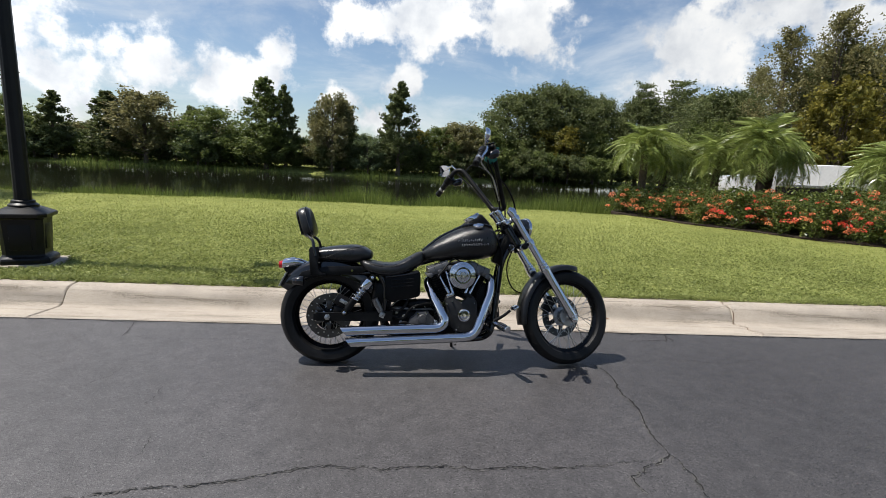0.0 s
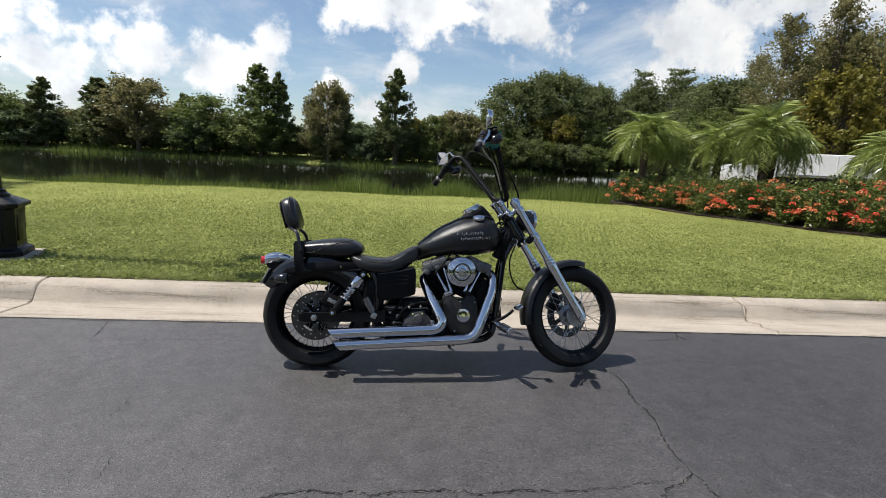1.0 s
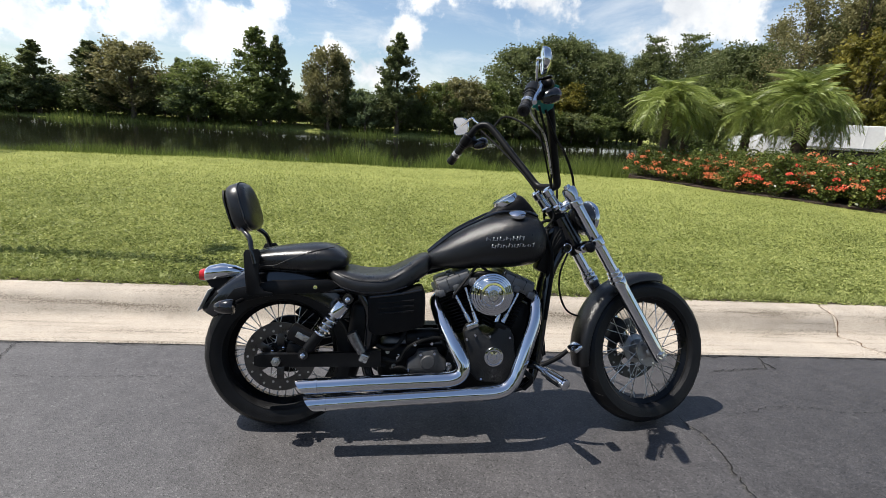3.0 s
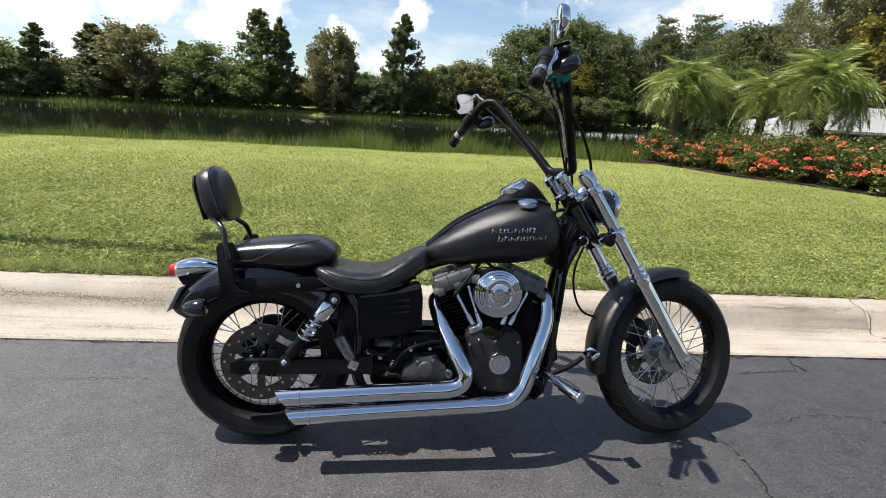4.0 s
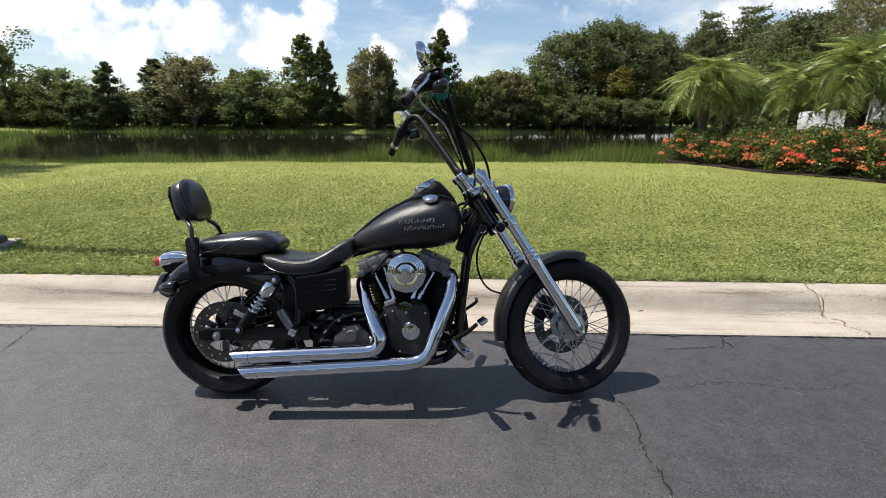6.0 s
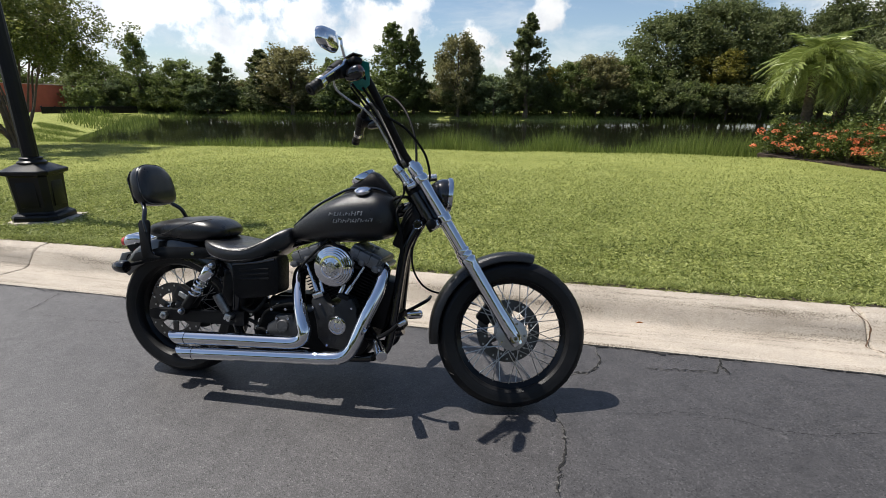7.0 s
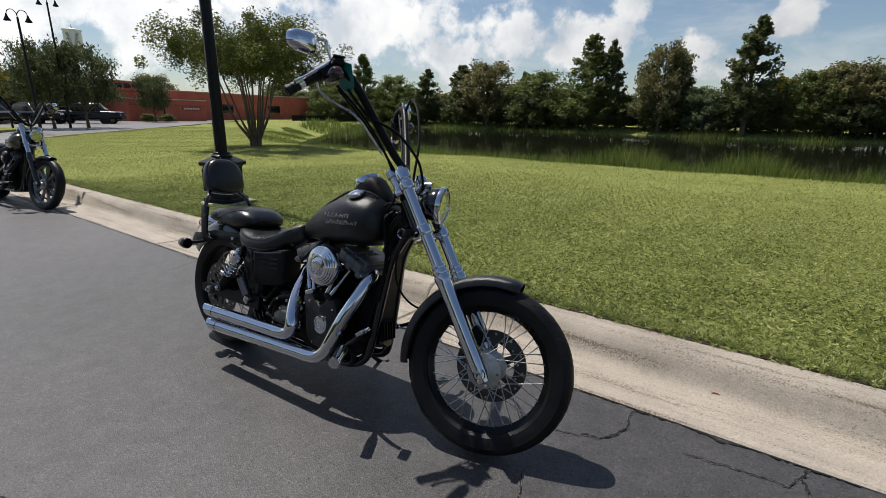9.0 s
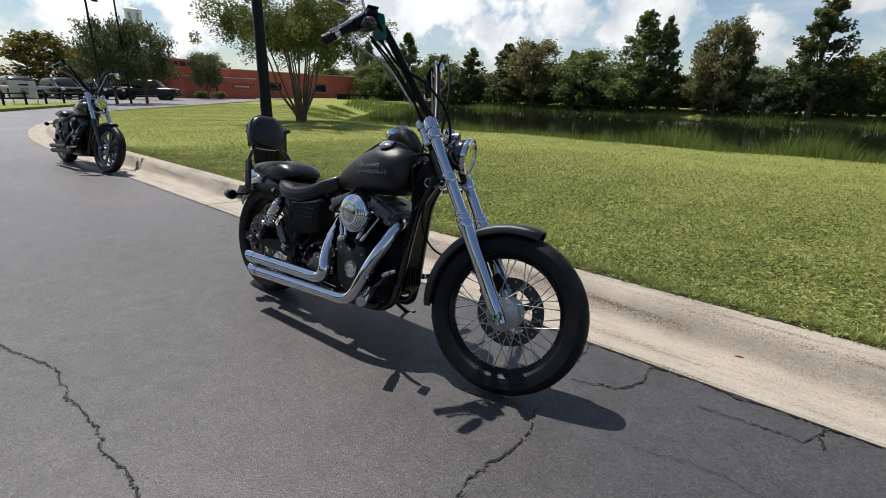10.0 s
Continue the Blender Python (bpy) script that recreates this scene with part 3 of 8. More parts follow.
def pond_dist(x, y):
    """Signed distance to the pond's outline, minus inside, for arrays."""
    inside = np.zeros(x.shape, bool)
    best = np.full(x.shape, 1e9)
    n = len(POND)
    for i in range(n):
        (ax, ay), (bx, by) = POND[i], POND[(i + 1) % n]
        t = np.clip(((x - ax) * (bx - ax) + (y - ay) * (by - ay)) / ((bx - ax) ** 2 + (by - ay) ** 2), 0, 1)
        best = np.minimum(best, np.hypot(x - ax - t * (bx - ax), y - ay - t * (by - ay)))
        cross = ((ay > y) != (by > y)) & (x < (bx - ax) * (y - ay) / (by - ay + 1e-12) + ax)
        inside ^= cross
    return np.where(inside, -best, best)


def lawn_z(x, y):
    d = kerb_dist(x, y)
    p = pond_dist(x, y)
    lawn = 0.125 + 0.02 * np.sin(x * 0.7 + y * 0.4) * np.clip((d - 1) / 3, 0, 1) + 0.012 * np.sin(x * 2.1 - y * 1.3) * np.clip((d - 1) / 3, 0, 1)
    t = np.clip((4.2 - p) / 5.5, 0, 1)
    t = t * t * (3 - 2 * t)
    return lawn * (1 - t) + (WATER_Z - 0.35) * t


def steps(lo, hi, near, far, growth, centre0, centre1):
    """Grid lines: near spacing between centre0 and centre1, growing outwards."""
    mid = list(np.arange(centre0, centre1 + near / 2, near))
    s, x, right = near, mid[-1], []
    while x < hi:
        s = min(s * growth, far)
        x += s
        right.append(x)
    s, x, left = near, mid[0], []
    while x > lo:
        s = min(s * growth, far)
        x -= s
        left.append(x)
    return np.array(left[::-1] + mid + right)


def build_ground():
    xs = steps(-1500, 1500, 0.22, 260, 1.10, -13, 9)
    ys = steps(-900, 2200, 0.14, 260, 1.085, 3.0, 5.2)
    X, Y = np.meshgrid(xs, ys)
    d = kerb_dist(X, Y)
    Z = np.where(d > 0.47, lawn_z(X, Y), -0.06)
    nx, ny = len(xs), len(ys)
    verts = np.stack([X.ravel(), Y.ravel(), Z.ravel()], 1)
    idx = np.arange(nx * ny).reshape(ny, nx)
    faces = np.stack([idx[:-1, :-1], idx[:-1, 1:], idx[1:, 1:], idx[1:, :-1]], -1).reshape(-1, 4)
    g = G()
    g.v, g.f = verts.tolist(), faces.tolist()
    return solid("ground", g, TURF, "mown lawn running down to the pond", "lawn", kind="structure", sharp=180)


def offset_points(d, far=160.0, step=0.6, corner=26):
    """The line at the distance d from the asphalt's edge."""
    pts = []
    p0 = C0 - D1 * 90
    for t in np.linspace(0, 1, 40):
        pts.append(p0.lerp(C0, t) + N1 * d)
    a0 = math.atan2(-N1.y, -N1.x)
    for i in range(1, corner):
        a = a0 - KTURN * i / corner
        pts.append(KC + Vector((math.cos(a), math.sin(a), 0)) * (KERB_R - d))
    for t in np.linspace(0, 1, 24):
        pts.append(C1.lerp(C1 + D2 * far, t) + N2 * d)
    return pts


def build_road():
    edge = offset_points(0.02)
    g = G()
    n = len(edge)
    for p in edge:
        g.v.append((p.x, p.y, 0.0))
    # the far side of the sheet: straight ahead to the south, then round to the side road's other side
    outer = []
    far2 = C1 + D2 * 160
    for i, p in enumerate(edge):
        t = i / (n - 1)
        if i < 40:
            outer.append(Vector((p.x, -24.0, 0)))
        else:
            k = (i - 40) / (n - 41)
            outer.append(Vector((C0.x + (-150 - C0.x) * k, -24 + 30 * k * k + 90 * k ** 4, 0)))
    for s in range(1, 7):
        for p, q in zip(edge, outer):
            w = p.lerp(q, s / 6)
            g.v.append((w.x, w.y, 0.0))
    for s in range(6):
        for i in range(n - 1):
            a = s * n + i
            g.f.append((a, a + n, a + n + 1, a + 1))
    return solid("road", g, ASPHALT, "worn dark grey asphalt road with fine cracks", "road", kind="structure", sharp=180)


KERB_PROFILE = [(0.0, -0.12), (0.0, 0.006), (0.012, 0.013), (0.18, 0.004), (0.33, -0.004), (0.362, 0.006), (0.385, 0.028), (0.412, 0.074), (0.438, 0.110),
                (0.468, 0.133), (0.51, 0.145), (0.585, 0.15), (0.60, 0.142), (0.605, -0.12)]


def kerb_piece(length):
    """A straight kerb of that length along x, its road side towards -y."""
    g = G()
    secs = []
    e = 0.012
    for x, inset in ((0.0, e), (e, 0.0), (length * 0.25, 0), (length * 0.5, 0), (length * 0.75, 0), (length - e, 0.0), (length, e)):
        secs.append([(x, d, z - (inset if z > -0.1 else 0)) for d, z in KERB_PROFILE])
    return loft(secs)


def build_kerb():
    kerb = thing("kerb", "weathered concrete kerb and gutter with open joints", "kerb", kind="structure")
    length = 3.05
    me = mesh_of("kerb_stone", kerb_piece(length - 0.006), CONCRETE, 30)
    joint = Vector((2.86, kerb_y(2.86), 0))
    back = Vector((-D1.x, -D1.y, 0))
    ang = math.degrees(math.atan2(back.y, back.x))
    k = -5
    while True:
        start = joint + back * (length * -k)
        if k > 20:
            break
        end_x = start.x
        if end_x < C0.x:
            break
        ob = new("kerb_stone", me)
        ob.parent = kerb
        ob.matrix_basis = pose(start.x, start.y, 0, 0, 0, ang)
        last = start
        k += 1
    # the rest of the straight, the corner and the side road
    def swept(line_pts):
        secs = []
        for p, nrm in line_pts:
            secs.append([(p.x + nrm.x * d, p.y + nrm.y * d, z) for d, z in KERB_PROFILE])
        return loft(secs)
    part("kerb_stone", swept([(C0, N1), (last - back * 0.006, N1)]), CONCRETE, kerb, sharp=30)
    a0 = math.atan2(-N1.y, -N1.x)
    for k in range(6):
        pts = []
        for i in range(7):
            a = a0 - KTURN * (k + (i + (0.012 if i == 0 else 0)) / 6) / 6
            r = Vector((math.cos(a), math.sin(a), 0))
            pts.append((KC + r * KERB_R, -r))
        part("kerb_stone", swept(pts[::-1]), CONCRETE, kerb, sharp=30)
    s = 0.0
    while s < 60:
        a, b = C1 + D2 * (s + 0.006), C1 + D2 * (s + length)
        part("kerb_stone", swept([(b, N2), (a, N2)]), CONCRETE, kerb, sharp=30)
        s += length
    return kerb


def build_water():
    cx, cy = -10, 42
    g = G()
    ring = []
    for x, y in POND:
        v = Vector((x - cx, y - cy, 0))
        v = v * (1 + 3.5 / v.length)
        ring.append((cx + v.x, cy + v.y, WATER_Z))
    g.v = [(cx, cy, WATER_Z)] + ring
    n = len(ring)
    g.f = [(0, 1 + i, 1 + (i + 1) % n) for i in range(n)]
    return solid("water", g, WATER, "dark still pond water reflecting the trees", "pond", kind="structure")


build_ground()
build_road()
build_kerb()
build_water()


def crack(points, width, seed, dust=0.0):
    """A jagged crack in the asphalt along points."""
    rnd = random.Random(seed)
    fine = []
    drift = Vector((0, 0))
    for a, b in zip(points[:-1], points[1:]):
        a, b = Vector(a), Vector(b)
        n = max(2, int((b - a).length / 0.011))
        for i in range(n):
            drift = drift * 0.86 + Vector((rnd.gauss(0, 0.0042), rnd.gauss(0, 0.0042)))
            fine.append(a.lerp(b, i / n) + drift)
    fine.append(Vector(points[-1]))
    ob = thing("crack", "jagged open crack in the asphalt", "crack", kind="structure")
    for nm, w, z, m, chance in ((("dust_edge", dust * 0.55, 0.003, CRACK_DUST, 0.66),) if dust else ()) + (("crack_line", width, 0.006, CRACK, 0.93),):
        g = G()
        for i, p in enumerate(fine):
            t = (fine[min(i + 1, len(fine) - 1)] - fine[max(i - 1, 0)]).normalized()
            nrm = Vector((-t.y, t.x))
            k = w * rnd.uniform(0.35, 1.3) * min(1, 0.25 + 4 * min(i, len(fine) - 1 - i) / len(fine))
            j = rnd.uniform(-0.3, 0.3) * w
            g.v += [(*(p + nrm * (k + j) * 0.6), z), (*(p - nrm * (k - j) * 0.6), z)]
        for i in range(len(fine) - 1):
            if rnd.random() < chance:
                g.f.append((2 * i, 2 * i + 1, 2 * i + 3, 2 * i + 2))
        part(nm, g, m, ob)
    return ob

# ---- plants ----
def leaves_mesh(name, centres, sizes, material, seed, up=0.25, aspect=0.55, sides=4):
    """Many small pointed leaves, each a bent diamond or, with three sides, a plain spike, at the centres given."""
    rng = np.random.default_rng(seed)
    n = len(centres)
    d = rng.normal(size=(n, 3))
    d[:, 2] = d[:, 2] * 0.6 - up
    d /= np.linalg.norm(d, axis=1)[:, None]
    o = rng.normal(size=(n, 3))
    s = np.cross(d, o)
    s /= np.linalg.norm(s, axis=1)[:, None] + 1e-9
    nrm = np.cross(d, s)
    L = np.asarray(sizes)[:, None]
    a = centres - d * L * 0.5
    b = centres + s * L * 0.5 * aspect + nrm * L * 0.08
    c = centres + d * L * 0.5
    e = centres - s * L * 0.5 * aspect + nrm * L * 0.08
    if sides == 3:
        c = centres + d * L * 0.5
        V = np.stack([centres - d * L * 0.35 + s * L * 0.5 * aspect, centres - d * L * 0.35 - s * L * 0.5 * aspect, c], 1).reshape(-1, 3)
    else:
        V = np.stack([a, b, c, e], 1).reshape(-1, 3)
    F = np.arange(n * sides)
    me = bpy.data.meshes.new(name)
    me.vertices.add(len(V))
    me.vertices.foreach_set("co", V.astype(np.float32).ravel())
    me.loops.add(n * sides)
    me.loops.foreach_set("vertex_index", F.astype(np.int32))
    me.polygons.add(n)
    me.polygons.foreach_set("loop_start", (np.arange(n) * sides).astype(np.int32))
    me.materials.append(material)
    me.update(calc_edges=True)
    return me


def blades_mesh(name, base, height, width, lean, material, seed, segs=1):
    """Grass or reed blades: narrow triangles that lean and bend."""
    rng = np.random.default_rng(seed)
    n = len(base)
    a = rng.uniform(0, 2 * np.pi, n)
    side = np.stack([np.cos(a), np.sin(a), np.zeros(n)], 1) * (width / 2)[:, None]
    b = rng.uniform(0, 2 * np.pi, n)
    tip = base + np.stack([np.cos(b) * lean * height, np.sin(b) * lean * height, height], 1)
    V = np.stack([base - side, base + side, tip], 1).reshape(-1, 3)
    F = np.arange(n * 3)
    me = bpy.data.meshes.new(name)
    me.vertices.add(len(V))
    me.vertices.foreach_set("co", V.astype(np.float32).ravel())
    me.loops.add(n * 3)
    me.loops.foreach_set("vertex_index", F.astype(np.int32))
    me.polygons.add(n)
    me.polygons.foreach_set("loop_start", (np.arange(n) * 3).astype(np.int32))
    me.materials.append(material)
    me.update(calc_edges=True)
    return me


def clump_points(rng, clumps, per, spread, core=None):
    """Points in sprays round the clumps: stretched outwards and up from the core where one is given."""
    n = len(clumps)
    d = rng.normal(size=(n, per, 3))
    d /= np.linalg.norm(d, axis=2)[:, :, None]
    r = rng.uniform(0.2, 1.0, (n, per, 1)) ** 0.6
    out = clumps[:, None, :] + d * r * spread[:, None, None] * (0.75 if core is not None else 1.0)
    if core is not None:
        ax = clumps - core
        ax[:, 2] *= 0.25
        ax /= np.linalg.norm(ax, axis=1)[:, None] + 1e-6
        ax[:, 2] += rng.uniform(0.1, 1.1, n)
        ax /= np.linalg.norm(ax, axis=1)[:, None]
        out += ax[:, None, :] * rng.uniform(-1, 1, (n, per, 1)) * (spread * 1.25)[:, None, None]
    return out.reshape(-1, 3)


def crown_points(kind, h, r, seed, clumps=70, per=48):
    """Leaf places for a crown from 0 to h high and r wide."""
    rng = np.random.default_rng(seed)
    t = rng.uniform(0, 1, clumps)
    a = rng.uniform(0, 2 * np.pi, clumps)
    # clumps sit along boughs of uneven length, which break up the outline
    count = max(24, clumps // 4)
    own = rng.integers(0, count, clumps)
    bough_t, bough_a, reach = rng.uniform(0, 1, count), rng.uniform(0, 2 * np.pi, count), rng.uniform(0.68, 1.16, count)[own]
    if kind != "pine":
        t = np.clip(bough_t[own] + rng.normal(0, 0.022, clumps), 0, 1)
        a = bough_a[own] + rng.normal(0, 0.16, clumps)
    else:
        reach = 1.0
    if kind == "cone":
        t = t ** 1.15
        z = h * (0.02 + 0.95 * t)
        edge = np.clip(1.02 - t, 0, 1) ** 0.72 * np.clip(0.8 + t * 3, 0, 1)
        rad = r * edge * rng.uniform(0.12, 1.0, clumps) ** 0.5
        spread = r * rng.uniform(0.10, 0.20, clumps) * (0.45 + 0.6 * (1 - t))
    elif kind == "column":
        z = h * (0.02 + 0.95 * t)
        edge = np.clip(1.03 - t, 0, 1) ** 0.62 * np.clip(0.85 + t * 3, 0, 1)
        rad = r * edge * rng.uniform(0.12, 1.0, clumps) ** 0.5
        spread = r * rng.uniform(0.11, 0.22, clumps) * (0.55 + 0.45 * (1 - t))
    elif kind == "dome":
        z = h * (0.04 + 0.92 * t)
        edge = np.sqrt(np.clip(1 - (np.maximum(t - 0.3, 0) / 0.74) ** 2.2, 0.02, 1))
        rad = r * edge * rng.uniform(0.12, 1.0, clumps) ** 0.45
        spread = r * rng.uniform(0.10, 0.20, clumps)
    elif kind == "pine":
        tier = np.round(t * 5) / 5
        z = h * (0.60 + 0.37 * tier) + rng.normal(0, 0.012 * h, clumps)
        rad = r * (1.05 - 0.7 * tier) * rng.uniform(0.1, 1.0, clumps) ** 0.6
        spread = r * rng.uniform(0.10, 0.18, clumps)
    else:
        z = h * (0.06 + 0.88 * t)
        rad = r * np.sqrt(np.clip(1 - (t - 0.3) ** 2 * 1.9, 0.05, 1)) * rng.uniform(0.12, 1.0, clumps) ** 0.45
        spread = r * rng.uniform(0.11, 0.22, clumps)
    wob = reach * (1 + 0.10 * np.sin(a * 3 + seed + 4 * t))
    if kind != "pine":
        z = z + 0.28 * rad * rng.uniform(0.4, 1.1, clumps)
    c = np.stack([np.cos(a) * rad * wob, np.sin(a) * rad * wob, z], 1)
    core = np.stack([np.zeros(clumps), np.zeros(clumps), c[:, 2]], 1)
    return clump_points(rng, c, per, spread, core), c


def limbs(g, base, clumps, rng, count, r0, fork=0.4):
    for p in clumps[rng.choice(len(clumps), min(count, len(clumps)), replace=False)]:
        foot = Vector(base) + Vector((0, 0, 1)) * max(0.1, (p[2] - base[2])) * fork
        mid = foot.lerp(Vector(p), 0.5) + Vector((0, 0, 0.08 * p[2]))
        g.join(tube([foot, mid, Vector(p)], [r0, r0 * 0.6, r0 * 0.25], 5, 3, cap=False))


def tree_model(kind, h, r, leaf, material, bark, seed, clumps=70, per=48, trunk=0.16, label="", crown_from=0.1):
    """One tree at the origin: a tapered trunk with limbs, and its crown."""
    rng = np.random.default_rng(seed + 100)
    pts, c = crown_points(kind, h * (1 - crown_from), r, seed, clumps, round(per * 1.45))
    pts[:, 2] += h * crown_from
    c[:, 2] += h * crown_from
    tree = thing("tree", label, "tree")
    g = tube([(0, 0, -0.3), (0.03, 0.02, h * 0.12), (-0.04, 0.03, h * 0.45), (0.02, 0, h * 0.88)], [trunk * 1.5, trunk, trunk * 0.65, trunk * 0.12], 8, 4)
    limbs(g, (0, 0, 0), c, rng, 16, trunk * 0.35)
    part("trunk", g, bark, tree)
    sizes = rng.uniform(0.55, 1.25, len(pts)) * leaf
    crown = new("crown", leaves_mesh("crown", pts, sizes, material, seed, aspect=0.8, sides=3))
    crown.parent = tree
    return tree



# ---- the motorcycle ----
RAKE = radians(33.0)
HEAD = Vector((0.328, 0, 1.011))      # where the steering axis meets the fork's top
FWD = Vector((math.cos(RAKE), 0, math.sin(RAKE)))
DOWN = Vector((math.sin(RAKE), 0, -math.cos(RAKE)))


def fork_frame(steer):
    """Places (forward, left, down the fork) on the steered fork."""
    s = radians(steer)
    f = FWD * math.cos(s) + Vector((0, 1, 0)) * math.sin(s)
    l = Vector((0, 1, 0)) * math.cos(s) - FWD * math.sin(s)
    return Matrix(((f.x, l.x, DOWN.x, HEAD.x), (f.y, l.y, DOWN.y, HEAD.y), (f.z, l.z, DOWN.z, HEAD.z), (0, 0, 0, 1)))


def tyre(R, w, rim_r, m):
    """A tyre turned round y at the pose m."""
    h = R - rim_r
    prof = [(rim_r, -w * 0.33), (rim_r + h * 0.10, -w * 0.42), (rim_r + h * 0.13, -w * 0.447), (rim_r + h * 0.17, -w * 0.447), (rim_r + h * 0.19, -w * 0.452), (rim_r + h * 0.45, -w * 0.5), (rim_r + h * 0.58, -w * 0.492),
            (rim_r + h * 0.60, -w * 0.497), (rim_r + h * 0.63, -w * 0.485), (rim_r + h * 0.72, -w * 0.455), (rim_r + h * 0.88, -w * 0.33), (R * 0.992, -w * 0.17), (R, 0)]
    prof = prof + [(r, -z) for r, z in prof[-2::-1]]
    return lathe(prof, 96, m @ pose(0, 0, 0, 90), closed=True)


def tread_cuts(R, w, rim_r, m, n):
    """Slanted grooves in the tread, as dark sunk lips just proud of the rubber."""
    g = G()
    for i in range(n):
        for sgn in (-1, 1):
            a0 = 2 * math.pi * (i + (0.5 if sgn > 0 else 0)) / n
            pts = []
            for k in range(5):
                t = k / 4
                a = a0 + t * 0.16
                y = sgn * w * (0.08 + 0.36 * t)
                h = R - rim_r
                rr = float(np.interp(abs(y) / w, [0, 0.17, 0.33, 0.455, 0.5], [R, R * 0.992, rim_r + h * 0.88, rim_r + h * 0.72, rim_r + h * 0.45])) - 0.0008
                pts.append((rr * math.cos(a), y, rr * math.sin(a)))
            gg = tube(pts, [0.0015, 0.0028, 0.0015], 4, 0)
            g.join(gg)
    return g.moved(m)


def spoke_pairs(hub_r, hub_w, rim_r, count):
    """Ends of crossed wire spokes in the wheel's plane (x, z), y across."""
    out = []
    for i in range(count):
        side = 1 if i % 2 else -1
        lean = 1 if (i // 2) % 2 else -1
        a = 2 * math.pi * i / count
        b = a + lean * radians(46)
        out.append((Vector((hub_r * math.cos(b), side * hub_w, hub_r * math.sin(b))), Vector((rim_r * math.cos(a), side * 0.008, rim_r * math.sin(a)))))
    return out


def disc(R, r, t, m):
    """The ring of a brake disc."""
    seg = 96
    g = G()
    prof = [(r, -t / 2), (R, -t / 2), (R, t / 2), (r, t / 2)]
    g.join(lathe(prof, seg, pose(0, 0, 0, 90), closed=True))
    return g.moved(m)


def disc_arm(R, r, t, m, turn):
    return box((0, 0, (r + R * 0.32) / 2), (R * 0.2, t, r - R * 0.30), (0, 0, 0), 0.001).moved(m @ pose(0, 0, 0, 0, turn, 0))


def disc_holes(R, r, t, m, n=24):
    g = G()
    for i in range(n):
        a = 2 * math.pi * i / n
        rr = r + (R - r) * (0.3 if i % 2 else 0.7)
        g.join(lathe([(0.0052, -t / 2 - 0.0008), (0.0052, t / 2 + 0.0008)], 8, pose(rr * math.cos(a), 0, rr * math.sin(a), 90)))
    return g.moved(m)


def rim_mesh(r, w, m):
    prof = [(r + 0.004, -w / 2), (r + 0.012, -w / 2 - 0.004), (r + 0.014, -w / 2 + 0.002), (r - 0.004, -w * 0.30), (r - 0.020, -w * 0.12), (r - 0.022, w * 0.12),
            (r - 0.004, w * 0.30), (r + 0.014, w / 2 - 0.002), (r + 0.012, w / 2 + 0.004), (r + 0.004, w / 2)]
    return lathe(prof, 96, m @ pose(0, 0, 0, 90), closed=True)


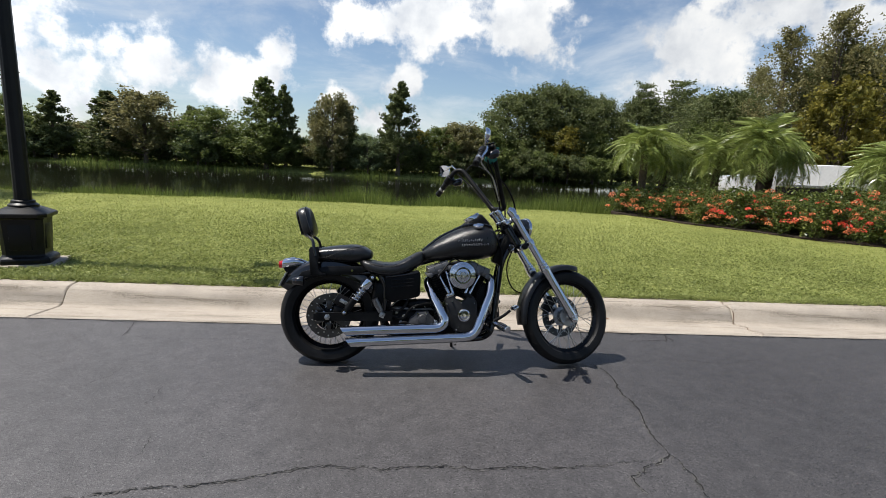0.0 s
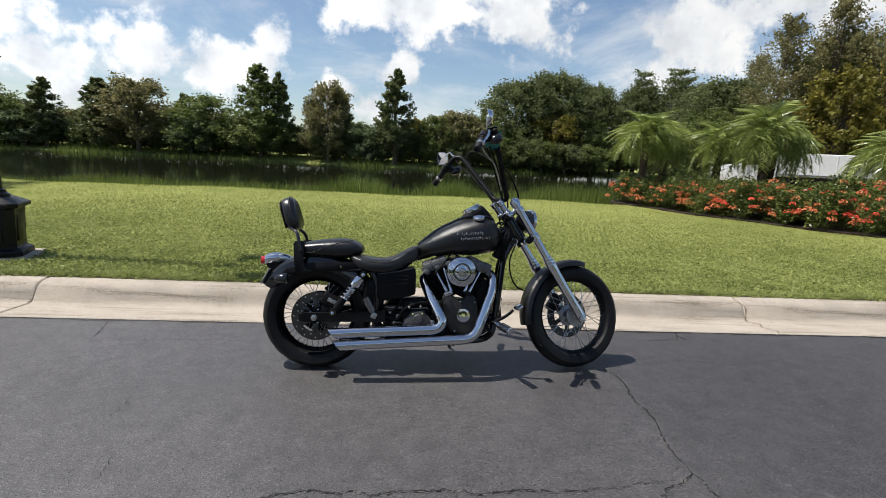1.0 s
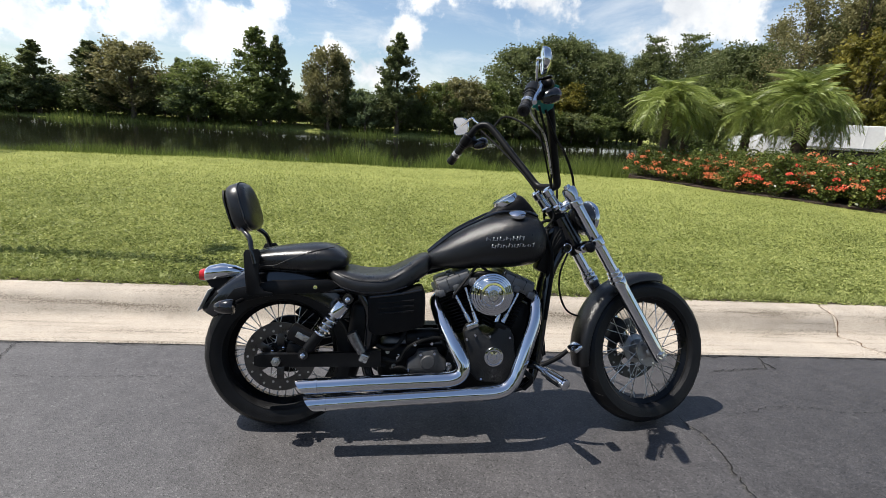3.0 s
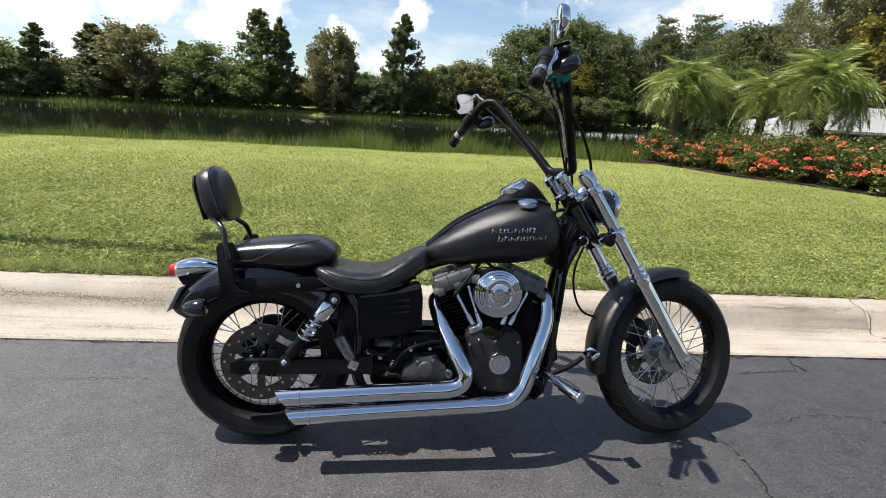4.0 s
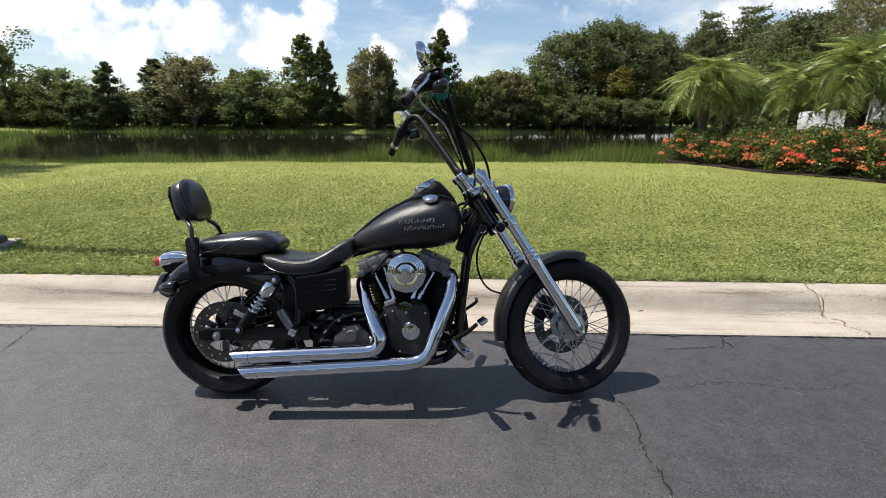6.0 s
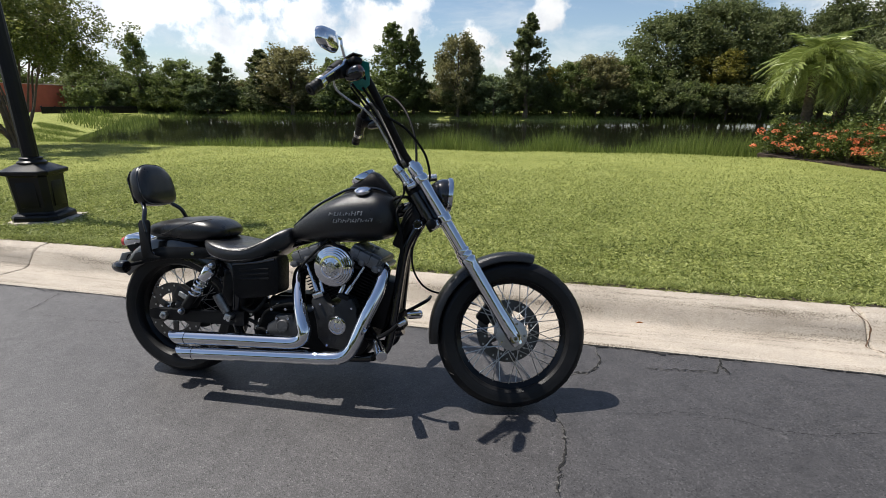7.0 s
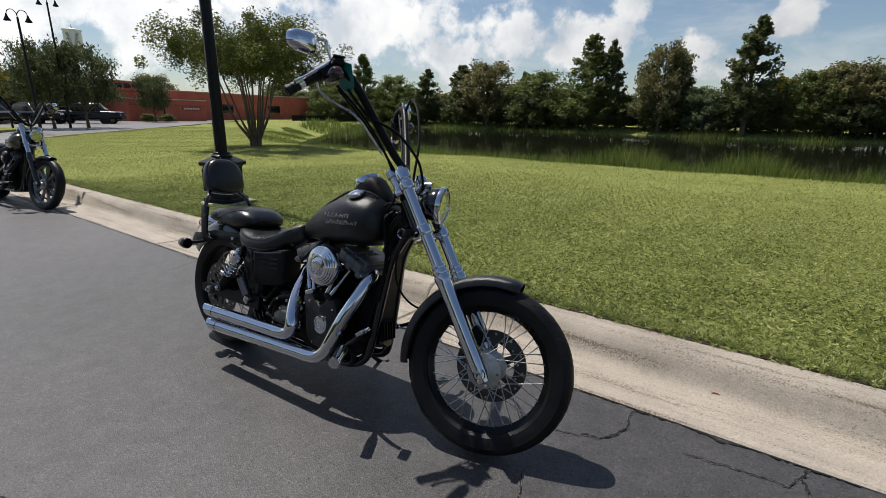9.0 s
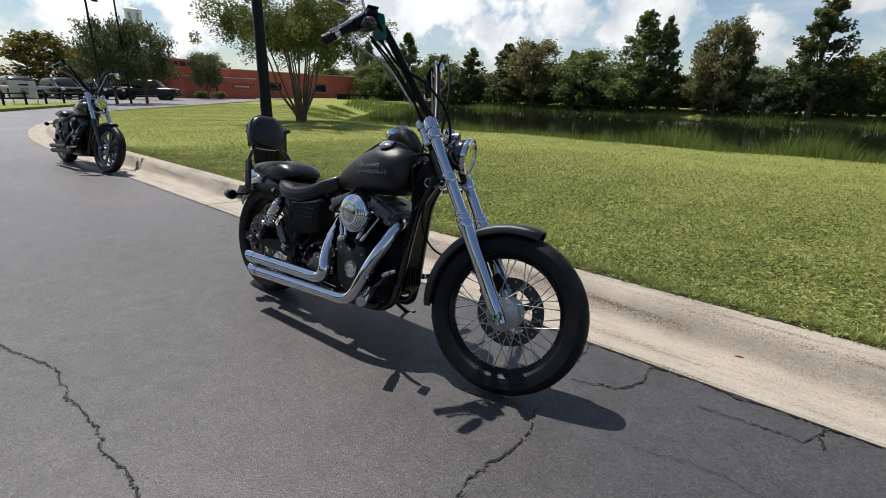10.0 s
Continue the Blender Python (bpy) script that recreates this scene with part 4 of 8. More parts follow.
def add_wheel(bike, name, m, R, w, rim_r, hub_w, disc_r, disc_y, style, hub_mat, hub_r=0.035):
    wheel = part(name, tyre(R, w, rim_r, m), RUBBER, bike, "black treaded tyre")
    part("tread_groove", tread_cuts(R, w, rim_r, m, 26), DARK, wheel)["kind"] = "stuff"
    part("rim", rim_mesh(rim_r, w * 0.62, m), RIM_BLACK if style == "wire" else BADGE_METAL, wheel, "gloss black steel rim" if style == "wire" else "")
    if style == "wire":
        meshes = {}
        for a, b in spoke_pairs(hub_r + 0.012, hub_w, rim_r - 0.017, 40):
            ob_m = axis_to(a, b - a)
            ln = (b - a).length
            key = round(ln, 3)
            if key not in meshes:
                meshes[key] = mesh_of("spoke", tube([(0, 0, 0), (0, 0, ln * 0.9), (0, 0, ln * 0.9 + 0.001), (0, 0, ln)], [0.0019, 0.0019, 0.003, 0.003], 6, 0), STEEL)
            ob = new("spoke", meshes[key])
            ob.parent = wheel
            ob.matrix_basis = m @ ob_m
    else:
        for i in range(9):
            g = loft([[(x * s, y * s, z) for x, y in ((-0.016, -0.014), (0.016, -0.014), (0.016, 0.014), (-0.016, 0.014))] for z, s in ((0.04, 1.3), (0.13, 0.8), (rim_r - 0.01, 1.15))])
            part("spoke", g.moved(m @ pose(0, 0, 0, 0, 360 * i / 9, 0)), BADGE_METAL, wheel)
    hub = lathe([(0.012, -hub_w - 0.03), (0.02, -hub_w - 0.028), (0.024, -hub_w - 0.012), (hub_r + 0.022, -hub_w - 0.005), (hub_r + 0.022, -hub_w + 0.004), (hub_r, -hub_w + 0.012), (hub_r * 0.8, 0),
                 (hub_r, hub_w - 0.012), (hub_r + 0.022, hub_w - 0.004), (hub_r + 0.022, hub_w + 0.005), (0.024, hub_w + 0.012), (0.012, hub_w + 0.03)], 36, m @ pose(0, 0, 0, 90))
    part("hub", hub, hub_mat, wheel, "cast alloy wheel hub")
    dm = m @ pose(0, disc_y, 0)
    part("brake_disc", disc(disc_r, disc_r * 0.66, 0.006, dm), DISC_STEEL, wheel, "drilled steel brake disc")
    for i in range(6):
        part("disc_arm", disc_arm(disc_r, disc_r * 0.66, 0.006, dm, 60 * i), DISC_STEEL, wheel)
    part("disc_hole", disc_holes(disc_r, disc_r * 0.66, 0.006, dm), STEEL, wheel)["kind"] = "stuff"
    bolts = G()
    for i in range(5):
        a = 2 * math.pi * i / 5
        bolts.join(lathe([(0.006, 0), (0.006, 0.004), (0.003, 0.006)], 8, dm @ pose(0.04 * math.cos(a), -0.004, 0.04 * math.sin(a), 90)))
        bolts.join(bolt(m @ Vector(((hub_r + 0.008) * math.cos(a), -hub_w - 0.004, (hub_r + 0.008) * math.sin(a))), m.to_3x3() @ Vector((0, -1, 0)), 0.006))
    part("disc_bolt", bolts, CHROME, wheel)["kind"] = "stuff"
    return wheel


def fender(m, R, half, a0, a1, n=22, lip=0.02, valance=0.0):
    """A curved mudguard over a wheel at the pose m, from a0 to a1 degrees (0 = ahead, 90 = up), with a thickness."""
    secs = []
    for i in range(n + 1):
        t = i / n
        a = radians(a0 + (a1 - a0) * t)
        hw = half * (0.80 + 0.20 * math.sin(math.pi * min(1, max(0, t * 1.05))) ** 0.5) * (1 if 0 < i < n else 0.86)
        ring = []
        low = -lip * 1.5 - valance * math.sin(math.pi * min(1, max(0, t))) ** 0.6
        prof = [(-1, low), (-0.98, 0.0), (-0.86, lip * 0.75), (-0.55, lip * 1.35), (0, lip * 1.6), (0.55, lip * 1.35), (0.86, lip * 0.75), (0.98, 0.0), (1, low)]
        th = 0.004
        for u, dr in prof:
            ring.append(((R + dr) * math.cos(a), u * hw, (R + dr) * math.sin(a)))
        for u, dr in prof[::-1]:
            ring.append(((R + dr - th) * math.cos(a), u * (hw - th), (R + dr - th) * math.sin(a)))
        secs.append(ring)
    return loft(secs).moved(m)


def barrel(base, top, r):
    d = Vector(top) - Vector(base)
    return lathe([(r * 0.72, 0), (r * 0.72, d.length)], 24, axis_to(base, d))


def fin_mesh(r):
    """One round-cornered cooling fin."""
    ring = superring(0, 0, 0, r * 1.02, r, 3.4, 28)
    return loft([[(p[1] * s, p[2] * s, dz) for p in ring] for dz, s in ((-0.0026, 0.97), (-0.002, 1.0), (0.002, 1.0), (0.0026, 0.97))])


def spring(p0, p1, r, wire, turns):
    d = Vector(p1) - Vector(p0)
    m = axis_to(p0, d)
    pts = []
    n = int(turns * 14)
    for i in range(n + 1):
        a = 2 * math.pi * turns * i / n
        pts.append(m @ Vector((r * math.cos(a), r * math.sin(a), d.length * i / n)))
    return tube(pts, wire, 7)


def bolt(p, d, r=0.007, h=0.006):
    return lathe([(r, 0), (r, h * 0.6), (r * 0.8, h), (r * 0.45, h), (r * 0.45, h * 0.5), (0.0, h * 0.5)], 12, axis_to(p, d))


RIGHT = Vector((0, -1, 0))


def motorcycle(label, tank_mat, backrest=True, wire=True, steer=14.0, group=""):
    pipe_mat = CHROME if backrest else BLACK_SATIN
    slider_mat = CHROME if backrest else BLACK_PAINT
    bike = thing("motorcycle", label, "motorcycle", group)
    FM = fork_frame(steer)

    # wheels
    front_m = Matrix.Translation(FM @ Vector((0.05, 0, 0.836))) @ Matrix.Rotation(radians(steer), 4, -DOWN)
    rear_m = pose(-0.815, 0, 0.326)
    style = "wire" if wire else "cast"
    add_wheel(bike, "front_wheel", front_m, 0.334, 0.103, 0.246, 0.045, 0.146, 0.062, style, ALLOY, 0.046)
    add_wheel(bike, "rear_wheel", rear_m, 0.328, 0.155, 0.228, 0.05, 0.146, -0.085, style, BLACK_SATIN)

    # fork
    for s in (-1, 1):
        t = part("fork_tube", tube([FM @ Vector((0.05, 0.1 * s, z)) for z in (-0.005, 0.46)], 0.0245, 24), CHROME, bike, "chrome fork tube")
        part("fork_cap", lathe([(0.03, 0.0), (0.031, 0.03), (0.027, 0.042), (0.016, 0.046), (0.014, 0.056), (0.0, 0.056)], 24, FM @ pose(0.05, 0.1 * s, 0.015, 180)), CHROME, t)
        prof = [(0.0245, 0.392), (0.0285, 0.393), (0.0295, 0.397), (0.0295, 0.404), (0.0285, 0.408), (0.027, 0.409), (0.027, 0.413), (0.032, 0.414), (0.033, 0.418), (0.033, 0.428), (0.032, 0.432), (0.0295, 0.433), (0.0295, 0.437), (0.034, 0.438), (0.035, 0.442), (0.035, 0.456), (0.034, 0.461), (0.0325, 0.475), (0.0312, 0.50), (0.0305, 0.56), (0.030, 0.70),
                (0.031, 0.79), (0.030, 0.84), (0.026, 0.868), (0.012, 0.874), (0.0, 0.874)]
        sl = part("fork_slider", lathe(prof, 28, FM @ pose(0.05, 0.1 * s, 0)), slider_mat, bike, "chrome lower fork leg" if backrest else "black lower fork leg")
        part("axle_boss", lathe([(0.0, -0.004), (0.012, -0.004), (0.012, 0.008), (0.021, 0.008), (0.025, 0.014), (0.025, 0.056), (0.02, 0.062)], 24,
                                axis_to(FM @ Vector((0.05, 0.135 * s, 0.836)), (FM.to_3x3() @ Vector((0, -s, 0))))), CHROME, sl)
        part("axle_nut", lathe([(0.0135, 0), (0.0135, 0.014), (0.008, 0.014), (0.008, 0.006), (0, 0.006)], 6, axis_to(FM @ Vector((0.05, 0.128 * s, 0.836)), (FM.to_3x3() @ Vector((0, s, 0))))), STEEL, sl)
    for z, h, m, nm in ((0.045, 0.026, CHROME, "upper_clamp"), (0.242, 0.034, CHROME, "lower_clamp")):
        g = box((0.01, 0, z), (0.062, 0.16, h), bevel=0.009, seg=3)
        for s in (-1, 1):
            g.join(lathe([(0.024, -h * 0.62), (0.029, -h * 0.6), (0.031, -h * 0.5), (0.0312, -h * 0.3), (0.0312, h * 0.3), (0.031, h * 0.5), (0.029, h * 0.6), (0.024, h * 0.62)], 28, pose(0.05, 0.1 * s, z)))
        part(nm, g.moved(FM), m, bike, "polished fork clamp")
    part("steering_stem", tube([FM @ Vector((0, 0, 0.03)), FM @ Vector((0, 0, 0.26))], 0.034, 20), BLACK_SATIN, bike)
    # neck and frame
    fr = G()
    fr.join(tube([FM @ Vector((0, 0, 0.075)), FM @ Vector((0, 0, 0.215))], 0.045, 20))
    fr.join(tube([(0.40, 0, 0.90), (0.10, 0, 0.80), (-0.22, 0, 0.70), (-0.40, 0, 0.64)], 0.03, 12, 5))
    for s in (-1, 1):
        fr.join(tube([(0.405, 0.02 * s, 0.83), (0.338, 0.035 * s, 0.70), (0.312, 0.05 * s, 0.52), (0.285, 0.065 * s, 0.30), (0.245, 0.08 * s, 0.215), (0.12, 0.10 * s, 0.19), (-0.2, 0.10 * s, 0.19),
                      (-0.40, 0.10 * s, 0.21), (-0.46, 0.11 * s, 0.30), (-0.45, 0.12 * s, 0.52), (-0.50, 0.12 * s, 0.62)], 0.021, 12, 5))
        fr.join(tube([(-0.25, 0.08 * s, 0.665), (-0.45, 0.12 * s, 0.63), (-0.60, 0.105 * s, 0.615), (-0.80, 0.104 * s, 0.61), (-0.93, 0.104 * s, 0.59)], 0.012, 10, 5))
    part("frame", fr, BLACK_PAINT, bike, "black tubular steel frame")
    # front guard
    fm = front_m
    gd = part("front_fender", fender(fm, 0.350, 0.066, 76, 189, 26, 0.013), BLACK_DENIM, bike, "matte black front mudguard")
    # front caliper on the left leg
    part("front_caliper", box((-0.095, 0.068, 0.085), (0.07, 0.05, 0.12), (0, 35, 0), 0.014).moved(front_m), BLACK_SATIN, bike, "black brake caliper")

    # headlamp
    hl = Vector((0.105, 0, 0.142))
    def hpose(off):
        fwd = (FM.to_3x3() @ Vector((1, 0, 0)))
        fwd = Vector((fwd.x, fwd.y, 0)).normalized() * 0.985 + Vector((0, 0, -0.06))
        return axis_to(FM @ hl + fwd * off, fwd)
    lamp = part("headlamp", lathe([(0.0, -0.075), (0.022, -0.073), (0.045, -0.062), (0.066, -0.040), (0.077, -0.010), (0.080, 0.018), (0.078, 0.022), (0.05, 0.02)], 40, hpose(0.0) @ Matrix.Diagonal((0.9, 0.9, 0.9, 1))), BLACK_PAINT, bike,
                "gloss black headlamp shell")
    part("headlamp_rim", lathe([(0.078, 0.014), (0.086, 0.018), (0.0885, 0.028), (0.085, 0.040), (0.077, 0.044), (0.074, 0.036), (0.074, 0.014)], 48, hpose(0.0) @ Matrix.Diagonal((0.9, 0.9, 0.9, 1)), closed=True), CHROME, lamp, "chrome headlamp rim")
    part("reflector", lathe([(0.074, 0.030), (0.066, 0.012), (0.05, -0.008), (0.03, -0.022), (0.012, -0.03), (0.012, -0.012), (0.0, -0.010)], 40, hpose(0.0) @ Matrix.Diagonal((0.9, 0.9, 0.9, 1))), CHROME, lamp)
    part("lens", lathe([(0.075, 0.034), (0.06, 0.044), (0.035, 0.050), (0.0, 0.052), (0.0, 0.049), (0.035, 0.047), (0.06, 0.041), (0.073, 0.033)], 40, hpose(0.0) @ Matrix.Diagonal((0.9, 0.9, 0.9, 1))), GLASS, lamp, "clear headlamp glass")
    part("headlamp_bracket", tube([FM @ Vector((0.03, 0, 0.06)), FM @ Vector((0.08, 0, 0.045)), FM @ Vector((0.12, 0, 0.06))], 0.017, 10, 3), CHROME_DULL, lamp)
    # front turn signals beside the lower clamp
    for s in (-1, 1):
        c = FM @ Vector((-0.01, 0.125 * s, 0.235))
        sg = part("fork_bolt_cover", lathe([(0.0, -0.02), (0.018, -0.02), (0.021, -0.012), (0.021, 0.012), (0.014, 0.016), (0.0, 0.016)], 20, axis_to(c, (0, s, 0))), BLACK_SATIN, bike)

    # handlebar
    rise = G()
    for s in (-1, 1):
        p = FM @ Vector((-0.005, 0.045 * s, 0.03))
        q = FM @ Vector((-0.012, 0.045 * s, -0.055))
        rise.join(lathe([(0.026, 0), (0.026, 0.012), (0.02, 0.018), (0.019, 0.06), (0.024, 0.066), (0.024, 0.094), (0.019, 0.10), (0, 0.10)], 20, axis_to(p, q - p)))
    part("riser", rise, CHROME, bike, "chrome handlebar risers")
    rp = [(0.322, 0.012, 1.078), (0.343, -0.032, 1.086), (0.322, -0.075, 1.135), (0.272, -0.155, 1.262), (0.231, -0.223, 1.368), (0.205, -0.255, 1.412), (0.165, -0.290, 1.425), (0.118, -0.338, 1.393), (0.072, -0.425, 1.317)]
    lp = [(0.322, 0.012, 1.078), (0.288, 0.062, 1.084), (0.255, 0.10, 1.13), (0.175, 0.18, 1.248), (0.104, 0.246, 1.352), (0.068, 0.272, 1.378), (0.03, 0.292, 1.366), (0.0, 0.312, 1.325), (-0.078, 0.418, 1.205)]
    part("handlebar", tube(rp, 0.0165, 14, 6), BAR_BLACK, bike, "tall gloss black handlebar")
    part("handlebar", tube(lp, 0.0165, 14, 6), BAR_BLACK, bike, "tall gloss black handlebar")
    for P, sgn in ((rp, -1), (lp, 1)):
        a, b = Vector(P[-2]), Vector(P[-1])
        d = (b - a).normalized()
        gl = 0.125
        gm = axis_to(b - d * gl, d)
        prof = [(0.020, 0.0), (0.0235, 0.002), (0.0235, 0.012)]
        for i in range(5):
            z = 0.016 + i * 0.019
            prof += [(0.0195, z), (0.0205, z + 0.003), (0.0205, z + 0.014), (0.0195, z + 0.016)]
        prof += [(0.0215, gl - 0.01), (0.0215, gl + 0.002), (0.017, gl + 0.006), (0.010, gl + 0.005), (0.008, gl + 0.0), (0, gl)]
        gr = part("grip", lathe(prof, 24, gm), RUBBER, bike, "black rubber grip")
        part("grip_band", lathe([(0.0222, gl * 0.45), (0.0222, gl * 0.62)], 24, gm), CHROME_DULL, gr)
        # switch housing, master cylinder, lever
        hous = G()
        hc = b - d * (gl + 0.03)
        hous.join(lathe([(0.024, -0.03), (0.028, -0.026), (0.028, 0.026), (0.024, 0.03)], 20, axis_to(hc, d)))
        fw = Vector((0.9, 0.0, 0.35)).normalized()
        hous.join(box((0, 0, 0), (0.045, 0.05, 0.05), bevel=0.01), axis_to(hc + fw * 0.02 - Vector((0, 0, 0.01)), d))
        sw = part("switch_housing", hous, BLACK_SATIN, bike, "black switch housing")
        part("switch_button", box((0, 0, 0), (0.012, 0.012, 0.02), bevel=0.003).moved(axis_to(hc - fw * 0.024, d)), CHROME_DULL, sw)
        lev0 = hc - d * 0.01 + fw * 0.030 + Vector((0, 0, 0.016))
        lev = [lev0, lev0 + d * 0.05 + fw * 0.010, lev0 + d * 0.12 + fw * 0.004, lev0 + d * 0.165 + fw * 0.010]
        part("lever", tube(lev, [0.009, 0.007, 0.006, 0.009], 8, 5), CHROME if sgn < 0 else BLACK_PAINT, sw, "curved hand lever")
        if sgn < 0:
            rm = axis_to(hc - d * 0.035 + fw * 0.045 + Vector((0, 0, -0.006)), Vector((-0.15, 0.1, 1)))
            res = part("brake_reservoir", box((0, 0, 0), (0.046, 0.066, 0.030), bevel=0.012, seg=3).moved(rm), BLACK_SATIN, bike, "black brake fluid reservoir")
            part("reservoir_lid", box((0, 0, 0.021), (0.046, 0.064, 0.006), bevel=0.003).moved(rm), BLACK_PAINT, res)
        # bullet turn signal under the housing
        tc = hc + fw * 0.085 + d * 0.005 - Vector((0, 0, 0.04))
        ts = part("turn_signal", lathe([(0.0, -0.05), (0.014, -0.046), (0.024, -0.03), (0.028, -0.005), (0.028, 0.012), (0.025, 0.018)], 20, axis_to(tc, fw)), BLACK_PAINT, bike, "black bullet turn signal")
        part("lens", lathe([(0.025, 0.016), (0.02, 0.026), (0.01, 0.031), (0, 0.032)], 18, axis_to(tc, fw)), AMBER_LENS, ts)
        part("signal_stem", tube([hc + fw * 0.02, tc], 0.007, 8), BLACK_SATIN, ts)
    # mirrors
    def mirror(foot, elbow, head, face, w, h, up):
        st = part("mirror", tube([foot, Vector(foot).lerp(Vector(elbow), 0.6), elbow, head], 0.0055, 10, 4), CHROME, bike, "chrome mirror on a slim stem")
        face = Vector(face).normalized()
        up = (Vector(up) - face * Vector(up).dot(face)).normalized()
        sd = up.cross(face)
        M = Matrix(((sd.x, up.x, face.x, head[0]), (sd.y, up.y, face.y, head[1]), (sd.z, up.z, face.z, head[2]), (0, 0, 0, 1)))
        def outline(k, z, grow=1.0):
            out = []
            for i in range(36):
                a = 2 * math.pi * i / 36
                c, s = math.cos(a), math.sin(a)
                x = w * math.copysign(abs(c) ** 0.64, c) * k
                y = h * math.copysign(abs(s) ** 0.64, s) * k * (1.0 - 0.18 * c)
                out.append((x, y, z))
            return out
        shell = loft([outline(0.45, -0.026), outline(0.8, -0.020), outline(0.97, -0.008), outline(1.0, 0.002), outline(0.97, 0.005), outline(0.93, 0.003)]).moved(M)
        part("mirror_shell", shell, CHROME, st, "chrome mirror back")
        part("mirror_glass", loft([outline(0.935, 0.0036), outline(0.5, 0.0042), outline(0.02, 0.0045)]).moved(M), MIRROR, st, "mirror glass")
    if backrest:
        mirror((0.150, -0.292, 1.455), (0.140, -0.325, 1.525), (0.132, -0.425, 1.492), (-0.975, 0.20, -0.10), 0.060, 0.040, (0, 0, 1))
    mirror((0.045, 0.300, 1.385), (0.01, 0.345, 1.42), (-0.030, 0.425, 1.392), (-0.72, -0.66, -0.20), 0.050, 0.044, (0, 0, 1))
    card = extrude_outline([(-0.035, -0.055), (0.02, -0.06), (0.04, -0.025), (0.02, 0.055), (-0.035, 0.05)], 0.003, axis_to((0.205, -0.262, 1.405), (0.35, -0.40, 0.85)) @ pose(0, 0, 0, 0, 0, -35), 0.0)
    # a card clipped to the brake lever
    part("hang_tag", card, TEAL, bike, "teal plastic tag on the bar")
    # cables and hoses
    for pts, r in (([(0.10, 0.25, 1.36), (0.16, 0.22, 1.415), (0.27, 0.13, 1.34), (0.345, 0.06, 1.20), (0.365, 0.02, 1.05), (0.36, 0.03, 0.95), (0.40, 0.05, 0.85)], 0.0055),
                   ([(0.205, -0.25, 1.36), (0.27, -0.19, 1.27), (0.345, -0.10, 1.22), (0.41, -0.035, 1.13), (0.432, -0.01, 1.05), (0.43, 0.0, 1.0)], 0.0055),
                   ([(0.17, -0.275, 1.37), (0.235, -0.185, 1.27), (0.292, -0.10, 1.14), (0.315, -0.045, 1.03), (0.33, -0.055, 0.95), (0.30, -0.06, 0.90)], 0.005),
                   ([(0.16, -0.26, 1.36), (0.225, -0.165, 1.25), (0.305, -0.06, 1.09), (0.35, -0.02, 0.98)], 0.004),
                   ([(0.05, 0.27, 1.35), (0.14, 0.185, 1.25), (0.24, 0.09, 1.12), (0.30, 0.05, 1.02), (0.33, 0.06, 0.92)], 0.005),
                   ([(0.41, -0.05, 0.80), (0.375, -0.055, 0.70), (0.385, -0.05, 0.60), (0.44, -0.02, 0.52), (0.55, 0.03, 0.48), (0.66, 0.07, 0.44)], 0.0045)):
        part("cable", tube(pts, r, 8, 8), HOSE, bike)
    # silver braided stretch of hose by the throttle
    part("braided_hose", tube([(0.120, -0.335, 1.378), (0.126, -0.316, 1.338), (0.168, -0.272, 1.302), (0.226, -0.205, 1.258), (0.29, -0.11, 1.13)], 0.0045, 8, 6), STEEL, bike, "bright braided hose")

    # tank
    tank = [(-0.222, 0.030, 0.716, 0.752), (-0.20, 0.058, 0.708, 0.783), (-0.15, 0.094, 0.706, 0.822), (-0.06, 0.130, 0.708, 0.884), (0.05, 0.154, 0.714, 0.938), (0.15, 0.162, 0.721, 0.964),
            (0.225, 0.154, 0.733, 0.958), (0.268, 0.130, 0.748, 0.938), (0.292, 0.095, 0.775, 0.905), (0.298, 0.05, 0.80, 0.87)]
    rings = ystations(tank, 2.7, 40, 2.35, 5)
    tk = part("fuel_tank", loft(rings), tank_mat, bike, "teardrop fuel tank in matte black" if backrest else "olive gold teardrop fuel tank", 60)
    console = [(-0.02, 0.018, 0.86, 0.902), (0.03, 0.036, 0.88, 0.935), (0.085, 0.052, 0.90, 0.985), (0.13, 0.060, 0.91, 1.022), (0.17, 0.062, 0.91, 1.038), (0.20, 0.058, 0.91, 1.030), (0.235, 0.050, 0.90, 0.995),
               (0.268, 0.036, 0.88, 0.955), (0.285, 0.02, 0.87, 0.92)]
    con = part("console", loft(ystations(console, 2.4, 32, 2.6, 5)), BLACK_WRINKLE, bike, "black tank console")
    dm = axis_to((0.120, 0, 1.016), (-0.50, 0, 0.86))
    dial = part("speedometer", lathe([(0.058, -0.02), (0.060, 0.0), (0.057, 0.007), (0.050, 0.008), (0.048, 0.003)], 36, dm), CHROME, con, "chrome ringed speedometer")
    part("dial_face", lathe([(0.049, 0.002), (0.0, 0.002)], 30, dm), DARK, dial)
    part("dial_glass", lathe([(0.049, 0.006), (0.02, 0.009), (0.0, 0.0095)], 30, dm), GLASS, dial)
    for s in (-1, 1):
        cm = axis_to((0.158, 0.098 * s, 0.948), (-0.12, 0.42 * s, 1))
        part("filler_cap", lathe([(0.036, 0.0), (0.038, 0.006), (0.036, 0.014), (0.026, 0.020), (0.010, 0.023), (0, 0.0235)], 32, cm), CHROME, tk, "chrome fuel cap")
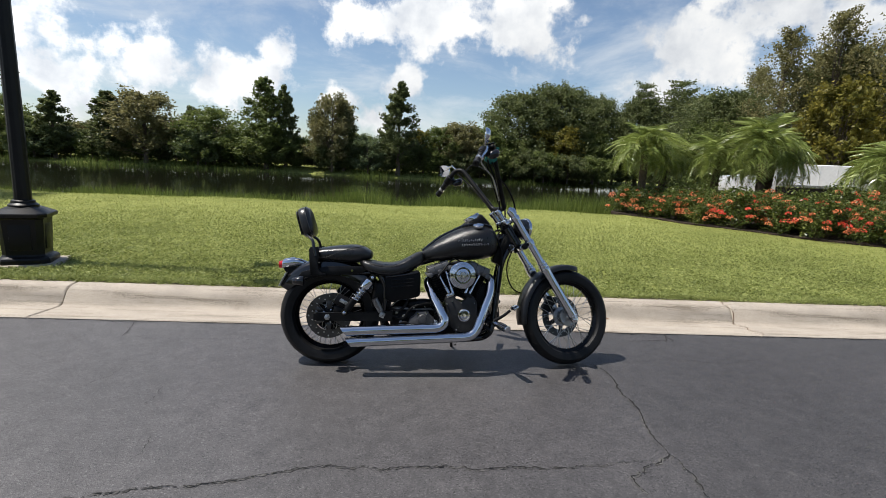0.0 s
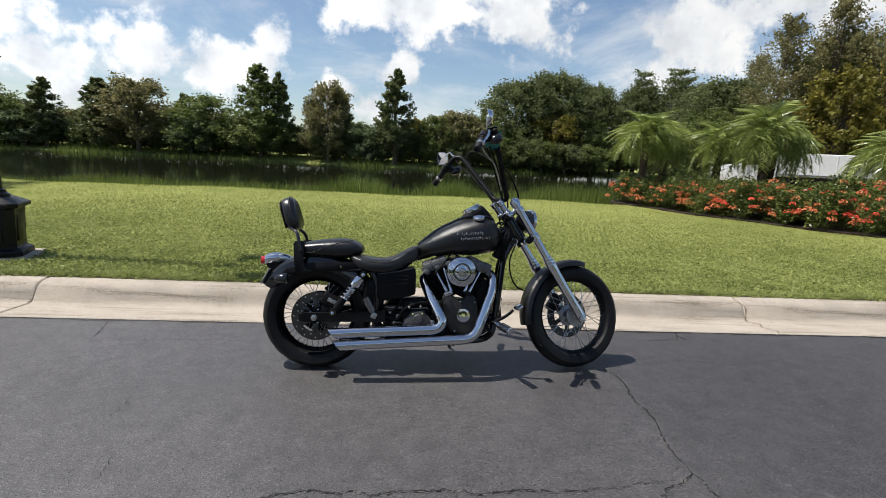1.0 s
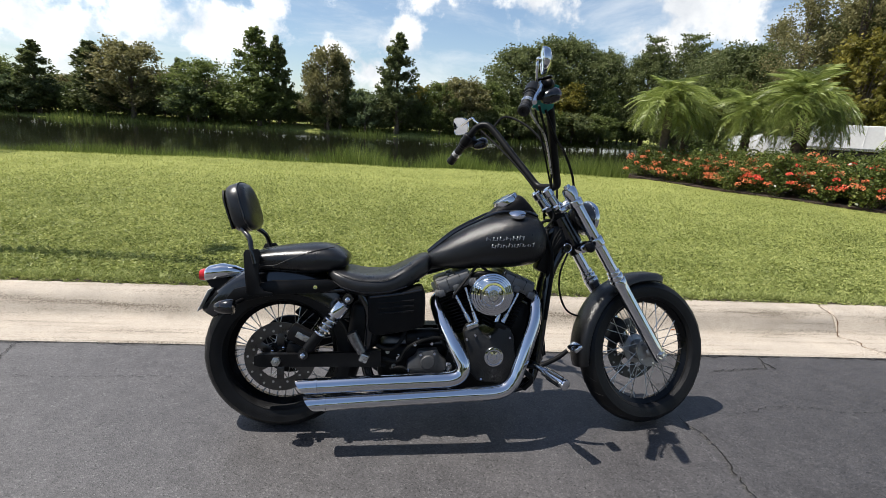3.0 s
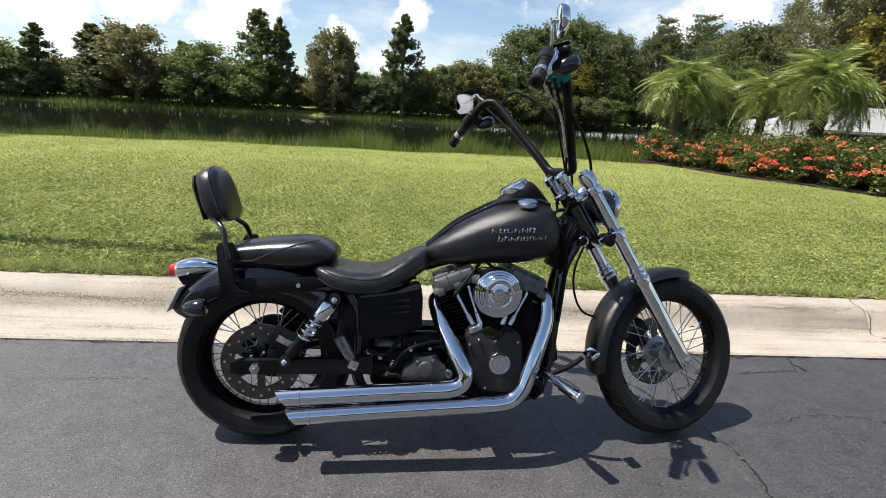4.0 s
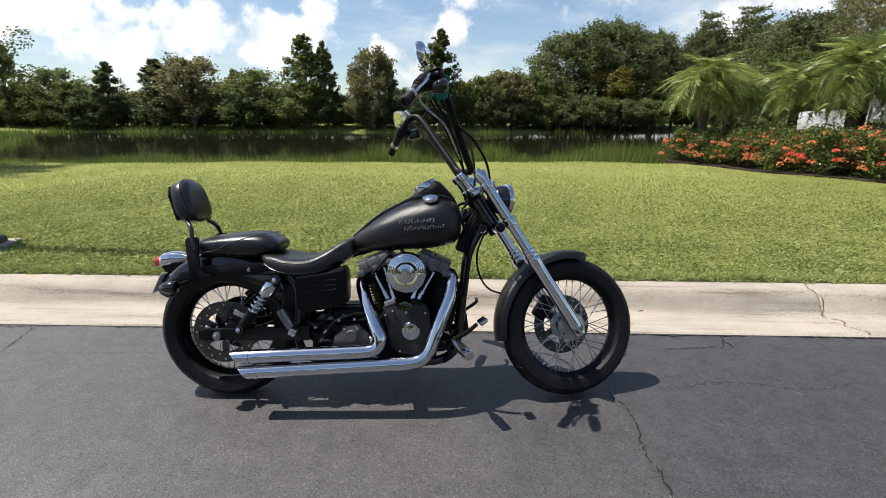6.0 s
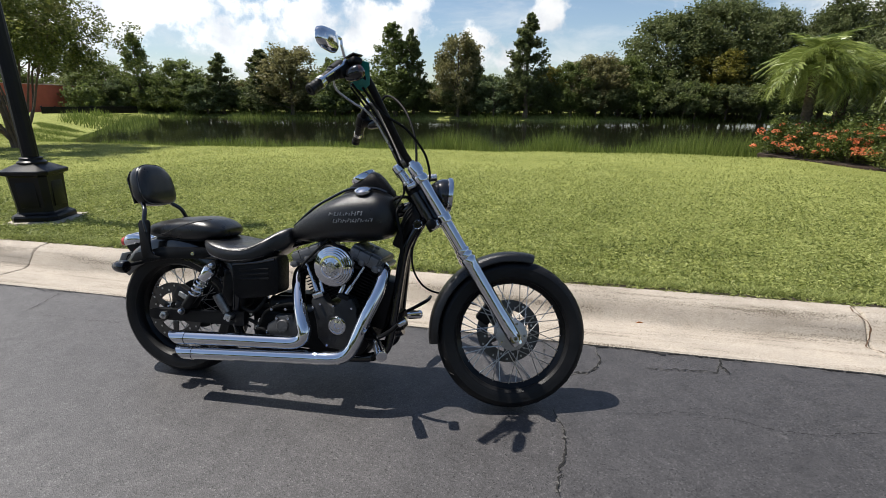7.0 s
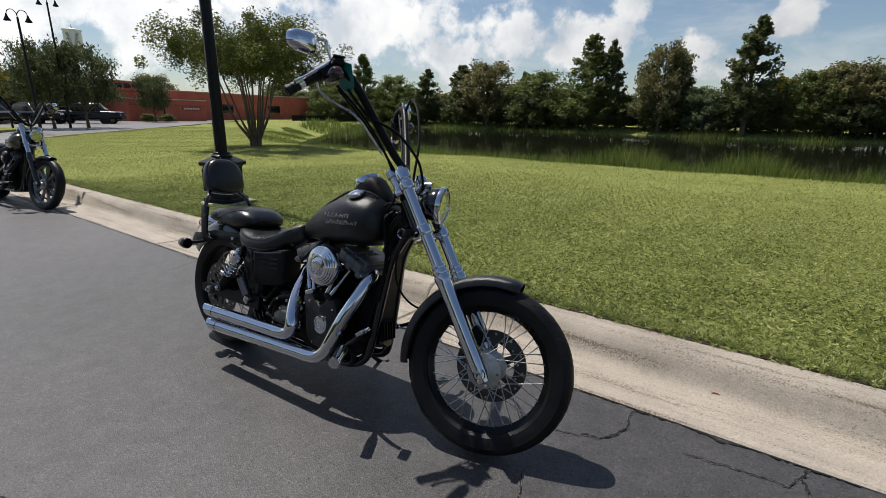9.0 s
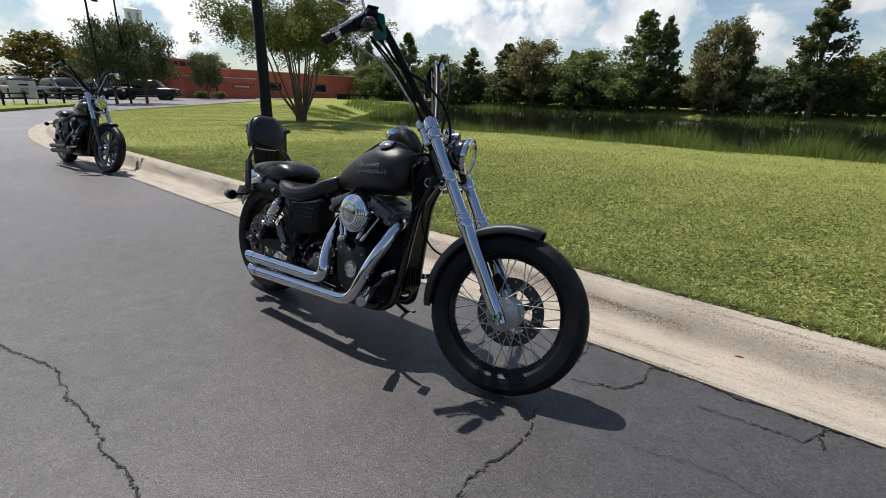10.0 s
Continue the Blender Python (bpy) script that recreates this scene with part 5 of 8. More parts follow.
    # seam trim over the tank
    for s in (-1, 1):
        seam = tube([(-0.21, 0.02 * s, 0.775), (-0.10, 0.040 * s, 0.866), (0.0, 0.055 * s, 0.922), (0.09, 0.066 * s, 0.960), (0.2, 0.075 * s, 0.966), (0.255, 0.066 * s, 0.95)], 0.006, 8, 5)
        part("tank_trim", seam, BLACK_PAINT, tk)
    # maker's badge as plain raised bars, two slanted rows on each flank
    for s in (-1, 1):
        bd = G()
        rnd = random.Random(4)
        for row, (z0, x0, x1, count) in enumerate(((0.848, 0.016, 0.178, 6), (0.820, 0.040, 0.222, 8))):
            for i in range(count):
                x = x0 + (x1 - x0) * (i + 0.5) / count
                zz = z0 + (x - x0) * 0.07
                hw = np.interp(x, [r[0] for r in tank], [r[1] for r in tank])
                b0, t0 = np.interp(x, [r[0] for r in tank], [r[2] for r in tank]), np.interp(x, [r[0] for r in tank], [r[3] for r in tank])
                u = (zz - (b0 + t0) / 2) / ((t0 - b0) / 2)
                e = 2.35 if u > 0 else 2.7
                y = hw * (1 - abs(u) ** e) ** (1 / e)
                w = (x1 - x0) / count * 0.30
                h = 0.0095
                for dx in (-w, w):
                    bd.join(box((x + dx, -s * 0 + s * (y + 0.0005), zz), (w * 0.6, 0.004, 2 * h * rnd.uniform(0.75, 1.0)), (s * 12, 14, 0), 0.001, 1))
                bd.join(box((x, s * (y + 0.0005), zz + rnd.choice((-h * 0.7, 0, h * 0.7))), (w * 2.2, 0.003, 0.0032), (s * 12, 14, 0), 0.001, 1))
        part("tank_badge", bd, BADGE_METAL, tk, "raised metal badge as plain bars")

    # seats
    seat = [(-0.625, 0.10, 0.672, 0.700), (-0.60, 0.138, 0.648, 0.710), (-0.55, 0.165, 0.608, 0.708), (-0.47, 0.178, 0.590, 0.696), (-0.38, 0.170, 0.594, 0.702), (-0.31, 0.145, 0.612, 0.736), (-0.255, 0.108, 0.648, 0.768),
            (-0.215, 0.082, 0.68, 0.778), (-0.200, 0.06, 0.70, 0.765)]
    def dished(rows, dish):
        out = []
        for ring in ystations(rows, 3.2, 36, 2.5, 5):
            hw = max(abs(p[1]) for p in ring)
            zt = max(p[2] for p in ring)
            out.append([(x, y, z - (dish * (1 - min(1, abs(y) / (hw * 0.8)) ** 2) if z > zt - 0.05 else 0)) for x, y, z in ring])
        return loft(out)
    st = part("rider_seat", dished(seat, 0.012), LEATHER, bike, "black leather rider seat", 70)
    pil = [(-0.945, 0.085, 0.700, 0.745), (-0.915, 0.110, 0.690, 0.765), (-0.84, 0.122, 0.682, 0.782), (-0.74, 0.130, 0.676, 0.795), (-0.66, 0.132, 0.676, 0.800), (-0.60, 0.124, 0.690, 0.788), (-0.56, 0.10, 0.705, 0.765), (-0.545, 0.07, 0.72, 0.748)]
    ps = part("pillion_seat", loft(ystations(pil, 3.2, 36, 2.5, 5)), LEATHER_SMOOTH, bike, "smooth black pillion seat", 70)
    for s in (-1, 1):
        part("piping", tube([(-0.60, 0.132 * s, 0.697), (-0.54, 0.163 * s, 0.678), (-0.46, 0.172 * s, 0.667), (-0.37, 0.163 * s, 0.675), (-0.30, 0.130 * s, 0.708), (-0.25, 0.10 * s, 0.738)], 0.0016, 6, 6), THREAD, st)
        part("piping", tube([(-0.60, 0.130 * s, 0.657), (-0.55, 0.160 * s, 0.634), (-0.47, 0.173 * s, 0.620), (-0.38, 0.166 * s, 0.624), (-0.30, 0.138 * s, 0.642)], 0.003, 6, 6), BLACK_PAINT, st)
        part("piping", tube([(-0.92, 0.108 * s, 0.716), (-0.84, 0.122 * s, 0.712), (-0.77, 0.128 * s, 0.742), (-0.68, 0.118 * s, 0.775), (-0.60, 0.085 * s, 0.792)], 0.002, 6, 6), THREAD, ps)

    # rear mudguard, tail
    rg = part("rear_fender", fender(rear_m, 0.352, 0.098, 26, 150, 28, 0.022, 0.045), BLACK_PAINT, bike, "gloss black rear mudguard")
    for s in (-1, 1):
        strut = extrude_outline([(-1.02, 0.575), (-0.99, 0.615), (-0.84, 0.652), (-0.62, 0.662), (-0.56, 0.64), (-0.62, 0.61), (-0.84, 0.592), (-0.97, 0.56)], 0.014, pose(0, 0.118 * s, 0), 0.003)
        part("fender_strut", strut, BLACK_SATIN, rg, "black mudguard strut")
        for x, z in ((-0.885, 0.618), (-0.67, 0.630)):
            part("strut_bolt", bolt((x, 0.126 * s, z), (0, s, 0), 0.010, 0.010), CHROME, rg)
        # rear turn signal on a stalk
        c = Vector((-0.985, 0.205 * s, 0.560))
        ts = part("rear_turn_signal", lathe([(0.0, -0.052), (0.014, -0.048), (0.025, -0.030), (0.030, -0.004), (0.030, 0.016), (0.026, 0.022), (0, 0.024)], 22, axis_to(c, (-1, 0, -0.02)) @ pose(0, 0, 0.0, 180)), BLACK_PAINT, bike, "black bullet turn signal")
        part("lens", lathe([(0.027, 0.0), (0.022, 0.010), (0.01, 0.016), (0, 0.017)], 18, axis_to(c - Vector((0.022, 0, 0)), (-1, 0, 0))), AMBER_LENS, ts)
        part("signal_stem", tube([c, c + Vector((0.03, -0.09 * s, 0.012))], 0.009, 10), BLACK_SATIN, ts)
    tl = part("tail_lamp", loft([superring(x, 0, z, w, h, 2.6, 24) for x, z, w, h in ((-1.135, 0.655, 0.040, 0.028), (-1.12, 0.660, 0.047, 0.034), (-1.07, 0.668, 0.046, 0.034), (-1.02, 0.668, 0.036, 0.024), (-0.975, 0.662, 0.02, 0.012))]), CHROME, bike,
              "chrome tail lamp housing")
    part("lens", loft([superring(x, 0, z, w, h, 2.6, 24) for x, z, w, h in ((-1.165, 0.648, 0.020, 0.014), (-1.158, 0.650, 0.034, 0.024), (-1.136, 0.654, 0.0385, 0.027))]), RED_LENS, tl, "red tail lamp lens")
    part("lamp_bracket", extrude_outline([(-1.13, 0.63), (-1.05, 0.645), (-1.03, 0.60), (-1.09, 0.57)], 0.06), BLACK_SATIN, tl)
    pm = pose(-1.120, 0, 0.556, 0, 26, 0)
    pl = part("plate_holder", box((0.004, 0, 0.01), (0.006, 0.11, 0.06), bevel=0.002).moved(pm), BLACK_SATIN, bike)
    part("number_plate", box((-0.003, 0, 0), (0.003, 0.178, 0.10), bevel=0.001).moved(pm), WHITE_PLATE, pl, "number plate with plain bars")
    bars = G()
    for i in range(6):
        bars.join(box((-0.0055, -0.065 + i * 0.026, 0), (0.001, 0.014, 0.045), bevel=0), pm)
    part("plate_bar", bars, BLACK_SATIN, pl)

    # backrest
    if backrest:
        bm_ = pose(-0.955, 0, 0.845, 0, -17, 0)
        secs = []
        n = 34
        def arch(k, x):
            out = []
            for i in range(n):
                a = 2 * math.pi * i / n
                c, s = math.cos(a), math.sin(a)
                y = 0.112 * math.copysign(abs(c) ** (2 / 3.0), c) * k * (1.0 + (0.02 if s < 0 else -0.05 * s))
                z = 0.098 + 0.102 * math.copysign(abs(s) ** (2 / (2.3 if s > 0 else 4)), s) * k
                out.append((x, y, z))
            return out
        for x, k in ((-0.038, 0.80), (-0.034, 0.93), (-0.020, 0.99), (0.004, 1.0), (0.020, 0.97), (0.033, 0.88), (0.040, 0.70), (0.043, 0.35)):
            secs.append(arch(k, x))
        pad = part("backrest_pad", loft(secs).moved(bm_), LEATHER, bike, "padded black backrest", 60)
        part("piping", tube([bm_ @ Vector(p) for p in arch(0.985, 0.017)] + [bm_ @ Vector(arch(0.985, 0.017)[0])], 0.0035, 6), BLACK_PAINT, pad)
        part("backrest_plate", extrude_outline([(-0.10, 0.02), (0.10, 0.02), (0.10, 0.14), (0.07, 0.18), (-0.07, 0.18), (-0.10, 0.14)], 0.006, bm_ @ pose(-0.043, 0, 0, 0, 0, 90)), BLACK_SATIN, pad)
        for s in (-1, 1):
            part("sissy_bar", tube([(-0.905, 0.140 * s, 0.72), (-0.918, 0.138 * s, 0.775), (-0.932, 0.118 * s, 0.82), (-0.972, 0.085 * s, 0.86), (-1.0, 0.08 * s, 0.93)], 0.010, 12, 5), BLACK_PAINT, bike, "black backrest bar")
            pts = [(-0.947, 0.760), (-0.938, 0.776), (-0.892, 0.780), (-0.884, 0.768), (-0.888, 0.68), (-0.884, 0.632), (-0.868, 0.612), (-0.835, 0.606), (-0.838, 0.592), (-0.925, 0.592), (-0.936, 0.606), (-0.942, 0.68)]
            sp = part("side_plate", extrude_outline(pts, 0.009, pose(0, 0.142 * s, 0), 0.002), BLACK_SATIN, bike, "black backrest side plate")

    # swing arm, shocks, caliper
    for s in (-1, 1):
        arm = loft([[(x, s * 0.135 + dy * 0.014, z + dz * h) for dy, dz in ((-1, -1), (1, -1), (1, 1), (-1, 1))] for x, z, h in ((-0.905, 0.328, 0.018), (-0.88, 0.328, 0.026), (-0.75, 0.33, 0.026), (-0.5, 0.335, 0.03), (-0.40, 0.34, 0.034))])
        sa = part("swing_arm", arm, BLACK_SATIN, bike, "black swing arm")
        part("axle_nut", lathe([(0.019, 0), (0.019, 0.016), (0.014, 0.018), (0.009, 0.018), (0.009, 0.03), (0, 0.032)], 6, axis_to((-0.817, 0.149 * s, 0.328), (0, s, 0))), STEEL, sa, "steel axle nut")
        a, b = Vector((-0.535, 0.165 * s, 0.592)), Vector((-0.708, 0.160 * s, 0.362))
        d = (b - a).normalized()
        sh = part("shock_absorber", lathe([(0.017, 0.18), (0.022, 0.185), (0.022, 0.262), (0.012, 0.272), (0.012, 0.285)], 22, axis_to(a, d)), BLACK_SATIN, bike, "rear shock absorber")
        part("shock_cover", lathe([(0.020, 0.018), (0.031, 0.026), (0.033, 0.034), (0.033, 0.075), (0.030, 0.085), (0.018, 0.088)], 26, axis_to(a, d)), CHROME, sh, "chrome shock cover")
        part("coil_spring", spring(a + d * 0.085, a + d * 0.19, 0.0255, 0.005, 4.6), CHROME, sh, "chrome coil spring")
        part("shock_rod", tube([a + d * 0.08, a + d * 0.20], 0.012, 12), STEEL, sh)
        for p in (a, b):
            part("shock_eye", lathe([(0.008, 0.016), (0.020, 0.016), (0.022, 0.010), (0.022, -0.014), (0.0, -0.014)], 20, axis_to(p, (0, s, 0))), BLACK_PAINT, sh)
            part("shock_bolt", lathe([(0.012, 0), (0.012, 0.012), (0.008, 0.017), (0, 0.019)], 12, axis_to(p + Vector((0, 0.014 * s, 0)), (0, s, 0))), CHROME, sh)
    cal = G()
    cal.join(box((-0.715, -0.118, 0.420), (0.13, 0.05, 0.075), (0, 28, 0), 0.018))
    cal.join(box((-0.735, -0.110, 0.36), (0.10, 0.03, 0.06), (0, 10, 0), 0.01))
    ca = part("rear_caliper", cal, BLACK_SATIN, bike, "black rear brake caliper")
    part("caliper_badge", box((-0.712, -0.147, 0.425), (0.064, 0.008, 0.024), (0, 28, 0), 0.010, 3), STEEL, ca, "oblong bright caliper badge")
    part("brake_line", tube([(-0.66, -0.125, 0.45), (-0.62, -0.11, 0.50), (-0.56, -0.11, 0.47), (-0.50, -0.12, 0.36), (-0.38, -0.13, 0.30)], 0.005, 8, 6), HOSE, bike)
    part("belt_cover", extrude_outline([(-0.46, 0.36), (-0.46, 0.52), (-0.60, 0.555), (-0.74, 0.53), (-0.80, 0.47), (-0.72, 0.40)], 0.02, pose(0, 0.112, 0), 0.006), BLACK_SATIN, bike, "black belt cover")
    part("belt_guard", box((-0.60, 0.10, 0.42), (0.44, 0.05, 0.012), (0, 3, 0), 0.004), BLACK_SATIN, bike)
    part("rear_pulley", lathe([(0.03, -0.012), (0.128, -0.014), (0.131, -0.010), (0.131, 0.010), (0.128, 0.014), (0.03, 0.012)], 40, pose(-0.815, 0.10, 0.326, 90), closed=True), BLACK_SATIN, bike)
    # chrome passenger peg, folded up
    pg = part("passenger_peg", tube([(-0.476, -0.165, 0.372), (-0.497, -0.170, 0.412), (-0.518, -0.175, 0.455)], [0.018, 0.021, 0.021], 16, 0), BADGE_METAL, bike, "folded dark metal passenger peg")
    part("peg_clevis", box((-0.467, -0.160, 0.350), (0.035, 0.04, 0.035), (0, 25, 0), 0.006), STEEL, pg)
    pgl = part("passenger_peg", tube([(-0.470, 0.165, 0.362), (-0.522, 0.175, 0.458)], 0.0175, 16), CHROME, bike, "folded chrome passenger peg")

    # engine
    eng = part("crankcase", loft([[(x, y * w, 0.30 + z * h) for x, y, z, w, h in ((0.035 + 0.165 * math.cos(2 * math.pi * k / 28), yy, math.sin(2 * math.pi * k / 28), 1, 0.135) for k in range(28))] for yy in (-0.11, -0.10, 0.10, 0.11)]),
               BLACK_WRINKLE, bike, "black V-twin crankcase")
    crank = Vector((0.035, 0, 0.33))
    for a, nm in ((-22.5, "rear"), (22.5, "front")):
        d = Vector((math.sin(radians(a)), 0, math.cos(radians(a))))
        base, top = crank + d * 0.13, crank + d * 0.275
        cy = part("cylinder", barrel(base, top, 0.088), BLACK_SATIN, bike, "finned black cylinder")
        fin = mesh_of("fin", fin_mesh(0.088), BLACK_SATIN)
        for i in range(10):
            ob = new("fin", fin)
            ob.parent = cy
            ob.matrix_basis = axis_to(base.lerp(top, (i + 0.5) / 10), d)
        head = G()
        hm_ = Matrix.Translation(top) @ Matrix.Rotation(radians(a), 4, "Y")
        for i in range(3):
            head.join(box((0, 0, 0.012 + i * 0.014), (0.17 - 0.006 * i, 0.165, 0.006), bevel=0.002, seg=1))
        head.join(box((0, 0, 0.025), (0.14, 0.13, 0.05), bevel=0.006))
        part("cylinder_head", head.moved(hm_), BLACK_SATIN, cy)
        rk = G()
        rk.join(box((0, 0, 0.063), (0.185, 0.240, 0.022), bevel=0.006))
        rk.join(box((0, 0, 0.088), (0.160, 0.225, 0.034), bevel=0.013, seg=3, taper=0.93))
        rk.join(box((0.0, -0.098, 0.084), (0.14, 0.060, 0.046), bevel=0.008))
        for bx in (-0.068, 0.0, 0.068):
            rk.join(box((bx, -0.116, 0.060), (0.030, 0.030, 0.030), bevel=0.006))
        for bx in (-0.045, 0.045):
            rk.join(box((bx, -0.03, 0.108), (0.058, 0.135, 0.014), bevel=0.005))
        for by in (-0.09, -0.03, 0.04):
            rk.join(box((0.0, by, 0.107), (0.022, 0.016, 0.012), bevel=0.004))
        part("rocker_cover", rk.moved(hm_), GREY_CAST, cy, "grey cast rocker cover")
        for bx in (-0.085, 0.085):
            part("cover_seam", box((bx * 0.32, -0.113, 0.088), (0.004, 0.03, 0.04), bevel=0).moved(hm_), DARK, cy)
            part("cover_bolt", bolt(hm_ @ Vector((bx, -0.122, 0.064)), hm_.to_3x3() @ Vector((0, -1, 0)), 0.006), STEEL, cy)
            part("cover_bolt", bolt(hm_ @ Vector((bx * 0.8, -0.098, 0.10)), hm_.to_3x3() @ Vector((0, -0.5, 1)), 0.007), STEEL, cy)
        # pushrod tubes
        for k in (-1, 1):
            p0 = Vector((0.035 + (0.055 if a > 0 else -0.055) * 1.0 + k * 0.014, -0.150, 0.500))
            p1 = hm_ @ Vector((k * 0.026 + (0.01 if a < 0 else -0.01), -0.118, 0.045))
            dd = p1 - p0
            part("pushrod_tube", tube([p0, p0 + dd * 0.3, p0 + dd * 0.32, p0 + dd], [0.0105, 0.0105, 0.0072, 0.0072], 14, 0), CHROME, cy, "chrome pushrod tube")
        # lifter block
        part("lifter_block", box((0.035 + (0.060 if a > 0 else -0.060), -0.144, 0.487), (0.054, 0.045, 0.024), (0, a, 0), 0.007), CHROME_DULL if a < 0 else BLACK_SATIN, cy)
        part("spark_plug_wire", tube([hm_ @ Vector((0, -0.09, 0.03)), hm_ @ Vector((-0.02, -0.15, 0.04)), (0.0, -0.10, 0.74)], 0.006, 8, 5), HOSE, cy)
    # cam cover with round timer cover
    cc = [(-0.060, 0.455), (-0.050, 0.478), (0.0, 0.488), (0.020, 0.455), (0.050, 0.440), (0.078, 0.462), (0.085, 0.488), (0.135, 0.480), (0.155, 0.44), (0.165, 0.34), (0.158, 0.265), (0.10, 0.240), (0.01, 0.248), (-0.028, 0.29), (-0.035, 0.36)]
    cam_cover = part("cam_cover", extrude_outline(cc, 0.06, pose(0, -0.135, 0), 0.010), CAM_GREY, bike, "dark grey wrinkle-coated cam cover")
    tm = axis_to((0.070, -0.165, 0.357), RIGHT)
    part("timer_cover", lathe([(0.042, -0.006), (0.043, 0.004), (0.040, 0.009), (0.034, 0.010), (0.033, 0.006), (0.028, 0.006), (0.026, 0.009), (0.014, 0.010), (0.012, 0.007), (0, 0.007)], 40, tm), CHROME, cam_cover, "round chrome timer cover")
    for x, z in ((-0.012, 0.448), (-0.046, 0.430), (0.135, 0.44), (0.14, 0.275), (0.02, 0.262), (0.05, 0.445)):
        part("cover_bolt", bolt((x, -0.165, z), RIGHT, 0.006), CHROME, cam_cover)
    # air cleaner
    am = axis_to((0.050, -0.100, 0.622), RIGHT) @ Matrix.Diagonal((0.95, 0.95, 1, 1))
    ac = part("air_cleaner", lathe([(0.060, 0.020), (0.074, 0.026), (0.078, 0.046), (0.092, 0.050), (0.0955, 0.054), (0.0955, 0.068), (0.092, 0.073), (0.086, 0.0745), (0.0835, 0.0795), (0.077, 0.081), (0.0745, 0.0855), (0.068, 0.087), (0.0655, 0.0915), (0.058, 0.093), (0.0555, 0.0965),
                                    (0.047, 0.0965), (0.0445, 0.094), (0.041, 0.0945), (0.025, 0.0985), (0.023, 0.096), (0.0, 0.096)], 56, am), CHROME if backrest else BLACK_SATIN, bike, "stepped round chrome air cleaner" if backrest else "black round air cleaner")
    for i in range(20):
        a = 2 * math.pi * i / 20
        if abs(math.sin(a)) < 0.93:
            part("cover_mark", box((0.035 * math.cos(a), 0.035 * math.sin(a), 0.0962), (0.008, 0.004, 0.0022), (0, 0, math.degrees(a)), 0.0008, 1).moved(am), BADGE_METAL, ac)
    part("air_cleaner_medallion", lathe([(0.022, 0.0955), (0.021, 0.0995), (0.0, 0.1005)], 28, am), CHROME_DULL, ac)
    for i in range(3):
        part("cover_screw", bolt(am @ Vector((0.034 * math.cos(2.1 * i + 0.5), 0.034 * math.sin(2.1 * i + 0.5), 0.096)), RIGHT, 0.0045), STEEL, ac)
    part("breather", tube([(-0.03, -0.09, 0.68), (0.0, -0.12, 0.70), (0.06, -0.12, 0.70), (0.10, -0.09, 0.68)], 0.012, 10, 4), BLACK_SATIN, ac)
    part("carburettor", box((0.03, -0.06, 0.60), (0.09, 0.12, 0.10), bevel=0.015), BLACK_SATIN, bike)
    # gearbox and covers
    gb = part("gearbox", box((-0.265, 0.02, 0.295), (0.30, 0.17, 0.16), bevel=0.03, seg=3), BLACK_SATIN, bike, "black gearbox")
    gc = [(-0.298, 0.275), (-0.288, 0.325), (-0.255, 0.345), (-0.245, 0.372), (-0.165, 0.378), (-0.155, 0.352), (-0.125, 0.33), (-0.118, 0.275)]
    gbc = part("gearbox_cover", extrude_outline(gc, 0.05, pose(0, -0.118, 0), 0.010), CAST_DARK, gb, "grey clutch release cover")
    for x, z in ((-0.235, 0.358), (-0.178, 0.362), (-0.285, 0.29), (-0.13, 0.29), (-0.26, 0.40), (-0.19, 0.405), (-0.10, 0.36)):
        part("cover_bolt", bolt((x, -0.143, z), RIGHT, 0.008, 0.008), CHROME, gb)
    part("oil_filter", lathe([(0.0, 0.0), (0.037, 0.002), (0.038, 0.010), (0.038, 0.075), (0.034, 0.082)], 26, axis_to((0.245, 0.0, 0.30), (0.35, 0, 0.1))), BLACK_PAINT, bike, "black oil filter")
    part("primary_cover", loft([[(x0 + r * math.cos(2 * math.pi * k / 30) + (0.22 if math.cos(2 * math.pi * k / 30) > 0 else -0.22), y, 0.31 + 0.11 * math.sin(2 * math.pi * k / 30)) for k in range(30)] for x0, r, y in ((-0.10, 0.10, 0.10), (-0.10, 0.11, 0.16), (-0.10, 0.085, 0.185))]),
         BLACK_WRINKLE, bike, "black primary cover")
    bc = [(-0.462, 0.606), (-0.34, 0.622), (-0.232, 0.645), (-0.222, 0.60), (-0.222, 0.475), (-0.30, 0.452), (-0.42, 0.432), (-0.455, 0.45)]
    bcov = part("battery_cover", extrude_outline(bc, 0.11, pose(0, -0.095, 0), 0.016), BLACK_WRINKLE, bike, "black battery side cover")
    for i in range(3):
        part("cover_rib", tube([(-0.415, -0.151, 0.575 - 0.022 * i), (-0.27, -0.151, 0.588 - 0.022 * i)], 0.0045, 8), BLACK_SATIN, bcov)
    part("cover_band", tube([(-0.45, -0.148, 0.596), (-0.33, -0.15, 0.613), (-0.24, -0.149, 0.632)], 0.006, 8, 4), BLACK_PAINT, bcov)
    part("oil_tank", box((-0.47, -0.075, 0.47), (0.13, 0.10, 0.18), (0, 8, 0), 0.025, 3), BLACK_SATIN, bike, "black oil tank")
    part("rear_splash_plate", box((-0.47, 0, 0.45), (0.03, 0.20, 0.28), (0, -6, 0), 0.008), BLACK_SATIN, bike)
    part("engine_plate", box((-0.09, 0, 0.225), (0.55, 0.18, 0.04), bevel=0.012), BLACK_SATIN, bike)
    part("regulator", box((0.31, 0, 0.36), (0.03, 0.09, 0.09), (0, -8, 0), 0.006), BLACK_SATIN, bike)
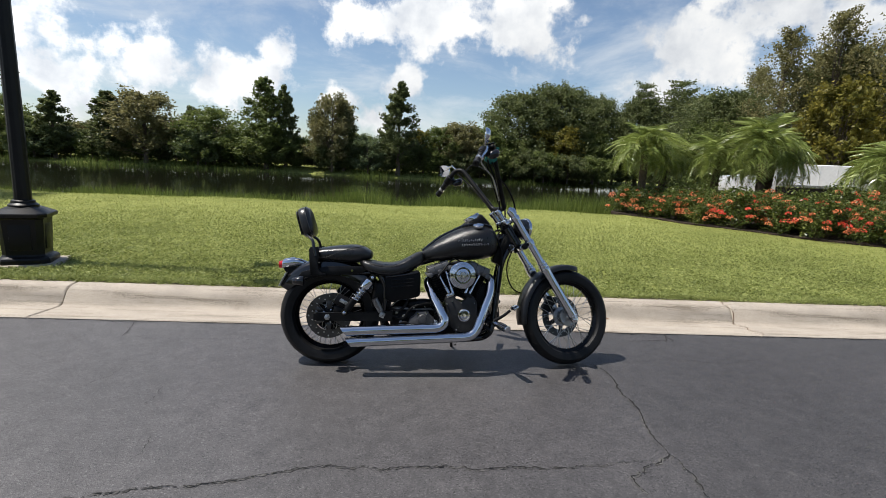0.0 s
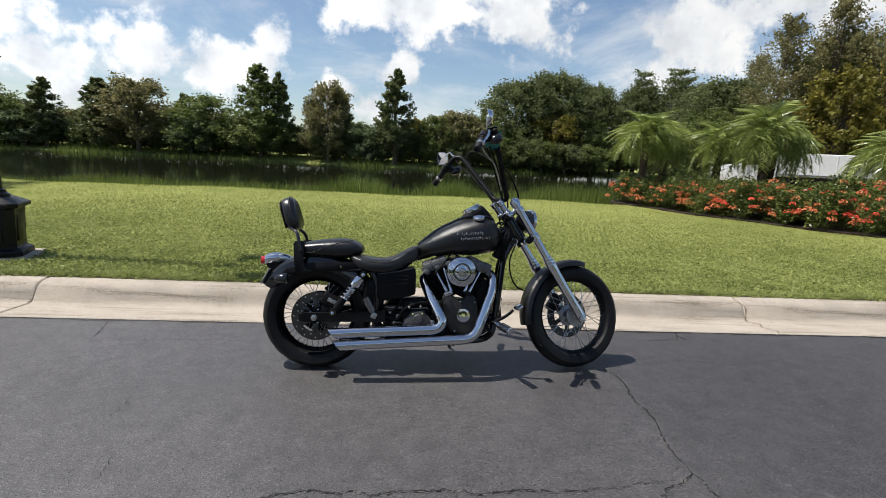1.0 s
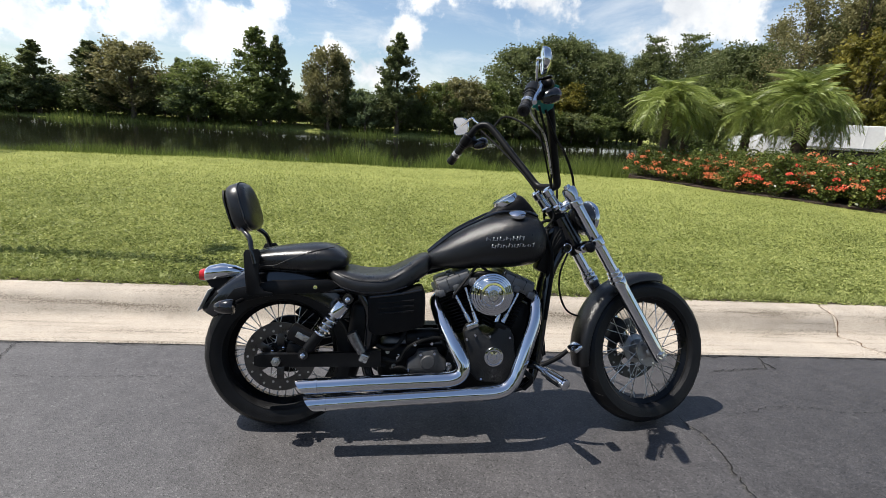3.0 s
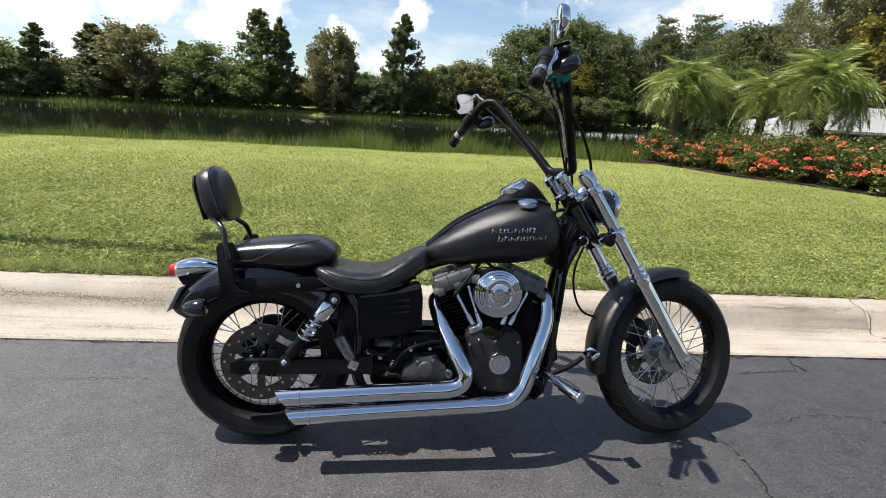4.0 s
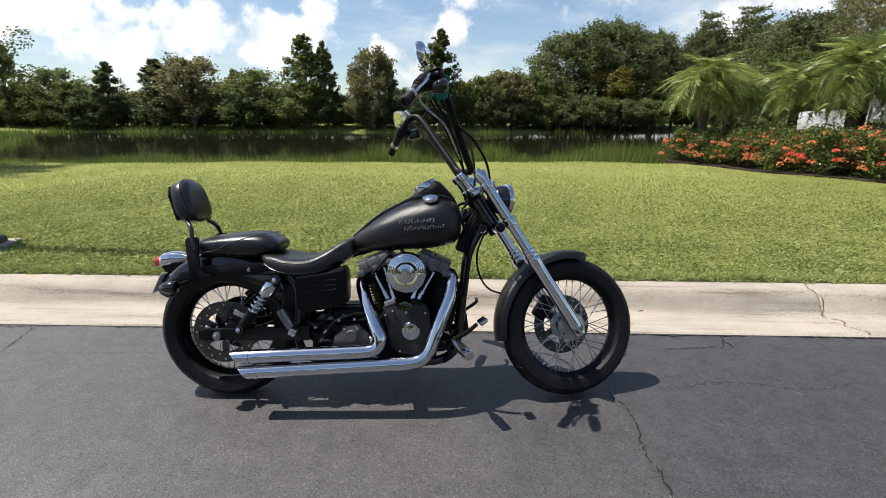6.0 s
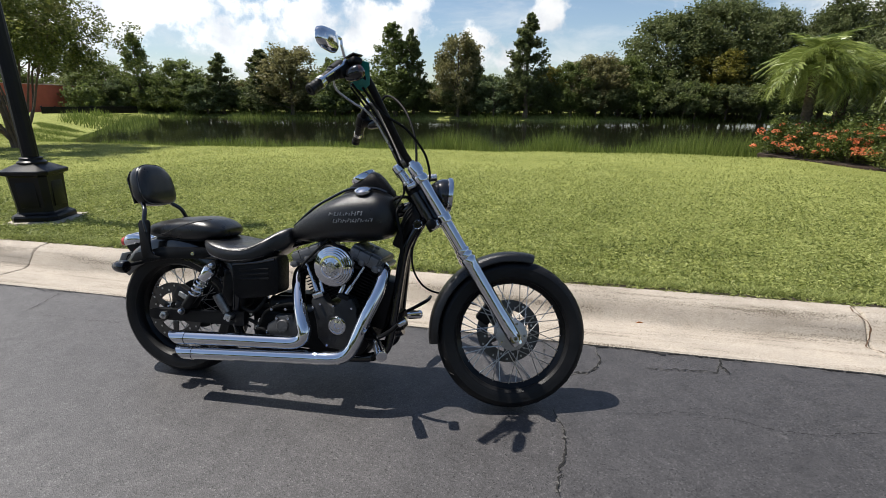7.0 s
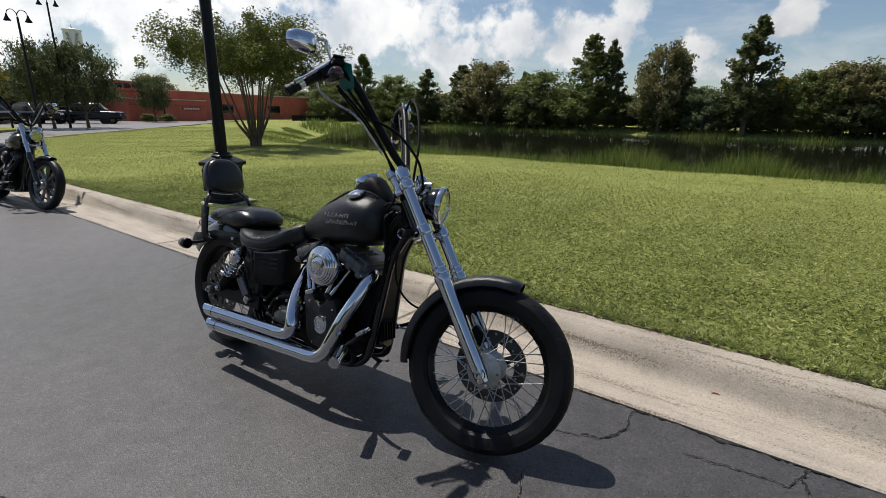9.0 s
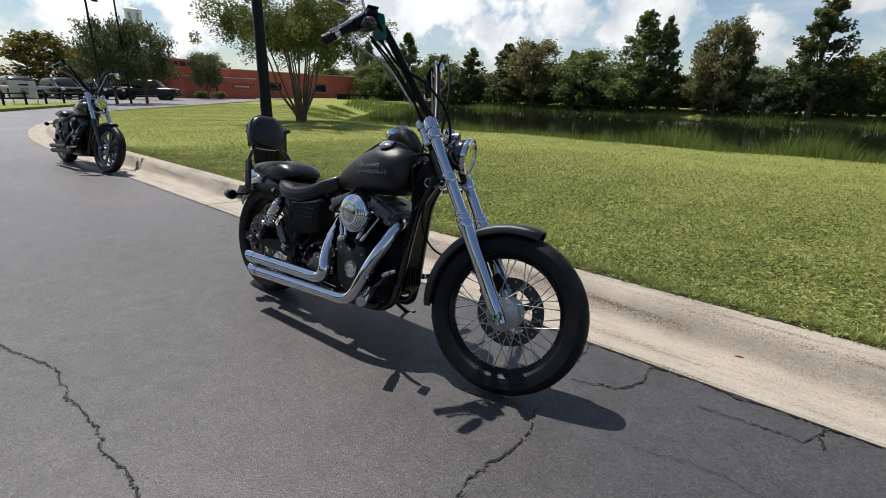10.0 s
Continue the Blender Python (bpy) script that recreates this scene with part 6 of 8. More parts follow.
    for i in range(5):
        part("regulator_fin", box((0.328, -0.036 + 0.018 * i, 0.362), (0.012, 0.005, 0.08), (0, -8, 0), 0.001, 1), BLACK_SATIN, bike)
    part("horn", lathe([(0.0, 0.0), (0.04, 0.004), (0.048, 0.014), (0.045, 0.03), (0.02, 0.036), (0, 0.04)], 28, axis_to((0.03, 0.12, 0.60), (0, 1, 0))), CHROME, bike, "chrome horn cover")
    part("wiring", tube([(0.32, -0.03, 0.90), (0.30, -0.07, 0.86), (0.325, -0.08, 0.78), (0.33, -0.07, 0.66), (0.31, -0.09, 0.5)], 0.008, 8, 6), HOSE, bike)
    part("wiring", tube([(0.36, -0.02, 0.93), (0.30, -0.04, 0.93), (0.26, -0.05, 0.90)], 0.007, 8, 4), HOSE, bike)
    part("key_switch", lathe([(0.026, 0), (0.026, 0.02), (0.02, 0.026), (0.008, 0.026), (0.006, 0.02), (0, 0.02)], 22, axis_to((0.395, -0.050, 0.815), (0.1, -1, 0)) @ Matrix.Diagonal((0.75, 0.75, 0.8, 1))), BLACK_PAINT, bike, "round ignition switch")

    # what fills the space round the gearbox and behind the downtubes
    part("starter_motor", lathe([(0.0, 0), (0.028, 0.002), (0.034, 0.008), (0.034, 0.12), (0.030, 0.13), (0.030, 0.15), (0.0, 0.155)], 24, axis_to((-0.30, -0.075, 0.412), (1, 0, 0.06))), BLACK_SATIN, bike, "black starter motor")
    part("starter_terminal", bolt((-0.245, -0.108, 0.418), RIGHT, 0.007, 0.014), CHROME_DULL, bike)
    for px, pz, rr in ((-0.325, 0.338, 0.014), (-0.345, 0.302, 0.010), (-0.105, 0.385, 0.012), (-0.118, 0.300, 0.020), (-0.372, 0.365, 0.009)):
        part("cover_bolt", bolt((px, -0.128, pz), RIGHT, rr, 0.010), CHROME_DULL if rr > 0.011 else STEEL, bike)
    for pts in ([(-0.40, -0.12, 0.335), (-0.33, -0.135, 0.325), (-0.29, -0.14, 0.385), (-0.20, -0.135, 0.425), (-0.12, -0.12, 0.42)],
                [(-0.42, -0.13, 0.39), (-0.36, -0.14, 0.378), (-0.32, -0.135, 0.41), (-0.30, -0.12, 0.45)],
                [(-0.36, -0.125, 0.29), (-0.31, -0.14, 0.30), (-0.27, -0.13, 0.262)]):
        part("hose", tube(pts, 0.0085, 9, 5), HOSE, bike, "black rubber hose")
    part("clutch_arm_cover", lathe([(0.030, 0), (0.030, 0.012), (0.026, 0.016), (0.010, 0.017), (0, 0.017)], 28, axis_to((-0.205, -0.140, 0.325), RIGHT)), CAST_DARK, gb)
    part("front_engine_mount", box((0.215, 0, 0.445), (0.13, 0.13, 0.24), (0, 14, 0), 0.02, 2), BLACK_SATIN, bike)
    part("downtube_cover", loft([[(x + dx, y, z) for dx, y in ((-0.012, -h), (0.012, -h), (0.012, h), (-0.012, h))] for x, z, h in ((0.392, 0.80, 0.02), (0.338, 0.70, 0.034), (0.312, 0.52, 0.048), (0.288, 0.32, 0.06))]), BLACK_SATIN, bike, "black plate between the downtubes")
    part("wiring_cover", box((0.345, 0, 0.80), (0.075, 0.075, 0.22), (0, 22, 0), 0.014, 2), BLACK_SATIN, bike, "black cover over the wiring below the steering head")
    for k in range(3):
        part("wire_loop", tube([(0.37, -0.045 - 0.006 * k, 0.90 - 0.02 * k), (0.335, -0.062, 0.845 - 0.02 * k), (0.325, -0.058, 0.76 - 0.02 * k), (0.318, -0.045, 0.67)], 0.0045, 8, 4), HOSE, bike)
    part("switch_ring", lathe([(0.019, 0.012), (0.022, 0.016), (0.019, 0.021), (0.016, 0.018)], 24, axis_to((0.395, -0.052, 0.815), (0.1, -1, 0)), closed=True), CHROME, bike)

    # exhausts
    up_pts = [(-0.150, -0.010, 0.580), (-0.168, -0.050, 0.552), (-0.142, -0.112, 0.488), (-0.106, -0.170, 0.420), (-0.078, -0.203, 0.368), (-0.064, -0.215, 0.332), (-0.074, -0.218, 0.300), (-0.112, -0.220, 0.281), (-0.20, -0.222, 0.275), (-0.45, -0.224, 0.264), (-0.685, -0.226, 0.252)]
    lo_pts = [(0.232, -0.030, 0.612), (0.252, -0.080, 0.590), (0.244, -0.135, 0.515), (0.208, -0.175, 0.418), (0.172, -0.197, 0.320), (0.150, -0.205, 0.270), (0.118, -0.210, 0.237), (0.065, -0.214, 0.222), (-0.05, -0.217, 0.216), (-0.35, -0.220, 0.199), (-0.652, -0.224, 0.182)]
    for pts, nm in ((up_pts, "rear cylinder"), (lo_pts, "front cylinder")):
        R = 0.0305
        P = smooth_path(pts, 7)
        g = tube(P, [0.026, 0.031] + [R] * 20, 26, 0, cap=False)
        # slash-cut end and the dark bore inside
        n = 26
        d = (P[-1] - P[-2]).normalized()
        for k in range(n):
            v = Vector(g.v[len(g.v) - n + k])
            off = (v.z - P[-1].z) / R
            g.v[len(g.v) - n + k] = tuple(v + d * (0.02 + 0.022 * off))
        ex = part("exhaust_pipe", g, pipe_mat, bike, ("polished chrome exhaust pipe of the " if backrest else "black exhaust pipe of the ") + nm, 60)
        bore = tube([P[-1] + d * -0.005, P[-1] - d * 0.12], R * 0.93, 26, 0, cap=False)
        part("exhaust_bore", bore, DARK, ex)
        part("end_band", tube([P[-1] - d * 0.045, P[-1] - d * 0.035], R + 0.0022, 26, 0, cap=False), pipe_mat, ex)
        part("clamp", tube([P[2], P[4]], R * 1.0, 20), pipe_mat, ex)

    # controls
    for s in (-1, 1):
        pgp = Vector((0.245, 0.17 * s, 0.326))
        tip = Vector((0.325, 0.325 * s, 0.298))
        pr = part("foot_peg", tube([pgp, pgp.lerp(tip, 0.35), pgp.lerp(tip, 0.36), tip], [0.012, 0.012, 0.019, 0.021], 18, 0), CHROME, bike, "chrome foot peg")
        for i in range(6):
            rm_ = axis_to(pgp.lerp(tip, 0.44), tip - pgp) @ pose(0, 0, 0, 0, 0, 60 * i)
            part("peg_rubber", box((0.0195, 0, 0.045), (0.008, 0.008, 0.07), bevel=0.002, seg=1).moved(rm_), RUBBER, pr)
        part("peg_end", lathe([(0.0225, -0.004), (0.0235, 0.0), (0.0225, 0.006), (0.012, 0.009), (0, 0.009)], 20, axis_to(tip, tip - pgp)), CHROME, pr)
        part("peg_mount", tube([(0.20, 0.10 * s, 0.33), pgp], 0.014, 10), BLACK_SATIN, pr)
    bp_ = part("brake_pedal", tube([(0.205, -0.16, 0.315), (0.26, -0.185, 0.325), (0.325, -0.215, 0.368), (0.365, -0.225, 0.405)], [0.010, 0.010, 0.009], 10, 5), BLACK_SATIN, bike, "brake pedal")
    part("pedal_pad", box((0.388, -0.245, 0.425), (0.04, 0.06, 0.018), (0, -35, 12), 0.006), CHROME, bp_)
    part("shift_lever", tube([(0.205, 0.16, 0.315), (0.28, 0.19, 0.34), (0.385, 0.22, 0.40), (0.395, 0.28, 0.41)], 0.009, 10, 4), BLACK_SATIN, bike, "shift lever")
    part("side_stand", tube([(0.02, 0.13, 0.20), (0.04, 0.24, 0.10), (0.055, 0.315, 0.045), (0.09, 0.33, 0.055)], 0.011, 10, 4), BLACK_SATIN, bike, "side stand lowered to the road")
    part("mount_link", tube([(0.18, -0.11, 0.30), (0.25, -0.13, 0.25), (0.22, -0.12, 0.20)], 0.012, 8, 4), BLACK_SATIN, bike)
    return bike


def stand(bike, x, y, yaw, lean):
    """Set a bike on its stand: its ground line's middle at x, y, leaning to its left."""
    bike.matrix_basis = pose(x, y, 0.0, 0, 0, yaw) @ pose(0, 0, 0, -lean, 0, 0)
    return bike

stand(motorcycle("matte black cruiser with tall handlebar and backrest parked by the kerb", BLACK_DENIM), 0.06, 3.01, 3.5, 9.5)

# ---- the second motorcycle, farther along the kerb ----
other = motorcycle("olive gold cruiser with chrome forks parked farther along the kerb", GREEN_TANK, backrest=False, wire=False, steer=10.0)
stand(other, -6.86, 3.33, 5.5, 8.5)


# ---- street lamps ----
def street_lamp(x, y, z, height, label, plinth=True, turn=0.0):
    lamp = thing("street_lamp", label, "street lamp", "black street lamps")
    if plinth:
        def octagon(h, s, c=0.30):
            a = s * c
            return [(s, a, h), (a, s, h), (-a, s, h), (-s, a, h), (-s, -a, h), (-a, -s, h), (a, -s, h), (s, -a, h)]
        part("plinth", loft([octagon(h, s * 0.80, 0.72) for h, s in ((-0.05, 0.275), (0.05, 0.275), (0.068, 0.262), (0.085, 0.225), (0.10, 0.215), (0.46, 0.235), (0.475, 0.25), (0.485, 0.285), (0.515, 0.290), (0.525, 0.282), (0.56, 0.20), (0.585, 0.14))]), IRON, lamp,
             "flared black iron plinth", 25)
        for k in range(4):
            part("plinth_panel", box((0.178, 0, 0.28), (0.018, 0.18, 0.26), bevel=0.006).moved(pose(0, 0, 0, 0, 0, 90 * k)), IRON, lamp)
        part("collar", lathe([(0.125, 0.575), (0.127, 0.60), (0.11, 0.612), (0.10, 0.62), (0.098, 0.64), (0.085, 0.65)], 28), IRON, lamp)
    flutes = []
    for h, r in ((0.60 if plinth else 0.0, 0.074), (1.2, 0.071), (3.0, 0.062), (height, 0.048)):
        ring = []
        for k in range(48):
            a = 2 * math.pi * k / 48
            rr = r * (1 - 0.05 * (0.5 + 0.5 * math.cos(a * 12)))
            ring.append((rr * math.cos(a), rr * math.sin(a), h))
        flutes.append(ring)
    part("pole", loft(flutes), IRON, lamp, "fluted black pole")
    for s in (-1, 1):
        arm = [(0, 0, height - 0.05), (0, 0.02 * s, height + 0.18), (0, 0.16 * s, height + 0.34), (0, 0.33 * s, height + 0.28), (0, 0.40 * s, height + 0.10)]
        a = part("lamp_arm", tube(arm, 0.018, 10, 6), IRON, lamp)
        part("lamp_bell", lathe([(0.03, 0.12), (0.045, 0.08), (0.05, 0.02), (0.09, -0.06), (0.15, -0.17), (0.155, -0.19), (0.14, -0.185), (0.08, -0.06), (0.0, -0.05)], 24, pose(0, 0.40 * s, height)), IRON, a, "black bell lamp shade")
    lamp.matrix_basis = pose(x, y, z, 0, 0, turn)
    return lamp


street_lamp(-4.27, 4.90, 0.14, 5.25, "black fluted iron street lamp on a concrete pad in the lawn", turn=22)
solid("concrete_pad", box((-4.25, 4.90, 0.105), (0.56, 0.54, 0.09), (0, 0, 22), 0.02), CONCRETE, "small concrete pad under the street lamp", "concrete pad")
street_lamp(-30.0, 9.2, 0.05, 5.45, "black twin-headed street lamp beside the side road", plinth=False, turn=-15)
street_lamp(-36.5, 12.3, 0.05, 7.4, "tall black twin-headed street lamp", plinth=False, turn=-15)
street_lamp(-58.0, 27.5, 0.05, 4.6, "black twin-headed street lamp by the building", plinth=False, turn=-15)

# ---- cracks in the road ----
crack([(1.09, 3.09), (1.14, 2.92), (1.13, 2.67), (1.15, 2.47), (1.10, 2.25), (1.09, 2.12), (1.10, 2.01)], 0.006, 1, 0.028)
crack([(1.10, 2.01), (1.0, 1.93), (0.86, 1.83), (0.86, 1.71)], 0.005, 2, 0.03)
crack([(1.10, 2.01), (1.14, 1.85), (1.13, 1.72), (1.16, 1.5)], 0.005, 3, 0.03)
crack([(-1.9, 1.54), (-1.56, 1.59), (-1.31, 1.65), (-1.08, 1.69), (-0.80, 1.79), (-0.55, 1.83), (-0.17, 1.85), (0.1, 1.85), (0.44, 1.88), (0.81, 1.91), (1.0, 1.93)], 0.0038, 4, 0.02)
crack([(1.02, 3.70), (1.03, 3.56), (1.02, 3.45)], 0.004, 5, 0.02)
crack([(1.32, 3.75), (1.32, 3.55), (1.25, 3.42), (1.09, 3.37)], 0.006, 6, 0.022)
crack([(1.55, 3.55), (1.90, 3.60), (1.97, 3.76)], 0.004, 7, 0.018)
crack([(-2.43, 3.60), (-2.36, 3.42), (-2.32, 3.27)], 0.005, 8)
crack([(-2.21, 3.27), (-1.99, 3.25), (-1.61, 3.28), (-1.26, 3.31)], 0.0025, 9)
crack([(-1.99, 2.81), (-2.0, 2.65), (-2.06, 2.46)], 0.0025, 10)
crack([(-1.62, 2.53), (-1.6, 2.33), (-1.64, 2.29)], 0.0025, 11)
crack([(-1.4, 2.07), (-1.4, 1.95), (-1.4, 1.85)], 0.003, 12)
crack([(-7.0, 2.9), (-6.4, 3.15), (-6.0, 3.2)], 0.004, 13)
crack([(2.6, 3.3), (2.1, 3.15), (1.7, 3.2), (1.35, 3.1)], 0.0025, 14)
crack([(x, kerb_y(x) - 0.004) for x in (-8.0, -5.0, -3.0, -1.4, 0.0)], 0.006, 15)
crack([(x, kerb_y(x) - 0.006) for x in (0.0, 0.7, 1.32, 2.0, 2.6, 4.0, 6.0)], 0.011, 16)
crack([(1.96, 3.76), (1.94, 3.68), (1.97, 3.60)], 0.008, 17, 0.03)


# ---- grass, reeds and fallen leaf ----
def grass_places(n, x0, x1, y0, y1, seed, fade, gaps=0.0):
    rng = np.random.default_rng(seed)
    x = rng.uniform(x0, x1, n)
    y = y0 + (y1 - y0) * rng.uniform(0, 1, n) ** fade
    clump = np.sin(x * 9.1 + np.sin(y * 7.7) * 2) * np.sin(y * 8.3 + np.sin(x * 6.1) * 2)
    tuft = np.sin(x * 71 + 2.2 * np.sin(y * 23)) + np.sin(y * 66 + 2.2 * np.sin(x * 27))
    keep = (kerb_dist(x, y) > 0.575) & (rng.uniform(-1.6, 1, n) < clump + 0.9) & (tuft > rng.uniform(-1.5, 0.2, n) + gaps)
    keep &= ~(np.hypot(x + 4.25, y - 4.90) < 0.31)
    x, y = x[keep], y[keep]
    return np.stack([x, y, lawn_z(x, y) - 0.004], 1), rng


def build_grass():
    base, rng = grass_places(1700000, -8.0, 8.5, 4.0, 11.0, 5, 2.4, 0.5)
    fade = np.clip((11.5 - base[:, 1]) / 5.0, 0, 1) * np.clip((8.0 - np.abs(base[:, 0])) / 2.5, 0, 1)
    base = base[rng.uniform(0, 1, len(base)) < fade]
    n = len(base)
    h = rng.uniform(0.016, 0.046, n)
    lift = rng.uniform(0.002, 0.046, n)
    ob = new("grass", leaves_mesh("grass", base + np.stack([np.zeros(n), np.zeros(n), lift], 1), h, GRASS_BLADE, 6, up=-0.2, aspect=0.22, sides=3))
    tagged(ob, "short broad-bladed lawn grass, sunlit yellow green", "grass", kind="stuff")
    rng = np.random.default_rng(12)
    x = rng.uniform(-9, 8, 34000)
    d = 0.632 + 0.014 * np.sin(x * 5.3) * np.sin(x * 13.1) + np.abs(rng.normal(0, 0.06, len(x)))
    x, y = x + N1.x * d, kerb_y(x) + N1.y * d
    n = len(x)
    ob = new("grass", blades_mesh("grass", np.stack([x, y, np.full(n, 0.14)], 1), rng.uniform(0.02, 0.062, n), rng.uniform(0.004, 0.008, n), rng.uniform(0.3, 1.9, n), GRASS_BLADE, 13))
    tagged(ob, "untrimmed grass hanging over the kerb's edge", "grass", kind="stuff")
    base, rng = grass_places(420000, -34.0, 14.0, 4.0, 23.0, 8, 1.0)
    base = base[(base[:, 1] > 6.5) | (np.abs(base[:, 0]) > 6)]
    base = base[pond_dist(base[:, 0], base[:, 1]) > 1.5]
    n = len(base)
    # same lawn, with the brighter look of sunlit tips painted into its colour
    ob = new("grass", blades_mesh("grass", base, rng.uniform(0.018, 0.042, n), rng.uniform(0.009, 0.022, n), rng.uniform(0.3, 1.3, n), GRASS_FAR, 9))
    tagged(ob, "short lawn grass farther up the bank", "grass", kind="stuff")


def build_reeds():
    rng = np.random.default_rng(21)
    n = 380000
    x = rng.uniform(-40, 26, n)
    y = rng.uniform(13.5, 30, n)
    p = pond_dist(x, y)
    thick = 0.5 + 0.5 * np.sin(x * 1.3 + np.sin(x * 0.47) * 2.0)
    keep = (p < 3.1 + 0.4 * np.sin(x * 0.9)) & (p > -2.4 - 1.6 * thick) & (y < 27) & (rng.uniform(0, 1, n) < 0.35 + 0.65 * thick) & (kerb_dist(x, y) > 2)
    x, y = x[keep], y[keep]
    n = len(x)
    edge = np.clip((3.6 - pond_dist(x, y)) / 1.6, 0.5, 1)
    base = np.stack([x, y, lawn_z(x, y) - 0.02], 1)
    h = rng.uniform(0.45, 1.0, n) * edge * (0.65 + 0.5 * np.interp(np.sin(x * 1.3 + np.sin(x * 0.47) * 2.0), [-1, 1], [0, 1]))
    h = h * np.clip((x + 20) / 16, 0.16, 1.0) * np.where(pond_dist(x, y) < -0.6, 0.75, 1.0)
    ob = new("reeds", blades_mesh("reeds", base, h, rng.uniform(0.014, 0.036, n), rng.uniform(0.05, 0.6, n), REED, 22))
    tagged(ob, "tall green reeds and sedge along the pond's near edge", "reeds", kind="stuff")
    n = 60000
    x = rng.uniform(-66, 40, n)
    y = rng.uniform(30, 78, n)
    p = pond_dist(x, y)
    thick = 0.5 + 0.5 * np.sin(x * 0.33 + np.sin(x * 0.11) * 3.0)
    keep = (p < 3.2) & (p > -0.6 - 3.0 * thick) & (rng.uniform(0, 1, n) < 0.25 + 0.75 * thick)
    x, y, thick = x[keep], y[keep], thick[keep]
    n = len(x)
    base = np.stack([x, y, np.maximum(lawn_z(x, y), WATER_Z - 0.1)], 1)
    ob = new("reeds", blades_mesh("reeds", base, rng.uniform(0.35, 0.75, n) * (0.5 + 0.9 * thick), rng.uniform(0.05, 0.10, n), rng.uniform(0.05, 0.5, n), REED, 23))
    tagged(ob, "green reeds along the far shore of the pond", "reeds", kind="stuff")


def edge_strip(name, d0, d1, z, material, label, category, seed, rough):
    """A ragged strip along the kerb between two distances from the asphalt."""
    rnd = random.Random(seed)
    g = G()
    n = 620
    for i in range(n + 1):
        x = 9.0 - 19.0 * i / n
        p = Vector((x, kerb_y(x), 0))
        a = d0 + rnd.gauss(0, rough)
        b = max(a + 0.004, d1 + rnd.gauss(0, rough) + rough * 1.5 * math.sin(i * 0.21) * math.sin(i * 0.063))
        for d in (a, b):
            g.v.append((p.x + N1.x * d, p.y + N1.y * d, z(d)))
    g.f = [(2 * i, 2 * i + 1, 2 * i + 3, 2 * i + 2) for i in range(n)]
    return solid(name, g, material, label, category, kind="structure")


DIRT = mat("gutter sediment", (0.115, 0.10, 0.082), 0.95, var=0.45, scale=5, bump=0.6, bscale=120, fine=0.45, fscale=55)
SHADED_SOIL = mat("soil darkened as shade", (0.035, 0.025, 0.016), 0.95, var=0.4, scale=20, bump=0.8, bscale=80)
KERB_D, KERB_Z = [p[0] for p in KERB_PROFILE[1:13]], [p[1] for p in KERB_PROFILE[1:13]]


def build_grit():
    """Loose grit and leaf crumbs: thick along the foot of the kerb, thin over the gutter."""
    rng = np.random.default_rng(63)
    n = 28000
    x = rng.uniform(-9.0, 8.0, n)
    d = np.where(rng.uniform(0, 1, n) < 0.78, 0.392 + rng.normal(0, 0.026, n) + 0.014 * np.sin(x * 2.3), rng.uniform(0.02, 0.52, n))
    d = np.clip(d, 0.015, 0.57)
    keep = rng.uniform(0, 1, n) < 0.12 + 0.88 * (0.5 + 0.5 * np.sin(x * 1.1 + np.sin(x * 2.9))) ** 1.5
    x, d = x[keep], d[keep]
    z = np.interp(d, KERB_D, KERB_Z) + 0.002
    py = kerb_y(x)
    c = np.stack([x + N1.x * d, py + N1.y * d, z], 1)
    n = len(c)
    me = leaves_mesh("grit", c, rng.uniform(0.002, 0.0060, n), DIRT, 64, up=0.0, aspect=0.8)
    V = np.empty(n * 12, np.float32)
    me.vertices.foreach_get("co", V)
    V = V.reshape(-1, 4, 3)
    V[:, :, 2] = z[:, None] + (V[:, :, 2] - z[:, None]) * 0.15 + 0.001
    me.vertices.foreach_set("co", V.ravel())
    tagged(new("grit", me), "dark grit and crumbs washed along the gutter", "grit", kind="stuff")


build_grit()
# dark strip behind the kerb: the overhanging grass's shadow painted as soil
edge_strip("shaded_soil_edge", 0.600, 0.655, lambda d: 0.149, SHADED_SOIL, "dark soil strip painting the shade of the overhanging grass", "soil", 62, 0.007)
build_grass()
build_reeds()
RUST = mat("rust-stained hairline crack", (0.10, 0.055, 0.028), 0.9, var=0.4, scale=30)
hair = G()
hair_rnd = random.Random(5)
for i in range(41):
    d = 0.02 + 0.56 * i / 40
    x = 2.86 + 0.03 * math.sin(i * 0.5) + hair_rnd.gauss(0, 0.004) - 0.10 * (d - 0.3)
    z = float(np.interp(d, KERB_D, KERB_Z)) + 0.003
    w = hair_rnd.uniform(0.002, 0.006)
    px, py = x + N1.x * d, kerb_y(x) + N1.y * d
    hair.v += [(px - w, py, z), (px + w, py, z)]
hair.f = [(2 * i, 2 * i + 1, 2 * i + 3, 2 * i + 2) for i in range(40)]
solid("kerb_crack", hair, RUST, "rusty hairline crack across the kerb", "crack", kind="structure")
leaf = extrude_outline([(-0.03, 0), (-0.012, 0.014), (0.012, 0.013), (0.034, 0.002), (0.010, -0.012), (-0.014, -0.011)], 0.002)
solid("fallen_leaf", leaf.moved(pose(1.595, 4.11, 0.004, 4, -3, 12) @ Matrix.Diagonal((0.75, 0.75, 0.75, 1))), LEAF_FALLEN, "dry orange-brown leaf lying in the gutter", "leaf")

